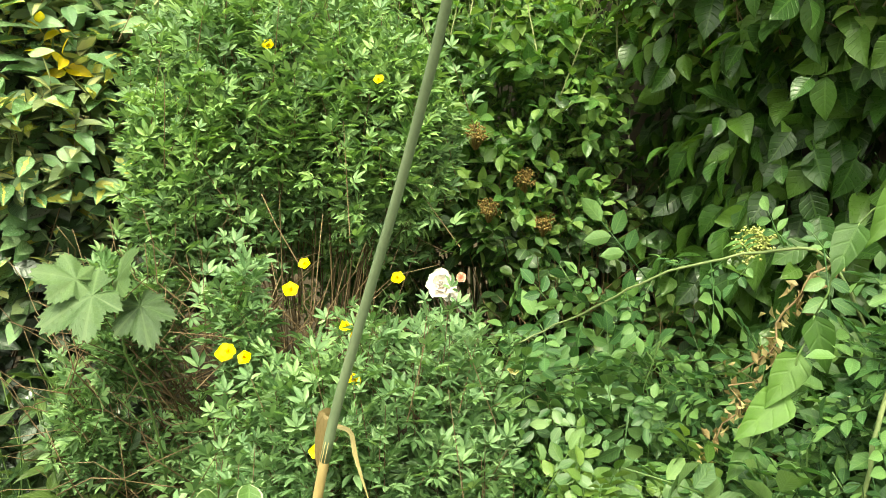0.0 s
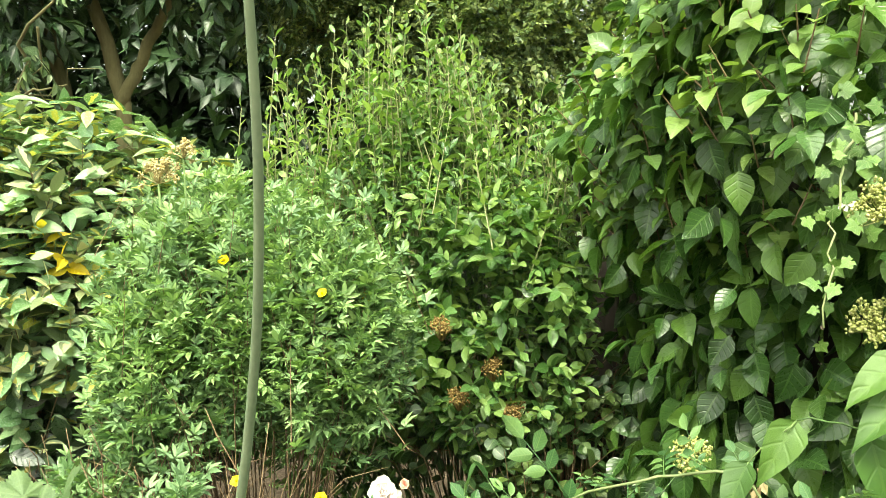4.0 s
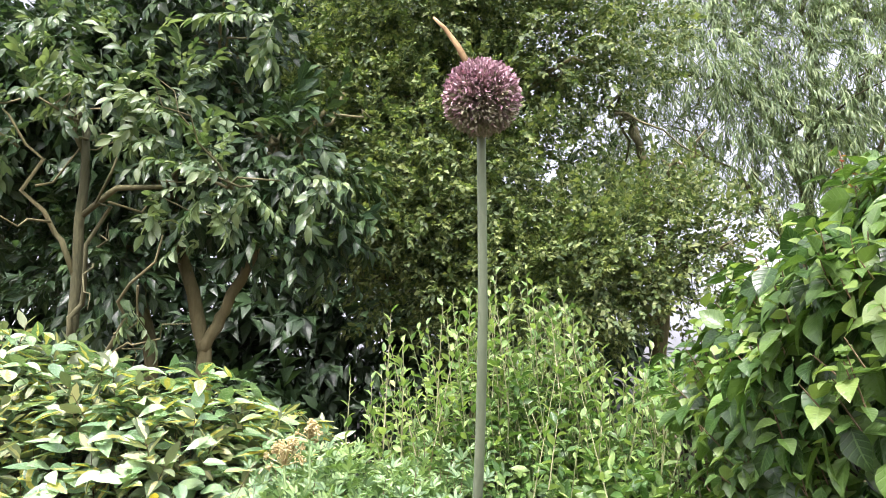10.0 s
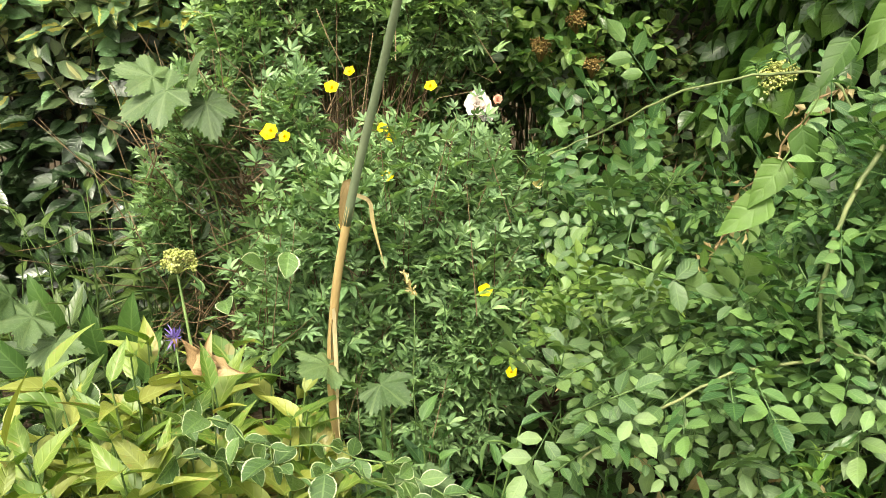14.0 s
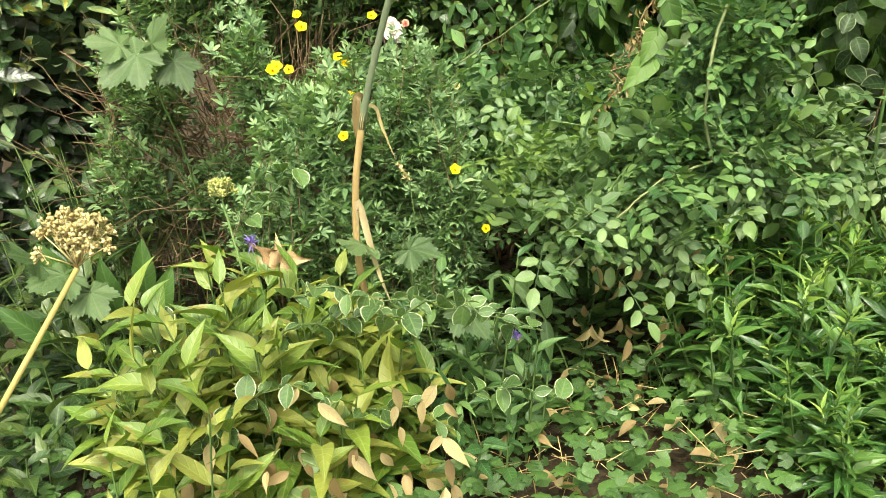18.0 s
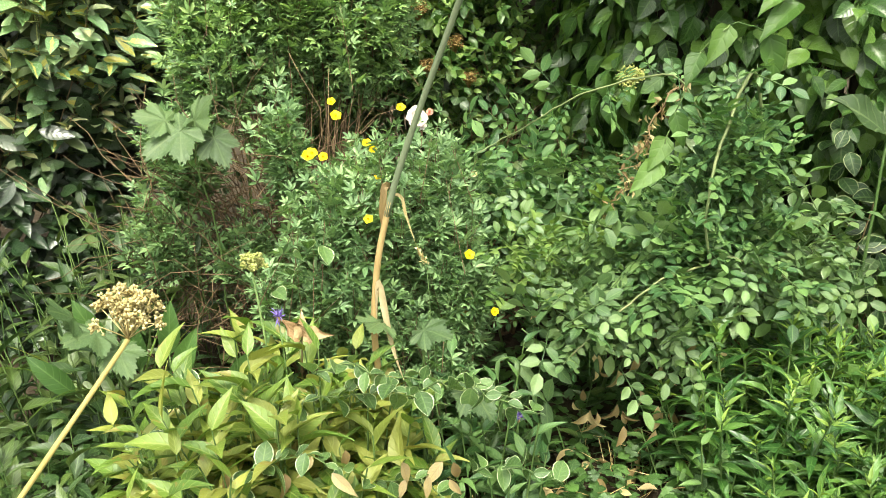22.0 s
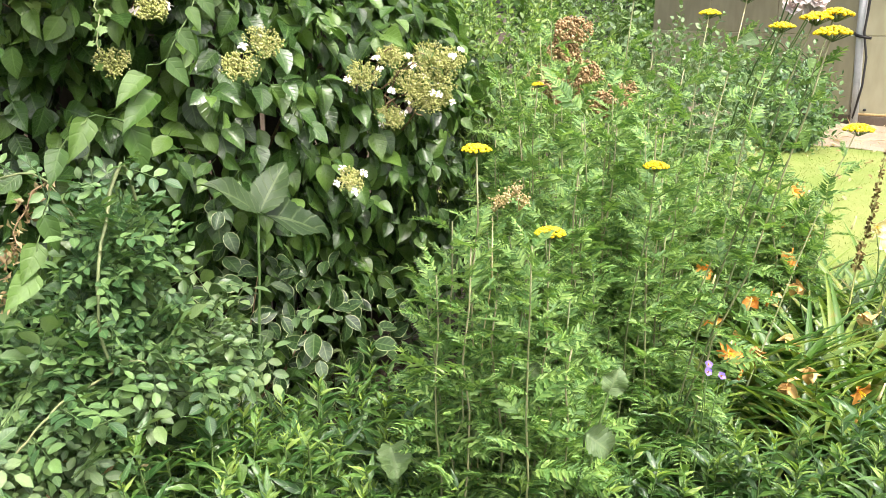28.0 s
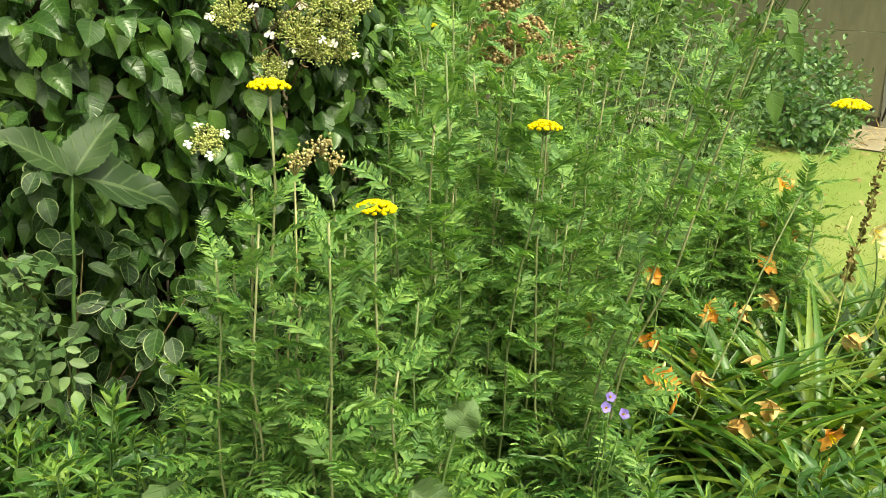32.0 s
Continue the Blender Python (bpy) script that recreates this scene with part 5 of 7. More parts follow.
foliage(rose, M_YOUNG, RT, lp, ld, ln, ls, 60, name="young_leaf")


def rose_bloom(parent, c, r, mat, seed=0, facing=(0, -0.8, 0.5), label=""):
    rg = np.random.default_rng(seed)
    u = unit(arr(*facing))
    pet = leaf("round", 1.0, 8, 3, 0.25, -0.35, 0.09)
    X = unit(np.cross(u, arr(0.2, 0.3, 0.9)))
    Y = np.cross(u, X)
    rings = []
    for ring, (m, tilt, s) in enumerate(((7, 0.25, 1.0), (6, 0.7, 0.85), (5, 1.4, 0.65), (4, 3.0, 0.45))):
        a1 = np.arange(m) * 6.283 / m + rg.uniform(0, 6)
        dd = np.cos(a1)[:, None] * X + np.sin(a1)[:, None] * Y + tilt * u
        rings += [(d1, r * s * rg.uniform(0.9, 1.1)) for d1 in dd]
    core = arr(*c) - u * 0.004
    ob = part("bloom", Geo().tube([core - u * r * 0.25, core, core + u * r * 0.3], r * 0.12, r * 0.2, 8), mat, parent, label)
    me = Geo().add(*pet).mesh("petal")
    me.materials.append(mat)
    for d1, s in rings:
        part("petal", me, mat, ob).matrix_basis = pose44(core, unit(d1), unit(u - 0.5 * unit(d1)), s)
    return ob


rose_bloom(rose, (-0.015, 2.02, 1.03), 0.038, M_BLUSH, 1, label="blush white full rose bloom")
rose_bloom(rose, (0.005, 2.06, 1.00), 0.026, M_WHITE, 2, label="white rose bloom")
rose_bloom(rose, (0.035, 2.04, 1.045), 0.014, M_PINK, 3, label="coral pink rose bud")
rose_bloom(rose, (0.15, 1.9, 0.86), 0.014, M_CREAM, 4, label="small pale fading rose")
part("cane", Geo().tube(bend((0.3, 2.1, 0.1), (-0.03, 2.08, 1.02), 0.1, 9, 0.01), 0.005, 0.003, 5), M_STEMG, rose)

# Rounded dark leaves, with shade painted into their colour.
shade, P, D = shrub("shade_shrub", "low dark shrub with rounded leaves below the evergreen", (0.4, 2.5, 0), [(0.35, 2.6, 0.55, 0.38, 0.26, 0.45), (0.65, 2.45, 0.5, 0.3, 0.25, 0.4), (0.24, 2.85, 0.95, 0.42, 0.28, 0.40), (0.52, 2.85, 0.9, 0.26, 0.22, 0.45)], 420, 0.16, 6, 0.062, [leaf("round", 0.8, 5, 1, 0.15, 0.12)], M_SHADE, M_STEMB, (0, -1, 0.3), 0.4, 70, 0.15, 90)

# ---- bindweed ----
bind = thing("bindweed", "bindweed vine with large pale arrow-shaped leaves", "vine", at=(0.9, 1.5, 0.0))
vine = bend((0.95, 1.56, 0.0), (0.91, 1.48, 1.31), 0.0, 12, 0.012)
part("stem", Geo().tube(vine, 0.003, 0.002, 5), M_STEMG, bind)
BT = [leaf("arrow", 0.56, 10, 2, 0.16, 0.14, 0.03), leaf("arrow", 0.50, 10, 2, 0.24, 0.22, 0.04)]
# base and tip of each leaf
BIND = [(0.91, 1.47, 1.31, 0.94, 1.43, 1.14), (0.79, 1.47, 1.34, 0.70, 1.43, 1.22), (0.71, 1.47, 1.27, 0.64, 1.43, 1.17), (0.97, 1.47, 1.44, 0.83, 1.43, 1.37), (0.99, 1.46, 1.39, 0.83, 1.42, 1.30), (1.04, 1.47, 1.48, 1.10, 1.43, 1.39),
        (1.08, 1.47, 1.56, 1.13, 1.43, 1.47), (1.16, 1.47, 1.66, 1.19, 1.43, 1.57), (1.12, 1.47, 1.62, 1.14, 1.43, 1.54), (0.60, 1.45, 0.97, 0.48, 1.41, 0.89), (0.62, 1.46, 1.04, 0.54, 1.42, 0.94), (0.64, 1.46, 1.11, 0.66, 1.42, 0.99), (0.54, 1.46, 0.86, 0.48, 1.42, 0.81), (0.84, 1.40, 0.85, 0.83, 1.36, 0.77), (0.92, 1.40, 0.81, 0.98, 1.36, 0.73), (0.88, 1.04, 0.46, 0.86, 1.00, 0.39), (0.96, 1.02, 0.50, 0.99, 0.98, 0.43)]
BIND = np.array(BIND)
bp, bd = BIND[:, :3], BIND[:, 3:] - BIND[:, :3]
foliage(bind, M_BIND, BT, bp, unit(bd), unit(arr(-0.25, -0.8, 0.45) + 0.2 * RNG.normal(0, 1, bp.shape)), np.linalg.norm(bd, axis=1) * 0.88, len(bp))
for a0, b0 in ((bp[7], bp[5]), (bp[5], bp[3]), (bp[3], bp[0]), (bp[0], bp[1]), (bp[1], bp[2]), (bp[2], bp[11]), (bp[11], bp[9]), (bp[9], bp[12])):
    part("stem", Geo().tube(bend(a0, b0, 0.01, 6, 0.005), 0.002, 0.0017, 5), M_STEMG, bind)

# a second bindweed, on the leaning yarrow stems
bind2 = thing("bindweed", "yellow-green bindweed twined round the leaning yarrow stems", "climber", at=(2.55, 0.30, 0))
q = np.array([(2.714, 0.269, 1.463), (2.700, 0.240, 1.400), (2.659, 0.247, 1.253), (2.462, 0.353, 1.530)])
d = np.array([(0.007, -0.069, -0.121), (0.04, -0.05, -0.10), (0.01, -0.03, -0.115), (-0.10, 0.04, -0.01)])
foliage(bind2, M_BIND, BT, q, unit(d), unit(arr(-0.7, -0.6, 0.35) + 0.2 * RNG.normal(0, 1, q.shape)), np.linalg.norm(d, axis=1) * 0.85, len(q))
for a0, b0 in (((2.30, 0.40, 0.0), (2.50, 0.30, 0.8)), ((2.50, 0.30, 0.8), q[2]), (q[2], q[1]), (q[1], q[0]), (q[0], q[3])):
    part("stem", Geo().tube(bend(a0, b0, 0.012, 8, 0.008), 0.002, 0.0017, 5), M_STEMG, bind2)

# dry dangling seed tail
tail = thing("withered_flower_tail", "withered brown hanging tail of old florets", "seed head", at=(0.66, 1.75, 0.75))
tp = bend((0.766, 1.70, 1.15), (0.533, 1.70, 0.74), 0.02, 24, 0.010)
part("stalk", Geo().tube(tp, 0.003, 0.002, 4), M_STEMB, tail)
q = np.repeat(tp, 5, 0) + RNG.normal(0, 0.012, (120, 3))
part("floret", Geo().scatter(leaf("elliptic", 0.5, 2, 1, 0.3, 0.2), q, unit(RNG.normal(0, 1, (120, 3)) + arr(0, 0, -1)), unit(RNG.normal(0, 1, (120, 3))), RNG.uniform(0.018, 0.036, 120)), M_DRY, tail, kind="stuff")

# ---- giant allium ----
SX = np.array([-0.210, -0.228, -0.245, -0.255, -0.233, -0.185, -0.122, -0.057, 0.002, 0.047, 0.073, 0.088])
SY = np.array([1.330, 1.340, 1.345, 1.345, 1.340, 1.305, 1.240, 1.151, 1.047, 0.941, 0.848, 0.788])
zz = np.linspace(0, 2.2, 56)
stem_line = np.stack([np.interp(zz, np.arange(12) * 0.2, SX), np.interp(zz, np.arange(12) * 0.2, SY), zz], 1)
for _ in range(3):
    stem_line[1:-1] = (stem_line[:-2] + 2 * stem_line[1:-1] + stem_line[2:]) / 4
allium = thing("giant_allium", "tall giant allium with round fading purple head on grey-green stem", "flower", at=(-0.21, 1.33, 0))
cut = int(56 * 0.93 / 2.2)
part("stalk_base", Geo().tube(stem_line[:cut + 2], 0.0108, 0.0085, 10, 0.02), M_STRAW, allium, "dry straw-coloured lower stalk")
part("stem", Geo().tube(stem_line[cut:], 0.0085, 0.0048, 12, 0.008), M_ALST, allium, "smooth grey-green upper stem")
HC, HR = arr(0.092, 0.765, 2.222), 0.039
NF = 2400
d = unit(RNG.normal(0, 1, (NF, 3)))
low = d[:, 2] < -0.35 + 0.3 * RNG.normal(0, 1, NF)
part("pedicel", Geo().tubes(np.tile(HC, (NF, 1)), HC + d * HR * RNG.uniform(0.8, 0.98, (NF, 1)), 0.0004, 0.0007), M_PURPG, allium, kind="stuff")
bud = leaf("elliptic", 0.5, 3, 1, 0.6, 0.0)
for name, mask, mat in (("floret", ~low, M_PURP), ("green_floret", low, M_PURPG)):
    gg = Geo()
    for rot in range(2):
        m = int(mask.sum())
        gg.scatter(bud, HC + d[mask] * HR * RNG.uniform(0.74, 0.96, (m, 1)), unit(d[mask] + 0.35 * RNG.normal(0, 1, (m, 3))), unit(RNG.normal(0, 1, (m, 3))), HR * RNG.uniform(0.12, 0.2, m))
    part(name, gg, mat, allium, kind="stuff")
sp = HC + np.array([(-0.012, 0, 0.038), (-0.022, 0, 0.060), (-0.034, -0.002, 0.08), (-0.046, -0.003, 0.094)])
part("spathe", Geo().tube(sp, 0.004, 0.0015, 6), M_SEEDB, allium, "dry pointed tan spathe")


def strip(parent, pts, width, name="withered_leaf", mat=None, label="", face=(0, -1, 0.2)):
    """A narrow dry ribbon leaf along the points."""
    pts = np.array(pts, float)
    v = np.linspace(0, 1, len(pts))
    s = np.linspace(0, 1, 14)
    p = np.stack([np.interp(s, v, pts[:, i]) for i in range(3)], 1)
    p[1:-1] = (p[:-2] + 2 * p[1:-1] + p[2:]) / 4
    T = unit(np.gradient(p, axis=0))
    X = unit(np.cross(T, unit(arr(*face))))
    Z = np.cross(X, T)
    w = width * np.minimum(1, np.minimum(s * 6 + 0.4, (1 - s) * 2.5 + 0.05))
    V = np.concatenate([p - X * w[:, None] / 2 + Z * w[:, None] * 0.15, p, p + X * w[:, None] / 2 + Z * w[:, None] * 0.15], 1).reshape(-1, 3)
    F = []
    for i in range(13):
        for j in range(2):
            q = i * 3 + j
            F += [(q, q + 1, q + 4), (q, q + 4, q + 3)]
    UV = np.stack([np.tile([0, 0.5, 1.0], 14), np.repeat(s, 3)], 1)
    return part(name, Geo().add(V, np.array(F), UV), mat or M_DRY, parent, label)


strip(allium, [(-0.19, 1.345, 0.99), (-0.205, 1.33, 1.0), (-0.215, 1.335, 0.92), (-0.212, 1.34, 0.86)], 0.018, label="dry papery leaf sheath")
strip(allium, [(-0.195, 1.34, 0.975), (-0.16, 1.335, 0.965), (-0.155, 1.33, 0.92), (-0.13, 1.32, 0.83)], 0.008, label="thin curled dry leaf tip")
strip(allium, [(-0.247, 1.338, 0.62), (-0.243, 1.330, 0.69), (-0.236, 1.325, 0.735), (-0.226, 1.305, 0.725), (-0.220, 1.285, 0.64), (-0.212, 1.24, 0.57), (-0.197, 1.188, 0.514)], 0.034, face=(-0.85, -0.35, 0.3), mat=M_HUSK, label="straw-coloured drooping dead leaf")

# ---- front clump: lime leafy perennials with variegated periwinkle ----
LT = [leaf("lance", 0.33, 8, 2, f, d, w) for f, d, w in ((0.2, 0.25, 0.02), (0.3, 0.4, 0.03), (0.15, 0.1, 0.02))]


def leafy_stems(name, label, centre, radius, n, height, tpls, mat, size, n_leaf, spread, hang, singles, group="", tips=None, ell=1.0, turn=0.0, lean=0.25, start=0.25):
    """A clump of upright leafy stems, each with its own stalk."""
    ob = thing(name, label, "perennial", group, at=(centre[0], centre[1], 0))
    f, q = RNG.uniform(0, 6.283, n), np.sqrt(RNG.random(n))
    lx, ly = q * np.cos(f) * radius, q * np.sin(f) * radius * ell
    cs, sn = math.cos(radians(turn)), math.sin(radians(turn))
    B = np.stack([centre[0] + lx * cs - ly * sn, centre[1] + lx * sn + ly * cs, np.zeros(n)], 1)
    H = height * RNG.uniform(0.7, 1.15, n) * (1 - 0.35 * q ** 2)
    D = unit(UP + lean * np.stack([(B[:, 0] - centre[0]) / radius, (B[:, 1] - centre[1]) / radius, np.zeros(n)], 1) + 0.10 * RNG.normal(0, 1, (n, 3)))
    T = B + D * H[:, None]
    lp, ld, ln, ls = along(T, D, H, n_leaf, spread, hang, size, start=start, up=0.7)
    foliage(ob, mat, tpls, lp, ld, ln, ls, singles)
    sg = Geo().tubes(B, T, 0.0035, 0.002, 4)
    part("stalk", sg, M_STEMG, ob, kind="stuff")
    if tips:
        lp, ld, ln, ls = along(T + D * 0.012, D, 0.04, 6, 45, 0, tips, up=0.4)
        foliage(ob, M_TIP, tpls, lp, ld, ln, ls, 0, rest="young_tip")
    return ob, T


lime, T = leafy_stems("lime_perennial", "yellowing lime-green perennial clump with pointed leaves", (-0.54, 1.19), 0.32, 84, 0.63, LT, M_LIME, 0.172, 11, 72, 0.12, 240, ell=0.75)
leafy_stems("lime_perennial", "yellow-green pointed-leaf stems at the clump edge", (-0.80, 0.80), 0.14, 9, 0.60, LT, M_LIME, 0.17, 8, 66, 0.05, 60)
leafy_stems("leafy_perennial", "green pointed-leaf stems among periwinkle", (0.00, 1.20), 0.18, 20, 0.52, LT, M_ROSE, 0.10, 9, 72, 0.1, 70)
n = 60
dp = np.stack([RNG.uniform(-0.80, -0.10, n), RNG.uniform(0.80, 1.0, n), RNG.uniform(0.15, 0.48, n)], 1)
foliage(lime, M_DRY, LT, dp, unit(arr(0, -0.2, -1) + 0.4 * RNG.normal(0, 1, (n, 3))), unit(arr(0, -1, 0.2) + 0.4 * RNG.normal(0, 1, (n, 3))), RNG.uniform(0.05, 0.10, n), 40, name="dead_leaf")

peri = thing("variegated_periwinkle", "variegated periwinkle with cream-edged leaves trailing through the clump", "ground cover", at=(-0.2, 1.2, 0))
PE = [leaf("elliptic", 0.62, 6, 2, f, d) for f, d in ((0.15, 0.12), (0.22, 0.2))]
for i, (a0, b0, sag, m) in enumerate((((-0.35, 1.15, 0.52), (0.12, 1.05, 0.45), 0.07, 10), ((-0.5, 1.05, 0.52), (-0.22, 0.98, 0.58), 0.04, 8), ((-0.3, 0.98, 0.36), (-0.12, 0.9, 0.32), 0.02, 6), ((-0.72, 1.25, 0.5), (-0.85, 1.1, 0.45), 0.04, 6), ((-0.5, 1.45, 0.7), (-0.36, 1.48, 0.80), 0.02, 6), ((-0.62, 0.98, 0.40), (-0.38, 0.90, 0.46), 0.05, 8), ((-0.2, 1.02, 0.56), (0.06, 0.98, 0.50), 0.05, 9), ((-0.05, 1.0, 0.34), (0.16, 0.98, 0.28), 0.03, 8), ((-0.82, 1.1, 0.34), (-0.62, 0.95, 0.30), 0.03, 7), ((-0.42, 1.0, 0.66), (-0.25, 0.95, 0.62), 0.03, 7))):
    c0 = bend(a0, b0, sag, m, 0.008)
    part("runner", Geo().tube(c0, 0.002, 0.0015, 4), M_STEMG, peri)
    lp, ld, ln, ls = along(c0, unit(np.gradient(c0, axis=0)), 0.01, 2, 70, 0.0, 0.062, up=0.7)
    foliage(peri, M_PERI, PE, lp, ld, ln, ls, 40)

# ---- dark undergrowth with pale-edged leaves below the climber ----
under = thing("variegated_undershrub", "low shade shrub with dark cream-edged oval leaves", "shrub", at=(1.45, 1.75, 0))
P, Q = shell([(1.40, 1.72, 0.55, 0.30, 0.2, 0.40), (1.75, 1.62, 0.40, 0.32, 0.2, 0.36), (1.1, 1.98, 0.45, 0.3, 0.2, 0.35), (2.02, 1.62, 0.30, 0.30, 0.22, 0.30)], 360, (-0.5, -0.8, 0.2), 0.3, (0.6, 1.05))
foliage(under, M_DOG, [leaf("elliptic", 0.68, 6, 2, 0.12, 0.12), leaf("elliptic", 0.6, 6, 2, 0.2, 0.2)], P, unit(Q * 0.5 + arr(0, 0, -0.35) + 0.55 * RNG.normal(0, 1, Q.shape)), unit(Q + arr(0, -0.2, 0.5) + 0.25 * RNG.normal(0, 1, Q.shape)), RNG.uniform(0.065, 0.105, len(P)), 240)
for i in range(10):
    part("stem", Geo().tube(bend((1.45 + RNG.normal(0, .1), 1.8, 0), P[i * 7], 0.02, 6, 0.01), 0.004, 0.002, 4), M_STEMB, under)

# big hairy leaf rosette on a tall stalk
big = thing("large_hairy_leaf_plant", "tall stalk with three very large hairy grey-green leaves", "plant", at=(1.30, 1.45, 0))
part("stalk", Geo().tube(bend((1.27, 1.48, 0), (1.351, 1.50, 0.979), 0, 10, 0.003), 0.007, 0.0045, 8), M_STEMG, big)
BGT = leaf("ovate", 0.50, 22, 3, 0.20, 0.26, 0.10, teeth=0.045)
for tip, s, face in (((1.168, 1.47, 1.150), 0.25, (0.1, -0.6, 0.75)), ((1.47, 1.50, 1.150), 0.225, (-0.75, -0.6, 0.15)), ((1.68, 1.42, 0.905), 0.33, (-0.1, -0.55, 0.8))):
    ob = part("large_leaf", Geo().add(*BGT), M_BIG, big, "coarse dark green pointed leaf with sunken veins")
    ob.matrix_basis = pose44(arr(1.351, 1.50, 0.979), unit(arr(*tip) - arr(1.351, 1.50, 0.979)), unit(arr(*face)), s)
for c, dd, s in (((1.34, 1.46, 0.60), (-0.7, -0.5, -0.1), 0.09), ((1.36, 1.47, 0.75), (0.6, -0.6, -0.2), 0.08)):
    ob = part("small_leaf", Geo().add(*leaf("elliptic", 0.5, 8, 2, 0.16, 0.3, 0.03, teeth=0.03)), M_BIG, big)
    ob.matrix_basis = pose44(arr(*c), unit(arr(*dd)), unit(arr(-0.2, -0.4, 0.8)), s)

# lobed leaf plant left of the potentilla
MAP = [lobed([(0, 1.0), (58, 0.86), (-58, 0.86), (118, 0.6), (-118, 0.6)], 0.85, 0.06, 81, 0.16, 0.05, 0.5, 1.25, 46), lobed([(0, 1.0), (54, 0.8), (-54, 0.8), (108, 0.56), (-108, 0.56)], 0.75, 0.07, 81, 0.22, 0.06, 0.5, 1.2, 44)]
hog = thing("lobed_leaf_plant", "coarse plant with pale lobed toothed leaves", "plant", at=(-0.85, 1.9, 0))
for c, dd, s in (((-0.74, 1.76, 1.09), (-0.8, -0.4, -0.35), 0.125), ((-0.65, 1.78, 1.06), (0.30, -0.6, -0.6), 0.10), ((-0.70, 1.80, 1.11), (0.35, -0.3, 0.55), 0.105), ((-0.78, 1.78, 1.12), (-0.6, -0.2, 0.25), 0.09), ((-1.00, 1.50, 0.60), (-0.5, -0.7, 0.2), 0.11), ((-0.95, 1.50, 0.54), (0.3, -0.8, -0.3), 0.10), ((-1.06, 1.52, 0.64), (-0.2, -0.5, 0.5), 0.10), ((-0.13, 1.25, 0.62), (0.5, -0.6, 0.1), 0.09), ((-0.03, 1.12, 0.50), (0.3, -0.8, -0.3), 0.10), ((-0.24, 1.28, 0.64), (-0.3, -0.6, 0.2), 0.08)):
    ob = part("lobed_leaf", Geo().add(*MAP[int(c[0] * 100) % 2]), M_LOBE, hog)
    ob.matrix_basis = pose44(arr(*c), unit(arr(*dd)), unit(arr(0, -0.55, 0.8)), s)
part("stalk", Geo().tube(bend((-0.66, 2.06, 0), (-0.71, 1.80, 1.09), 0.03, 8, 0.015), 0.0035, 0.0025, 6), M_STEMG, hog)
part("stalk", Geo().tube(bend((-0.95, 1.7, 0), (-1.00, 1.52, 0.60), 0, 6, 0.01), 0.005, 0.004, 6), M_STEMG, hog)
part("stalk", Geo().tube(bend((-0.15, 1.35, 0), (-0.13, 1.26, 0.60), 0, 6, 0.01), 0.005, 0.004, 6), M_STEMG, hog)


# umbel seed heads on stalks
def umbel(c, base, r, mat, label, up=(0, 0, 1), seed=0):
    ob = thing("umbel_seed_head", label, "seed head", at=base)
    rg = np.random.default_rng(seed)
    mid = (arr(*c) + arr(*base)) / 2 + arr(0.02, 0, 0.02)
    part("stalk", Geo().tube([base, mid, arr(*c) - arr(*up) * r * 0.9], max(0.0022, r * 0.11), max(0.0018, r * 0.07), 8), M_YSTALK if r > 0.06 else M_STEMG, ob, "ribbed stalk")
    u = unit(arr(*up))
    root = arr(*c) - u * r * 0.9
    n = 24
    for i in range(n):
        dd = unit(u + 1.15 * unit(rg.normal(0, 1, 3)) * rg.uniform(0.15, 1.0))
        e = root + dd * r * rg.uniform(0.75, 1.3)
        g = Geo().tube([root, (root + e) / 2 + rg.normal(0, 0.003, 3), e], 0.0016, 0.0012, 3)
        m = 18
        tips = e + unit(dd + 0.9 * rg.normal(0, 1, (m, 3))) * r * rg.uniform(0.12, 0.3, (m, 1))
        g.tubes(np.tile(e, (m, 1)), tips, 0.0008, 0.0006)
        bead_t = (np.array([(1, 0, 0), (-.5, .87, 0), (-.5, -.87, 0), (0, 0, 1.2), (0, 0, -1)], float), np.array([(0, 1, 3), (1, 2, 3), (2, 0, 3), (1, 0, 4), (2, 1, 4), (0, 2, 4)]), np.zeros((5, 2)))
        g.scatter(bead_t, tips, unit(rg.normal(0, 1, (m, 3))), unit(rg.normal(0, 1, (m, 3))), rg.uniform(0.003, 0.0062, m) * (1.0 if r > 0.06 else 0.7))
        part("umbellet", g, mat, ob)
    return ob


umbel((-0.745, 0.724, 0.968), (-1.45, 0.72, 0.0), 0.066, M_SEED, "dry tan umbel seed head on a thick yellow stalk", (0.2, 0, 1), 1)
umbel((-0.557, 1.331, 0.828), (-0.545, 1.36, 0.0), 0.036, M_SEEDG, "greenish-yellow umbel seed head on a thin stalk", (0, 0, 1), 2)
umbel((-0.60, 2.20, 1.85), (-0.60, 2.2, 0.0), 0.05, M_SEED, "pale dry umbel on a tall green stalk", (0, 0, 1), 3)
umbel((-0.53, 2.22, 1.90), (-0.58, 2.2, 0.8), 0.035, M_SEED, "pale dry umbel on a tall green stalk", (0.2, 0, 1), 4)

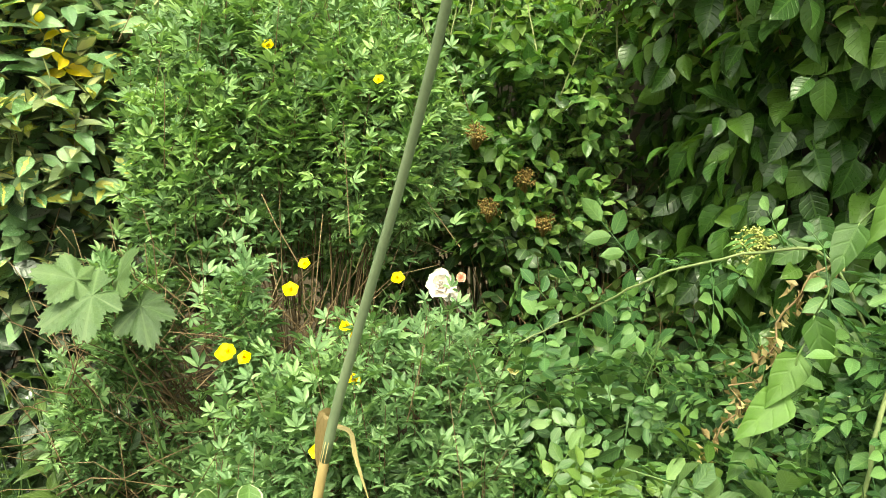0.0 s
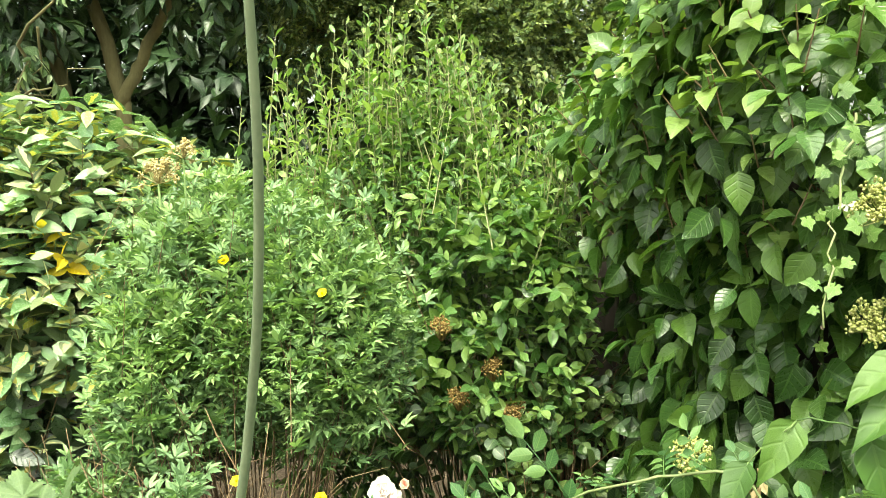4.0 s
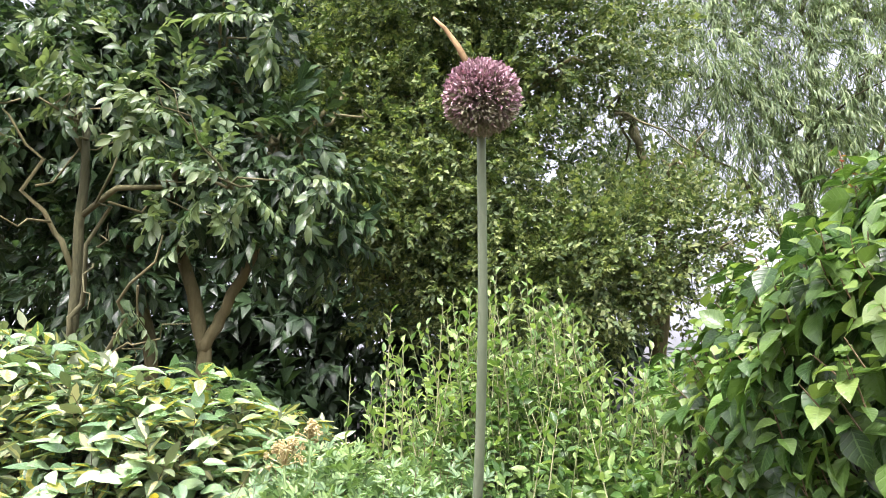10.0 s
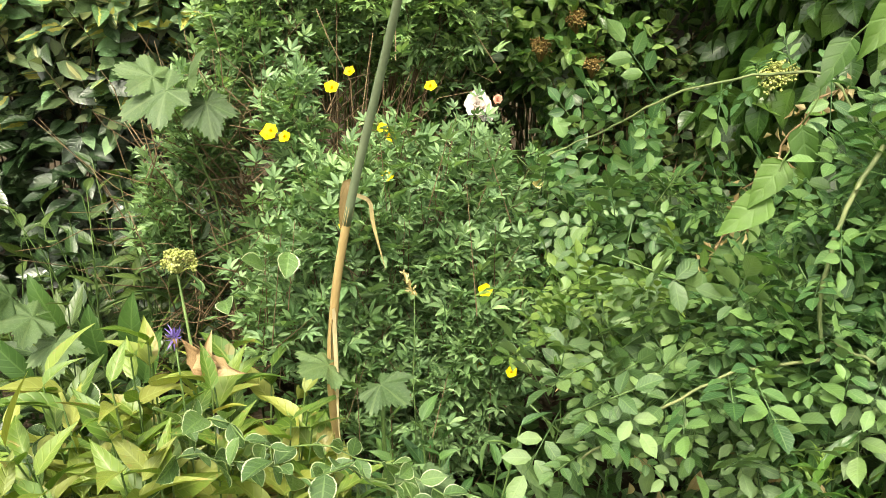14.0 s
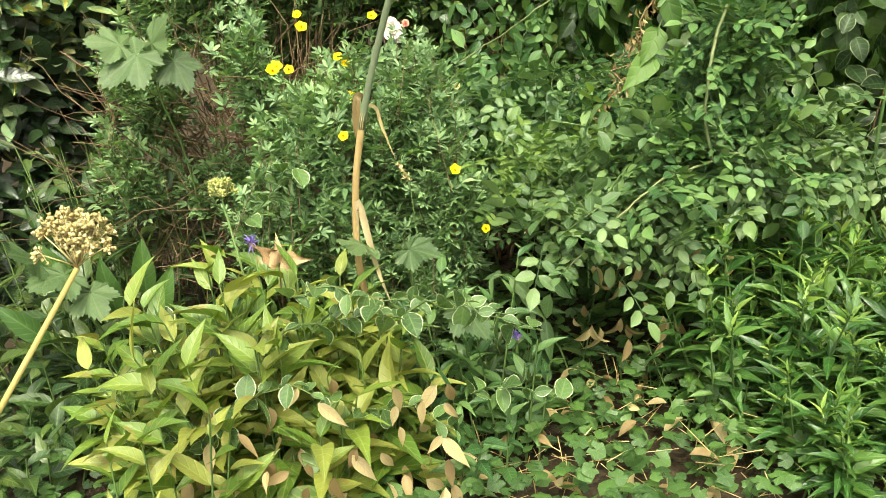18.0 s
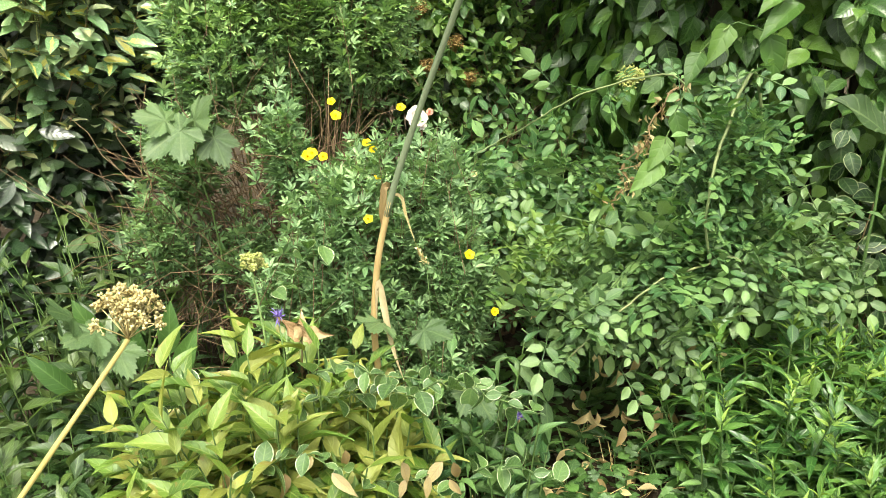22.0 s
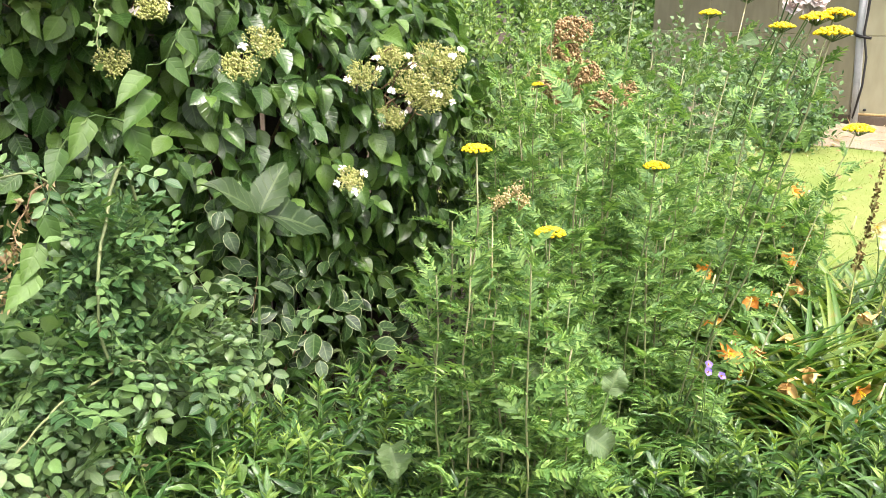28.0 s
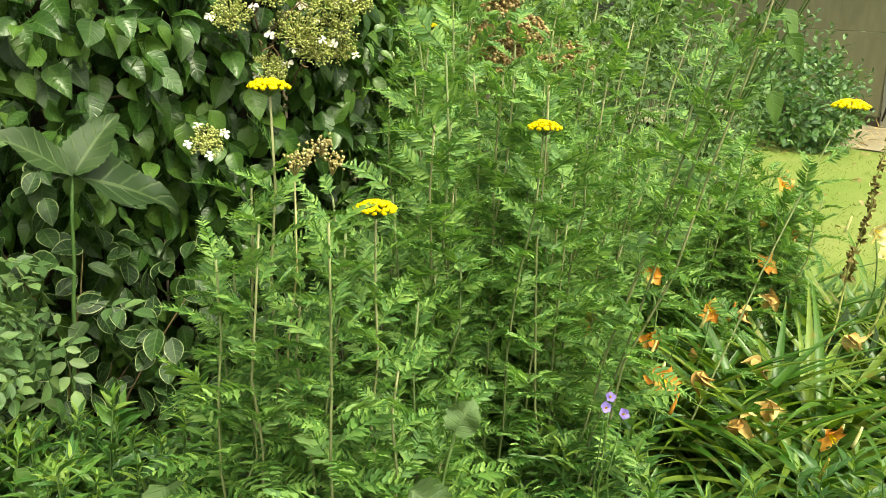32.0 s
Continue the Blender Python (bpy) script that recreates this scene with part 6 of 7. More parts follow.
# cornflower-like violet flowers
for c in ((-0.497, 1.165, 0.735), (0.135, 1.286, 0.304)):
    ob = thing("violet_thistle_flower", "violet spidery knapweed flower", "flower", at=(c[0], c[1] + 0.05, 0))
    part("stalk", Geo().tube(bend((c[0], c[1] + 0.05, 0), (c[0], c[1], c[2] - 0.015), 0, 6, 0.004), 0.002, 0.002, 5), M_STEMG, ob)
    dd = unit(RNG.normal(0, 1, (34, 3)) + arr(0, -0.5, 0.9))
    part("floret", Geo().scatter(leaf("lance", 0.16, 3, 1, 0.2, 0.3), np.tile(arr(*c), (34, 1)), dd, RNG.normal(0, 1, (34, 3)), RNG.uniform(0.018, 0.03, 34)), M_VIO, ob, kind="stuff")
    part("calyx", Geo().tube([arr(*c) - arr(0, 0, 0.018), arr(*c) - arr(0, 0, 0.008), arr(*c)], 0.004, 0.007, 8), M_SEEDB, ob)

# ---- ground cover ----
cover = thing("ground_ivy", "low carpet of scalloped round ground ivy leaves", "ground cover", kind="stuff", at=(0.4, 1.2, 0))
RD = [lobed([(0, 0.9), (70, 0.85), (-70, 0.85), (140, 0.8), (-140, 0.8)], 1.2, 0.05, 13, 0.2, 0.04, 0.8)]
n = 4600
cp = np.stack([RNG.uniform(-1.4, 1.7, n), RNG.uniform(0.7, 2.2, n), 0.03 + 0.14 * RNG.random(n)], 1)
foliage(cover, M_COVER, RD, cp, unit(RNG.normal(0, 1, (n, 3)) * arr(1, 1, 0.2)), unit(UP + arr(0, -0.25, 0) + 0.3 * RNG.normal(0, 1, (n, 3))), RNG.uniform(0.018, 0.034, n), 160)

# ---- feathery yarrow ----
def yarrow_leaf(seed, droop):
    """A fern-like leaf: pairs of narrow toothed leaflets along an arching midrib."""
    rg = np.random.default_rng(seed)
    g = Geo()
    n = 13
    v = np.linspace(0.16, 0.98, n)
    lf = leaf("lance", 0.25, 5, 1, 0.25, 0.2, teeth=0.36)
    for s in (1, -1):
        P = np.stack([0.02 * np.sin(v * 7 + seed), v, -droop * v * v], 1)
        D = unit(np.stack([s * np.full(n, 0.82), np.full(n, 0.55) + 0.12 * rg.normal(0, 1, n), 0.10 + 0.16 * rg.normal(0, 1, n)], 1))
        S = (0.27 * np.sin(math.pi * v ** 0.75) ** 0.7 + 0.05) * rg.uniform(0.8, 1.15, n)
        g.scatter(lf, P, D, np.tile(UP, (n, 1)) + 0.35 * rg.normal(0, 1, (n, 3)), S)
    t = np.linspace(0, 1, 6)
    g.tube(np.stack([0 * t, t, -droop * t * t], 1), 0.014, 0.006, 3)
    return np.concatenate(g.v), np.concatenate(g.f), np.concatenate(g.uv)


YT = [yarrow_leaf(1, 0.12), yarrow_leaf(2, 0.35), yarrow_leaf(3, 0.6), yarrow_leaf(4, -0.1)]


def yarrow(label, stems, singles=120):
    """stems: (base x, y, top x, y, z, flower radius or 0)"""
    ob = thing("yarrow_plant", label, "perennial", "yarrow clump", at=(stems[0][0], stems[0][1], 0))
    P, D, L = [], [], []
    for bx, by, tx, ty, tz, fr in stems:
        a0, b0 = arr(bx, by, 0), arr(tx, ty, tz)
        c0 = bend(a0, b0, 0.02, 8, 0.008)
        part("stem", Geo().tube(c0, 0.0036, 0.0022, 5), M_CANE, ob)
        P.append(b0 - (b0 - a0) * (0.10 if fr else 0.0))
        D.append(unit(b0 - a0))
        L.append(np.linalg.norm(b0 - a0) * 0.82)
        if fr:
            head(ob, b0, fr)
    lp, ld, ln, ls = along(np.array(P), np.array(D), np.array(L), 32, 72, 0.02, 0.150, up=0.6, start=0.0)
    foliage(ob, M_YAR, YT, lp, ld, ln, ls, singles)
    return ob


def head(parent, c, r):
    """A flat yellow plate of tiny florets with a stubbly rim."""
    rg = np.random.default_rng(int(c[0] * 1000))
    n = 150
    q, f = np.sqrt(rg.random(n)) * r, rg.uniform(0, 6.283, n)
    T = np.stack([c[0] + q * np.cos(f), c[1] + q * np.sin(f), c[2] - 0.35 * q * q / r + rg.normal(0, 0.0012, n)], 1)
    bd = (np.array([(1, 0, 0), (.3, .95, 0), (-.8, .6, 0), (-.8, -.6, 0), (.3, -.95, 0), (0, 0, .8), (0, 0, -.8)], float), np.array([(i, (i + 1) % 5, 5) for i in range(5)] + [((i + 1) % 5, i, 6) for i in range(5)]), np.zeros((7, 2)))
    fl = part("flowerhead", Geo().scatter(bd, T, np.tile(arr(0, 1, 0), (n, 1)) + 0.2 * rg.normal(0, 1, (n, 3)), np.tile(UP, (n, 1)), r * 0.13 * rg.uniform(0.8, 1.2, n)), M_YEL, parent, "flat golden yellow flower plate")
    b0 = np.asarray(c, float) - arr(0, 0, r * 0.8)
    part("ray", Geo().tubes(np.tile(b0, (30, 1)), T[:30] - arr(0, 0, 0.004), 0.0012, 0.001), M_STEMG, fl)


rr = np.random.default_rng(5)


def stems_in(cx, cy, rx, ry, h0, h1, n):
    out = []
    for i in range(n):
        f, q = rr.uniform(0, 6.283), math.sqrt(rr.random())
        x, y = cx + rx * q * math.cos(f), cy + ry * q * math.sin(f)
        out.append((cx + (x - cx) * 0.6 + rr.normal(0, 0.05), cy + (y - cy) * 0.6 + rr.normal(0, 0.05), x, y, rr.uniform(h0, h1), 0))
    return out


yarrow("feathery green yarrow with flat golden heads", [(1.32, 0.60, 1.26, 0.56, 1.305, 0.035), (1.45, 0.50, 1.385, 0.425, 1.10, 0.038)] + stems_in(1.42, 0.55, 0.28, 0.24, 0.55, 1.10, 26), 150)
yarrow("feathery green yarrow with flat golden heads", [(1.78, 0.45, 1.755, 0.335, 1.225, 0.034), (1.9, 0.85, 2.02, 0.89, 1.39, 0.02)] + stems_in(1.85, 0.55, 0.36, 0.34, 0.75, 1.40, 36), 130)
yarrow("tall yarrow stems leaning towards the lawn with golden heads", [(1.85, 0.40, 2.07, 0.06, 1.61, 0.042), (1.85, 0.36, 2.10, 0.02, 1.62, 0.042), (1.9, 0.34, 2.02, 0.0, 1.575, 0.046), (2.1, 0.5, 2.52, 0.30, 1.58, 0.04), (2.3, 0.6, 3.0, 0.60, 1.68, 0.045), (2.3, 0.65, 2.94, 0.72, 1.62, 0.04), (2.35, 0.8, 2.63, 0.88, 1.69, 0.05), (2.2, 0.9, 2.46, 1.13, 1.74, 0.045), (2.35, 0.35, 3.12, 0.18, 1.21, 0.055)] + stems_in(2.35, 0.85, 0.40, 0.45, 0.9, 1.55, 34), 60)
yarrow("feathery green yarrow without flowers at the lawn edge", stems_in(3.50, 0.50, 0.24, 0.18, 0.66, 0.94, 15), 40)
yarrow("feathery green yarrow without flowers at the lawn edge", stems_in(3.25, 0.80, 0.36, 0.26, 0.70, 1.02, 24), 60)

dried = thing("dried_flower_sprig", "pale dried flower sprig among the yarrow stems", "seed head", at=(1.30, 0.58, 0))
part("stalk", Geo().tube(bend((1.30, 0.58, 0), (1.29, 0.53, 1.13), 0, 8, 0.006), 0.0024, 0.0016, 5), M_SEED, dried)
for i in range(4):
    flat_umbel(dried, (1.27 + 0.018 * i, 0.50 - 0.012 * i, 1.175 + 0.016 * ((i * 7) % 3)), 0.012, M_SEED, 12, up=(-0.3, -0.5, 0.7), seed=300 + i, bead=0.004, stalk=0.045, label="tan dried floret tuft")

# ---- leafy aster band in front ----
AT = [leaf("lance", 0.22, 4, 1, f, d) for f, d in ((0.2, 0.2), (0.3, 0.35))]
for i, (cx, cy, r, h, m) in enumerate(((0.98, 1.02, 0.22, 0.44, 26), (1.22, 0.72, 0.24, 0.46, 30), (1.48, 0.36, 0.24, 0.46, 30), (1.74, 0.10, 0.24, 0.47, 30), (2.02, -0.10, 0.24, 0.47, 30), (2.28, -0.30, 0.24, 0.46, 28), (1.18, 0.38, 0.2, 0.36, 18), (1.50, 0.02, 0.2, 0.36, 18), (1.80, -0.24, 0.2, 0.36, 18), (0.78, 0.80, 0.16, 0.32, 12), (1.08, 0.98, 0.24, 0.5, 26), (1.35, 0.62, 0.24, 0.52, 26), (0.95, 0.62, 0.2, 0.34, 18), (1.62, 0.55, 0.26, 0.5, 24), (2.0, 0.3, 0.26, 0.5, 24), (1.3, 1.15, 0.22, 0.42, 20), (1.12, 1.28, 0.2, 0.45, 18), (1.5, 0.95, 0.22, 0.45, 18), (1.75, 1.15, 0.25, 0.5, 16), (0.80, 1.16, 0.17, 0.58, 24), (1.00, 1.20, 0.18, 0.54, 22))):
    leafy_stems("aster_clump", "dense unopened aster clump with narrow dark green leaves", (cx, cy), r, m, h, AT, M_ASTER, 0.128, 20, 66, 0.2, 40, "asters in front of the yarrow", tips=0.058, lean=0.2, start=0.2)

# mallow leaves
mal = thing("mallow_plant", "mallow with pale speckled round toothed leaves", "plant", at=(1.45, 0.38, 0))
ML = leaf("round", 0.95, 14, 3, 0.30, 0.30, 0.16, teeth=0.10)
for c, dd, s in (((1.46, 0.28, 0.68), (0.2, -0.3, 0.9), 0.07), ((1.33, 0.27, 0.62), (0.3, -0.7, -0.4), 0.085), ((1.30, 0.62, 0.60), (-0.4, -0.7, -0.2), 0.10), ((1.50, 0.58, 0.66), (0.2, -0.8, -0.2), 0.085), ((1.12, 0.72, 0.52), (-0.4, -0.6, -0.3), 0.095), ((1.02, 0.66, 0.30), (-0.4, -0.7, 0.1), 0.10)):
    ob = part("mallow_leaf", Geo().add(*ML), M_LOBE, mal)
    ob.matrix_basis = pose44(arr(*c), unit(arr(*dd)), unit(arr(-0.5, -0.6, 0.6)), s)
    part("stalk", Geo().tube(bend((1.45, 0.38, 0.05), c, 0.03, 6, 0.008), 0.004, 0.003, 5), M_STEMG, mal)
for i, c in enumerate(((1.77, 0.15, 0.67), (1.82, 0.17, 0.67), (1.79, 0.12, 0.66), (2.62, -0.2, 0.40), (2.35, -0.42, 0.36))):
    ob = thing("cranesbill_flower", "violet-blue cranesbill flower on a thin stalk", "flower", "cranesbill flowers", at=(c[0], c[1] + 0.03, 0))
    part("stalk", Geo().tube(bend((c[0], c[1] + 0.03, 0), c, 0, 6, 0.006), 0.0015, 0.0012, 4), M_STEMG, ob)
    five_petal(ob, c, 0.013, M_VIO, (-0.4, -0.6, 0.6), 50 + i, "petals")

# ---- daylilies ----


def lily_leaf(seed, arch, wide=0.0185):
    t = np.linspace(0, 1, 12)
    y = np.sin(t * arch) / max(arch, 0.1)
    z = (np.cos(t * arch) - 1) / max(arch, 0.1)
    w = wide * np.minimum(1, (1 - t) * 2.5 + 0.03)
    V, UV = [], []
    for i in range(12):
        for u in (-1, 0, 1):
            V.append((u * w[i], y[i], z[i] + abs(u) * w[i] * 0.6))
            UV.append((u * 0.5 + 0.5, t[i]))
    F = []
    for i in range(11):
        for j in range(2):
            q = i * 3 + j
            F += [(q, q + 1, q + 4), (q, q + 4, q + 3)]
    return np.array(V), np.array(F), np.array(UV)


LL = [lily_leaf(1, 1.2), lily_leaf(2, 1.7), lily_leaf(3, 2.2), lily_leaf(4, 0.7)]


def trumpet(parent, c, facing, r, mat, seed, label=""):
    rg = np.random.default_rng(seed)
    u = unit(arr(*facing))
    X = unit(np.cross(u, arr(0.2, 0.3, 0.9)))
    Y = np.cross(u, X)
    a1 = np.arange(6) * 1.047 + rg.uniform(0, 6)
    rad = np.cos(a1)[:, None] * X + np.sin(a1)[:, None] * Y
    g = Geo().scatter(leaf("obovate", 0.66, 7, 2, 0.15, 0.5, 0.10), np.tile(arr(*c) - u * r * 0.5, (6, 1)), u + 0.62 * rad + 0.08 * rg.normal(0, 1, (6, 3)), u * 0.25 - rad + 0.3 * rg.normal(0, 1, (6, 3)), r * rg.uniform(1.0, 1.5, 6))
    ob = part("flower", g, mat, parent, label)
    base = arr(*c) - u * r * 0.5
    part("stamen_tuft", Geo().tubes(np.tile(base, (5, 1)), base + (u + 0.2 * rg.normal(0, 1, (5, 3))) * r * 0.9, 0.0012, 0.001), M_YEL, ob)
    return ob


def daylily(cx, cy, n, length, flowers, buds, label, mat):
    ob = thing("daylily_clump", label, "perennial", "daylily clumps", at=(cx, cy, 0))
    n = int(n * 2.1)
    f = RNG.uniform(0, 6.283, n)
    P = np.stack([cx + 0.09 * RNG.normal(0, 1, n), cy + 0.09 * RNG.normal(0, 1, n), np.full(n, 0.0)], 1)
    D = unit(np.stack([np.cos(f) * 0.55, np.sin(f) * 0.55, np.ones(n)], 1))
    N = unit(np.stack([-np.cos(f), -np.sin(f), np.full(n, 0.6)], 1))
    foliage(ob, M_LILY, LL, P, D, N, length * RNG.uniform(0.6, 1.2, n), 40)
    faded = [(cx + RNG.normal(0, 0.22), cy + RNG.normal(0, 0.22), RNG.uniform(0.34, 0.6)) for _ in range(3 if buds else 0)]
    for c in faded:
        part("scape", Geo().tube(bend((cx, cy, 0), arr(*c) - arr(0, 0, 0.02), 0.03, 7, 0.01), 0.0035, 0.0025, 5), M_STEMG, ob)
        wilt = leaf("elliptic", 0.5, 5, 1, 0.6, 0.6, 0.1)
        d1 = unit(arr(-0.3, -0.3, -0.7) + 0.5 * RNG.normal(0, 1, (5, 3)))
        part("withered_flower", Geo().scatter(wilt, np.tile(arr(*c), (5, 1)), d1, RNG.normal(0, 1, (5, 3)), RNG.uniform(0.045, 0.075, 5)), M_FADE, ob, "wilted orange-brown flower")
    for i, c in enumerate(flowers):
        part("scape", Geo().tube(bend((cx, cy, 0), arr(*c) - arr(0, 0, 0.03), 0.03, 8, 0.01), 0.004, 0.003, 5), M_STEMG, ob)
        trumpet(ob, c, (-0.6 + RNG.normal(0, .5), -0.6 + RNG.normal(0, .5), 0.1 + RNG.normal(0, .4)), 0.050 if mat is M_CREAM else 0.040, mat, int(c[0] * 100) + i, "open trumpet flower")
        for j in range(buds):
            b0 = arr(*c) + RNG.normal(0, 0.035, 3) - arr(0, 0, 0.03)
            part("bud", Geo().tube([b0, b0 + arr(0.005, -0.005, 0.02), b0 + arr(0.01, -0.01, 0.045), b0 + arr(0.012, -0.012, 0.06)], 0.006, 0.003, 6), M_CREAM if mat is M_CREAM else (M_ORA if j % 2 else M_CREAM), ob)
    return ob


OR = "daylily clump with orange trumpet flowers and arching strap leaves"
daylily(3.3, 0.62, 70, 0.75, [(3.79, 0.58, 0.80), (3.43, 0.48, 0.57), (3.58, 0.47, 0.65), (3.55, 0.58, 0.69)], 2, OR, M_ORA)
daylily(2.75, 0.48, 75, 0.75, [(2.88, 0.43, 0.53), (2.52, 0.45, 0.53), (2.38, 0.57, 0.61), (2.75, 0.58, 0.65), (2.26, 0.27, 0.54)], 2, OR, M_ORA)
daylily(2.75, 0.05, 85, 0.74, [(2.60, -0.06, 0.38)], 3, OR, M_ORA)
daylily(3.2, 0.2, 90, 0.78, [], 3, "daylily clump with buds and wilted flowers", M_ORA)
daylily(3.75, 0.12, 75, 0.72, [(3.77, 0.16, 0.66), (3.57, 0.03, 0.58), (3.82, 0.10, 0.62), (3.72, 0.20, 0.70), (3.90, 0.02, 0.55), (3.80, 0.06, 0.70), (3.70, 0.08, 0.60), (3.86, 0.18, 0.60)], 3, "daylily clump with pale yellow flowers beside the lawn", M_CREAM)
daylily(3.3, -0.25, 85, 0.74, [], 2, "daylily clump with buds and wilted flowers", M_ORA)
daylily(3.9, -0.35, 70, 0.7, [(3.8, -0.3, 0.55)], 3, "daylily clump with pale yellow flowers beside the lawn", M_CREAM)
daylily(3.75, 0.72, 60, 0.74, [], 0, "green daylily leaves at the lawn edge", M_CREAM)
daylily(4.05, 0.36, 60, 0.74, [], 0, "green daylily leaves at the lawn edge", M_CREAM)
daylily(4.2, 0.55, 60, 0.65, [], 0, "green daylily leaves at the lawn edge", M_CREAM)

# dark seed spikes
for a0, b0 in (((3.38, 0.25, 0.0), (3.48, 0.14, 1.14)), ((3.30, 0.17, 0.0), (3.62, -0.17, 1.66))):
    ob = thing("foxglove_seed_spike", "tall brown seed spike with small capsules", "seed head", "seed spikes", at=a0)
    c0 = bend(a0, b0, 0, 12, 0.006)
    part("stalk", Geo().tube(c0, 0.005, 0.002, 6), M_SEEDG, ob)
    m = 170
    v = RNG.uniform(0.5, 1.0, m)
    q = np.stack([np.interp(v, np.linspace(0, 1, 12), c0[:, k]) for k in range(3)], 1)
    dd = unit(RNG.normal(0, 1, (m, 3)) + arr(0, 0, 0.4))
    part("capsule", Geo().scatter(leaf("elliptic", 0.6, 2, 1, 0.6, 0.1), q, dd, RNG.normal(0, 1, (m, 3)), 0.042 * (1.3 - v)), M_SPIKE, ob, kind="stuff")
    for q, dd, s in ((c0[3], (-0.4, -0.2, -0.5), 0.13), (c0[4], (0.5, -0.2, 0.3), 0.11)):
        ob2 = part("leaf", Geo().add(*leaf("elliptic", 0.4, 5, 1, 0.2, 0.3)), M_BIG, ob)
        ob2.matrix_basis = pose44(q, unit(arr(*dd)), unit(arr(0, -1, 0.3)), s)

# ---- planting behind the yarrow ----
mixed, P, D = shrub("mixed_green_shrub", "loose green shrub behind the yarrow", (2.9, 1.7, 0), [(2.85, 1.75, 0.85, 0.42, 0.36, 0.75), (3.4, 1.6, 0.8, 0.5, 0.4, 0.7), (3.1, 2.2, 1.2, 0.6, 0.4, 0.6), (3.5, 2.0, 1.30, 0.7, 0.5, 0.5), (3.0, 1.4, 1.0, 0.4, 0.3, 0.45)], 1000, 0.2, 9, 0.05, VT, M_PYRT, M_STEMG, (-0.8, -0.6, 0.3), 0.7, 55, 0.0, 0)
for i, c in enumerate(((2.75, 1.25, 1.48), (2.85, 1.2, 1.38), (2.7, 1.3, 1.36), (2.95, 1.15, 1.25), (2.82, 1.28, 1.30), (2.78, 1.22, 1.56), (2.92, 1.05, 1.30))):
    flat_umbel(mixed, c, 0.075, M_SEEDB, 80, up=(-0.5, -0.4, 0.8), seed=70 + i, bead=0.008, label="brown faded flower cluster")
mix2, P, D = shrub("rose_bush", "rose bush with pale pink blooms in front of the shed", (4.8, 1.5, 0), [(4.8, 1.6, 0.9, 0.6, 0.5, 0.75), (5.6, 2.0, 0.8, 0.7, 0.6, 0.8), (4.2, 1.75, 0.7, 0.5, 0.45, 0.7), (4.9, 2.2, 1.2, 0.8, 0.5, 0.6), (5.8, 2.9, 1.0, 0.9, 0.6, 0.9)], 800, 0.2, 8, 0.06, [BL], M_ROSEP, M_STEMG, (-0.9, -0.4, 0.3), 0.6, 60, 0.1, 0)
for i, c in enumerate(((4.72, 0.95, 1.70), (4.76, 0.90, 1.61), (4.70, 1.0, 1.78), (4.78, 1.02, 1.65), (4.75, 0.88, 1.68))):
    rose_bloom(mix2, c, 0.07, M_BLUSH, 20 + i, (-0.8, -0.4, 0.4), "pale pink full rose bloom")
    part("stem", Geo().tube(bend((4.8, 1.45, 0.5), c, 0.05, 6, 0.02), 0.006, 0.004, 5), M_STEMG, mix2)
low, P, D = shrub("currant_bush", "low leafy bush at the foot of the shed", (10.6, 2.9, 0), [(10.6, 2.9, 0.35, 0.8, 0.7, 0.5), (11.4, 3.2, 0.5, 0.9, 0.7, 0.7), (9.8, 3.6, 0.5, 0.9, 0.7, 0.7), (11.9, 3.6, 0.75, 0.7, 0.7, 0.75), (11.6, 3.1, 0.3, 0.7, 0.5, 0.36)], 640, 0.3, 7, 0.11, [BL], M_ROSE, M_STEMG, (-1, -0.2, 0.3), 0.5, 65, 0.1, 0)

# red young growth on the climber's top
red = thing("red_leaved_vine", "young red and orange vine leaves above the climber", "vine", at=(1.0, 3.1, 1.7))
for a0, b0 in (((0.95, 3.15, 1.9), (0.84, 3.0, 2.40)), ((1.3, 3.1, 2.2), (1.16, 3.0, 2.76)), ((1.1, 3.1, 2.1), (0.96, 3.0, 2.42))):
    c0 = bend(a0, b0, 0, 6, 0.01)
    part("stem", Geo().tube(c0, 0.004, 0.002, 5), M_RTWIG, red)
    lp, ld, ln, ls = along(c0[-1:], unit(c0[-1:] - c0[-2:-1]), 0.12, 7, 75, 0.5, 0.075)
    foliage(red, M_RED, LT, lp, ld, ln, ls, 8)

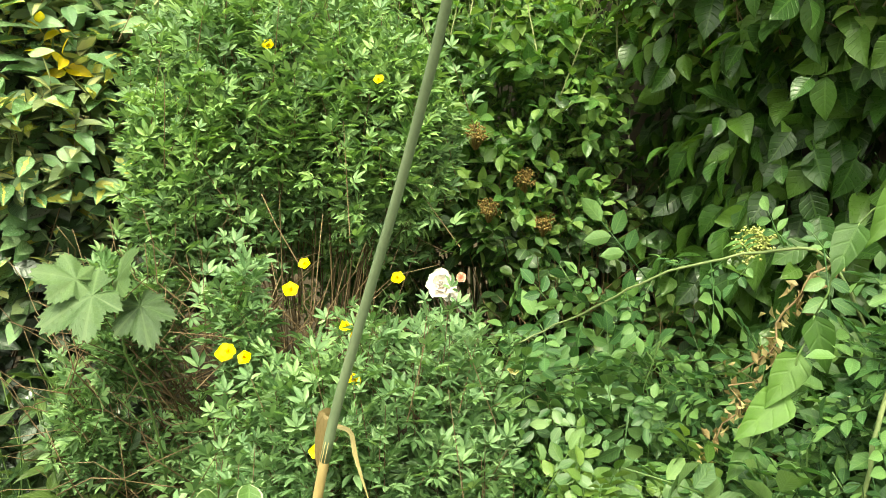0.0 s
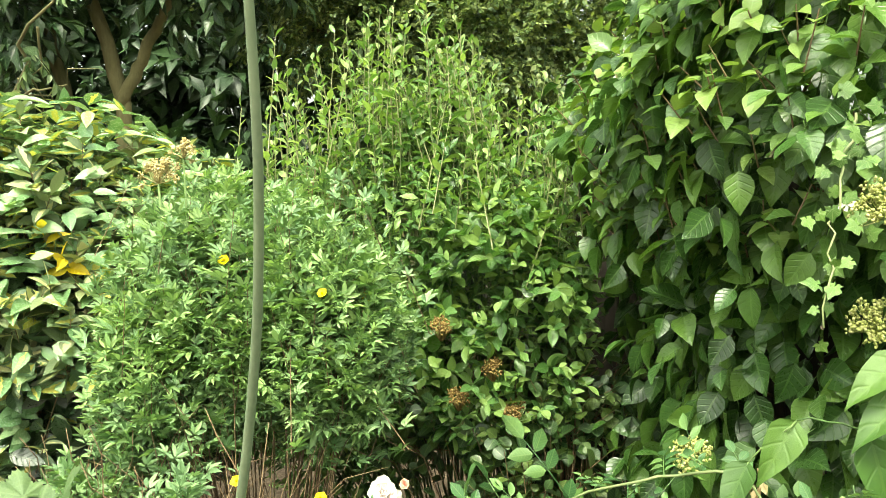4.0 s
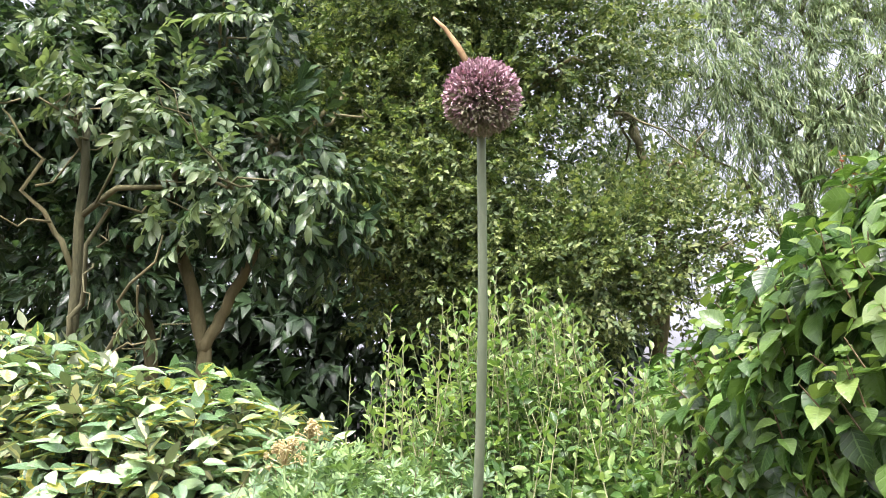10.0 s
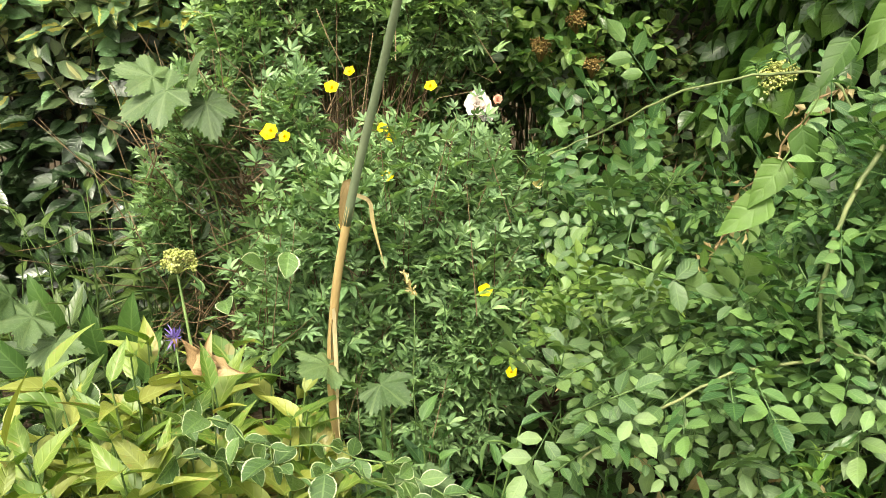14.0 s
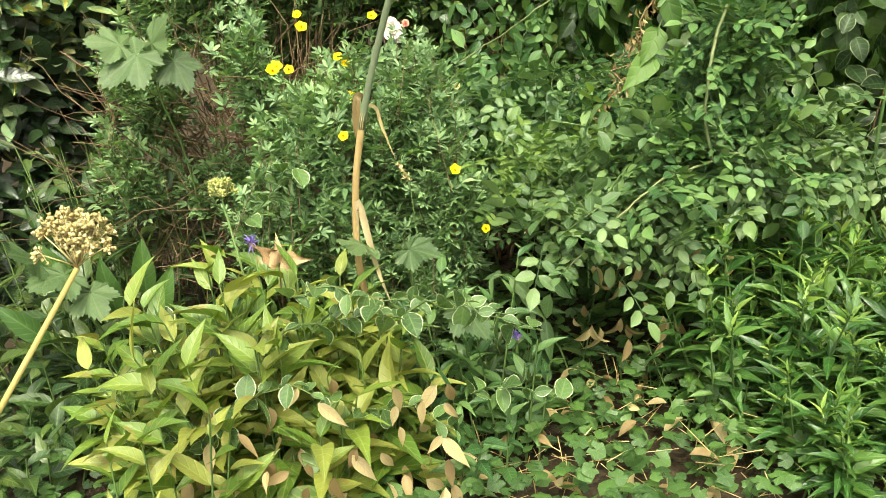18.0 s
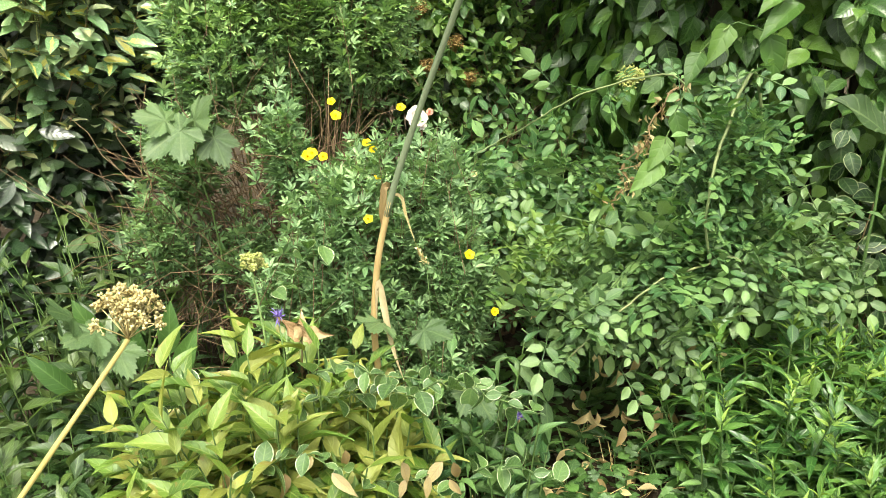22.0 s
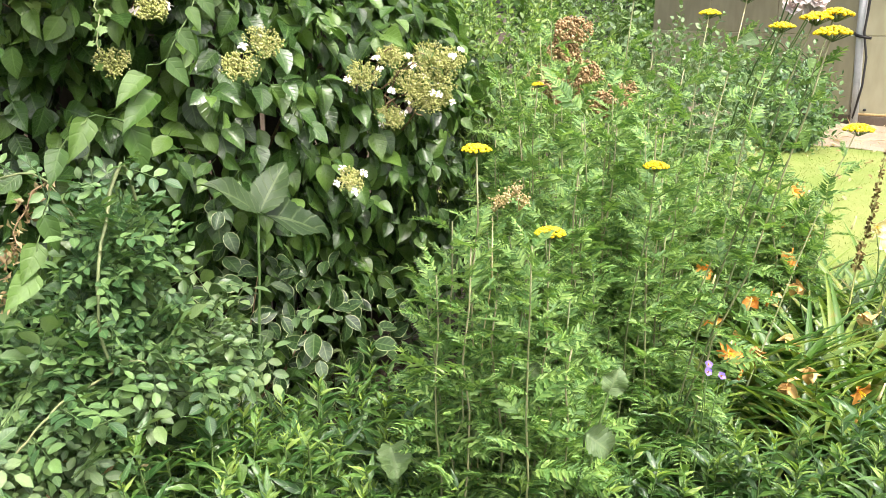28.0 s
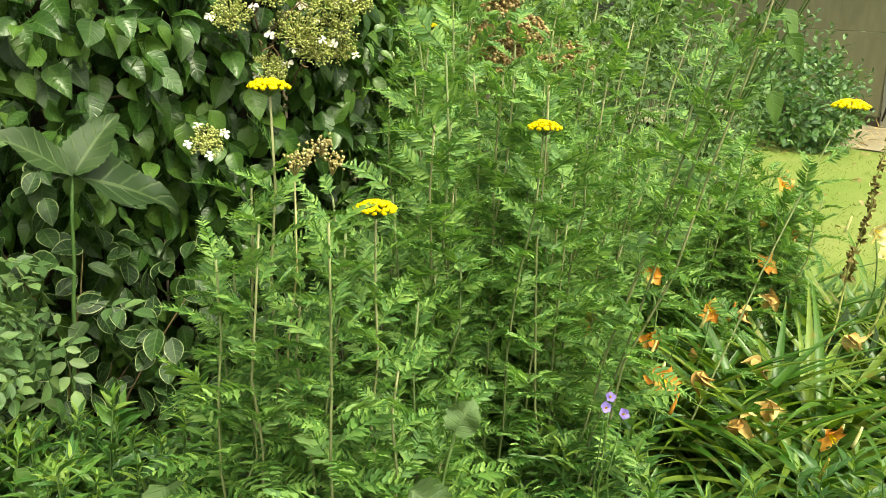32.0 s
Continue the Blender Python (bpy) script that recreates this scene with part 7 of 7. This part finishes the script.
# ---- undergrowth filling the border, shade put into most of its leaf colour ----
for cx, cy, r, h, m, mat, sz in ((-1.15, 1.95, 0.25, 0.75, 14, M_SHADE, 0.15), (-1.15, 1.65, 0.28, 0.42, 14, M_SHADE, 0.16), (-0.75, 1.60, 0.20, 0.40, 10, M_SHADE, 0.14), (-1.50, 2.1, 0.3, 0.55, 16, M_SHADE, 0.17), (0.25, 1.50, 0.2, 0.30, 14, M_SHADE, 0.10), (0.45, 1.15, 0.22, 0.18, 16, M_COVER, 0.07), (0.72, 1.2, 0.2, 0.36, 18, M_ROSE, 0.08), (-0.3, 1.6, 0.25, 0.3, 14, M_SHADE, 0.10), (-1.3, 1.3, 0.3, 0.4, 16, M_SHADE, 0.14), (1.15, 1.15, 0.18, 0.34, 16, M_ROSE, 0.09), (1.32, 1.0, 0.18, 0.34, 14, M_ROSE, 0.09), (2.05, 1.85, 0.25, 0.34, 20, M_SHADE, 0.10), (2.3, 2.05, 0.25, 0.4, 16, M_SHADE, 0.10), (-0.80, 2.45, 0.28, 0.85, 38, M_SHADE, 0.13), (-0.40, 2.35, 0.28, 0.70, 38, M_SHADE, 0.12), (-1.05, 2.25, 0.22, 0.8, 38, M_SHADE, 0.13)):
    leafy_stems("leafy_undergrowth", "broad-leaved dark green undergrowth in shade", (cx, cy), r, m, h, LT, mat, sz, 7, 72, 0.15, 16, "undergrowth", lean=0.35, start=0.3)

# long grass blades beside the potentilla
sedge = thing("grass_tuft", "thin tuft of long arching pale grass blades", "grass", at=(-1.05, 1.95, 0))
n = 7
f = RNG.uniform(0, 6.283, n)
P = np.stack([-1.05 + 0.03 * RNG.normal(0, 1, n), 1.95 + 0.03 * RNG.normal(0, 1, n), np.zeros(n)], 1)
foliage(sedge, M_GRASS, [lily_leaf(5, 0.9, 0.0055), lily_leaf(6, 1.6, 0.0055)], P, unit(np.stack([np.cos(f) * 0.22, np.sin(f) * 0.22, np.ones(n)], 1)), unit(np.stack([-np.cos(f), -np.sin(f), np.full(n, 0.4)], 1)), RNG.uniform(0.5, 1.15, n), 16, name="blade")

# small plants among the border
spike_grass = thing("grass_seed_head", "single grass stalk with a pale narrow seed head", "grass", at=(-0.07, 1.30, 0))
c0 = bend((-0.07, 1.30, 0), (-0.090, 1.42, 0.735), 0, 9, 0.003)
part("stalk", Geo().tube(c0, 0.0014, 0.0010, 5), M_STEMG, spike_grass)
m = 70
v = RNG.random(m)
q = arr(-0.090, 1.42, 0.735) + v[:, None] * arr(-0.022, 0.008, 0.05) + RNG.normal(0, 0.0022, (m, 3))
part("spikelet", Geo().scatter(leaf("elliptic", 0.4, 2, 1, 0.4, 0.1), q, unit(arr(-0.35, 0, 0.9) + 0.4 * RNG.normal(0, 1, (m, 3))), RNG.normal(0, 1, (m, 3)), RNG.uniform(0.008, 0.013, m)), M_SEED, spike_grass, kind="stuff")

knap = thing("knapweed_seed_head", "small brown star-shaped knapweed seed head on a thin stalk", "seed head", at=(0.22, 1.50, 0))
part("stalk", Geo().tube(bend((0.22, 1.50, 0), (0.219, 1.43, 0.54), 0, 7, 0.004), 0.0016, 0.0013, 5), M_STEMG, knap)
dd = unit(RNG.normal(0, 1, (26, 3)) * arr(1, 0.6, 0.6) + arr(0, -0.6, 0.2))
part("bract", Geo().scatter(leaf("lance", 0.3, 3, 1, 0.2, 0.2), np.tile(arr(0.219, 1.425, 0.548), (26, 1)), dd, RNG.normal(0, 1, (26, 3)), RNG.uniform(0.010, 0.018, 26)), M_SEEDB, knap, kind="stuff")

crumple = thing("withered_leaf", "crumpled light brown withered leaf caught on the lime clump", "leaf", at=(-0.45, 1.20, 0.66))
for i in range(3):
    ob = part("lobe", Geo().add(*leaf("cordate", 0.8, 9, 3, 0.5, 0.6, 0.22, teeth=0.08)), M_FADEB, crumple)
    ob.matrix_basis = pose44(arr(-0.455 + 0.012 * i, 1.19, 0.668), unit(arr(0.3 * (i - 1), -0.4, 0.75 - 0.6 * (i == 2))), unit(arr(0.3 * (1 - i), -0.8, 0.4)), 0.062)
part("stalk", Geo().tube([(-0.455, 1.21, 0.54), (-0.45, 1.20, 0.61), (-0.445, 1.19, 0.668)], 0.002, 0.0015, 5), M_STEMB, crumple)

dock = thing("dock_plant", "dock with upright narrow green leaves in the shade", "plant", at=(-0.92, 1.78, 0))
for i, (dx, h, lean_x) in enumerate(((0.04, 0.44, 0.12), (-0.05, 0.48, -0.18), (0.0, 0.36, 0.3), (-0.09, 0.34, -0.4), (0.08, 0.30, 0.5), (-0.02, 0.40, 0.02))):
    base = arr(-0.92 + dx, 1.76, 0.0)
    top = base + arr(lean_x * 0.3, -0.10, h)
    part("stalk", Geo().tube(bend(base, top, 0.02, 6, 0.004), 0.003, 0.0022, 5), M_STEMG, dock)
    ob = part("leaf", Geo().add(*leaf("elliptic", 0.34, 10, 2, 0.18, 0.28, 0.04)), M_COVER, dock)
    ob.matrix_basis = pose44(top, unit(arr(lean_x, -0.35, 0.75)), unit(arr(0.1, -0.85, 0.5)), 0.19)

pale = thing("willowherb_stem", "arching stem with drooping pale grey-green narrow leaves", "plant", at=(0.30, 1.40, 0))
c0 = bend((0.34, 1.42, 0.0), (0.08, 1.27, 0.50), 0.10, 10, 0.004)
part("stem", Geo().tube(c0, 0.003, 0.002, 5), M_STEMG, pale)
lp, ld, ln, ls = along(c0[4:], unit(np.gradient(c0, axis=0)[4:]), 0.03, 2, 80, 0.9, 0.105, up=0.4)
foliage(pale, M_ROSEP, [leaf("lance", 0.28, 8, 2, 0.2, 0.3, 0.02)], lp, ld, ln, ls, len(lp))

# dry straw and twigs lying at the clump's foot
litter = thing("dry_litter", "scattered dry straw, twigs and dead leaves on the soil", "litter", kind="stuff", at=(0.3, 1.0, 0))
n = 420
a0 = np.stack([RNG.uniform(-0.1, 1.3, n), RNG.uniform(0.75, 1.45, n), 0.02 + 0.12 * RNG.random(n) ** 2], 1)
part("straw", Geo().tubes(a0, a0 + RNG.normal(0, 0.06, (n, 3)) * arr(1, 1, 0.25), 0.0016, 0.0008), M_STRAW, litter, kind="stuff")
n = 90
q = np.stack([RNG.uniform(-0.1, 1.2, n), RNG.uniform(0.8, 1.45, n), 0.05 + 0.08 * RNG.random(n)], 1)
foliage(litter, M_DRY, [leaf("elliptic", 0.4, 5, 1, 0.4, 0.4, 0.05)], q, unit(RNG.normal(0, 1, (n, 3)) * arr(1, 1, 0.3)), unit(UP + 0.5 * RNG.normal(0, 1, (n, 3))), RNG.uniform(0.04, 0.09, n), 60, name="dead_leaf")
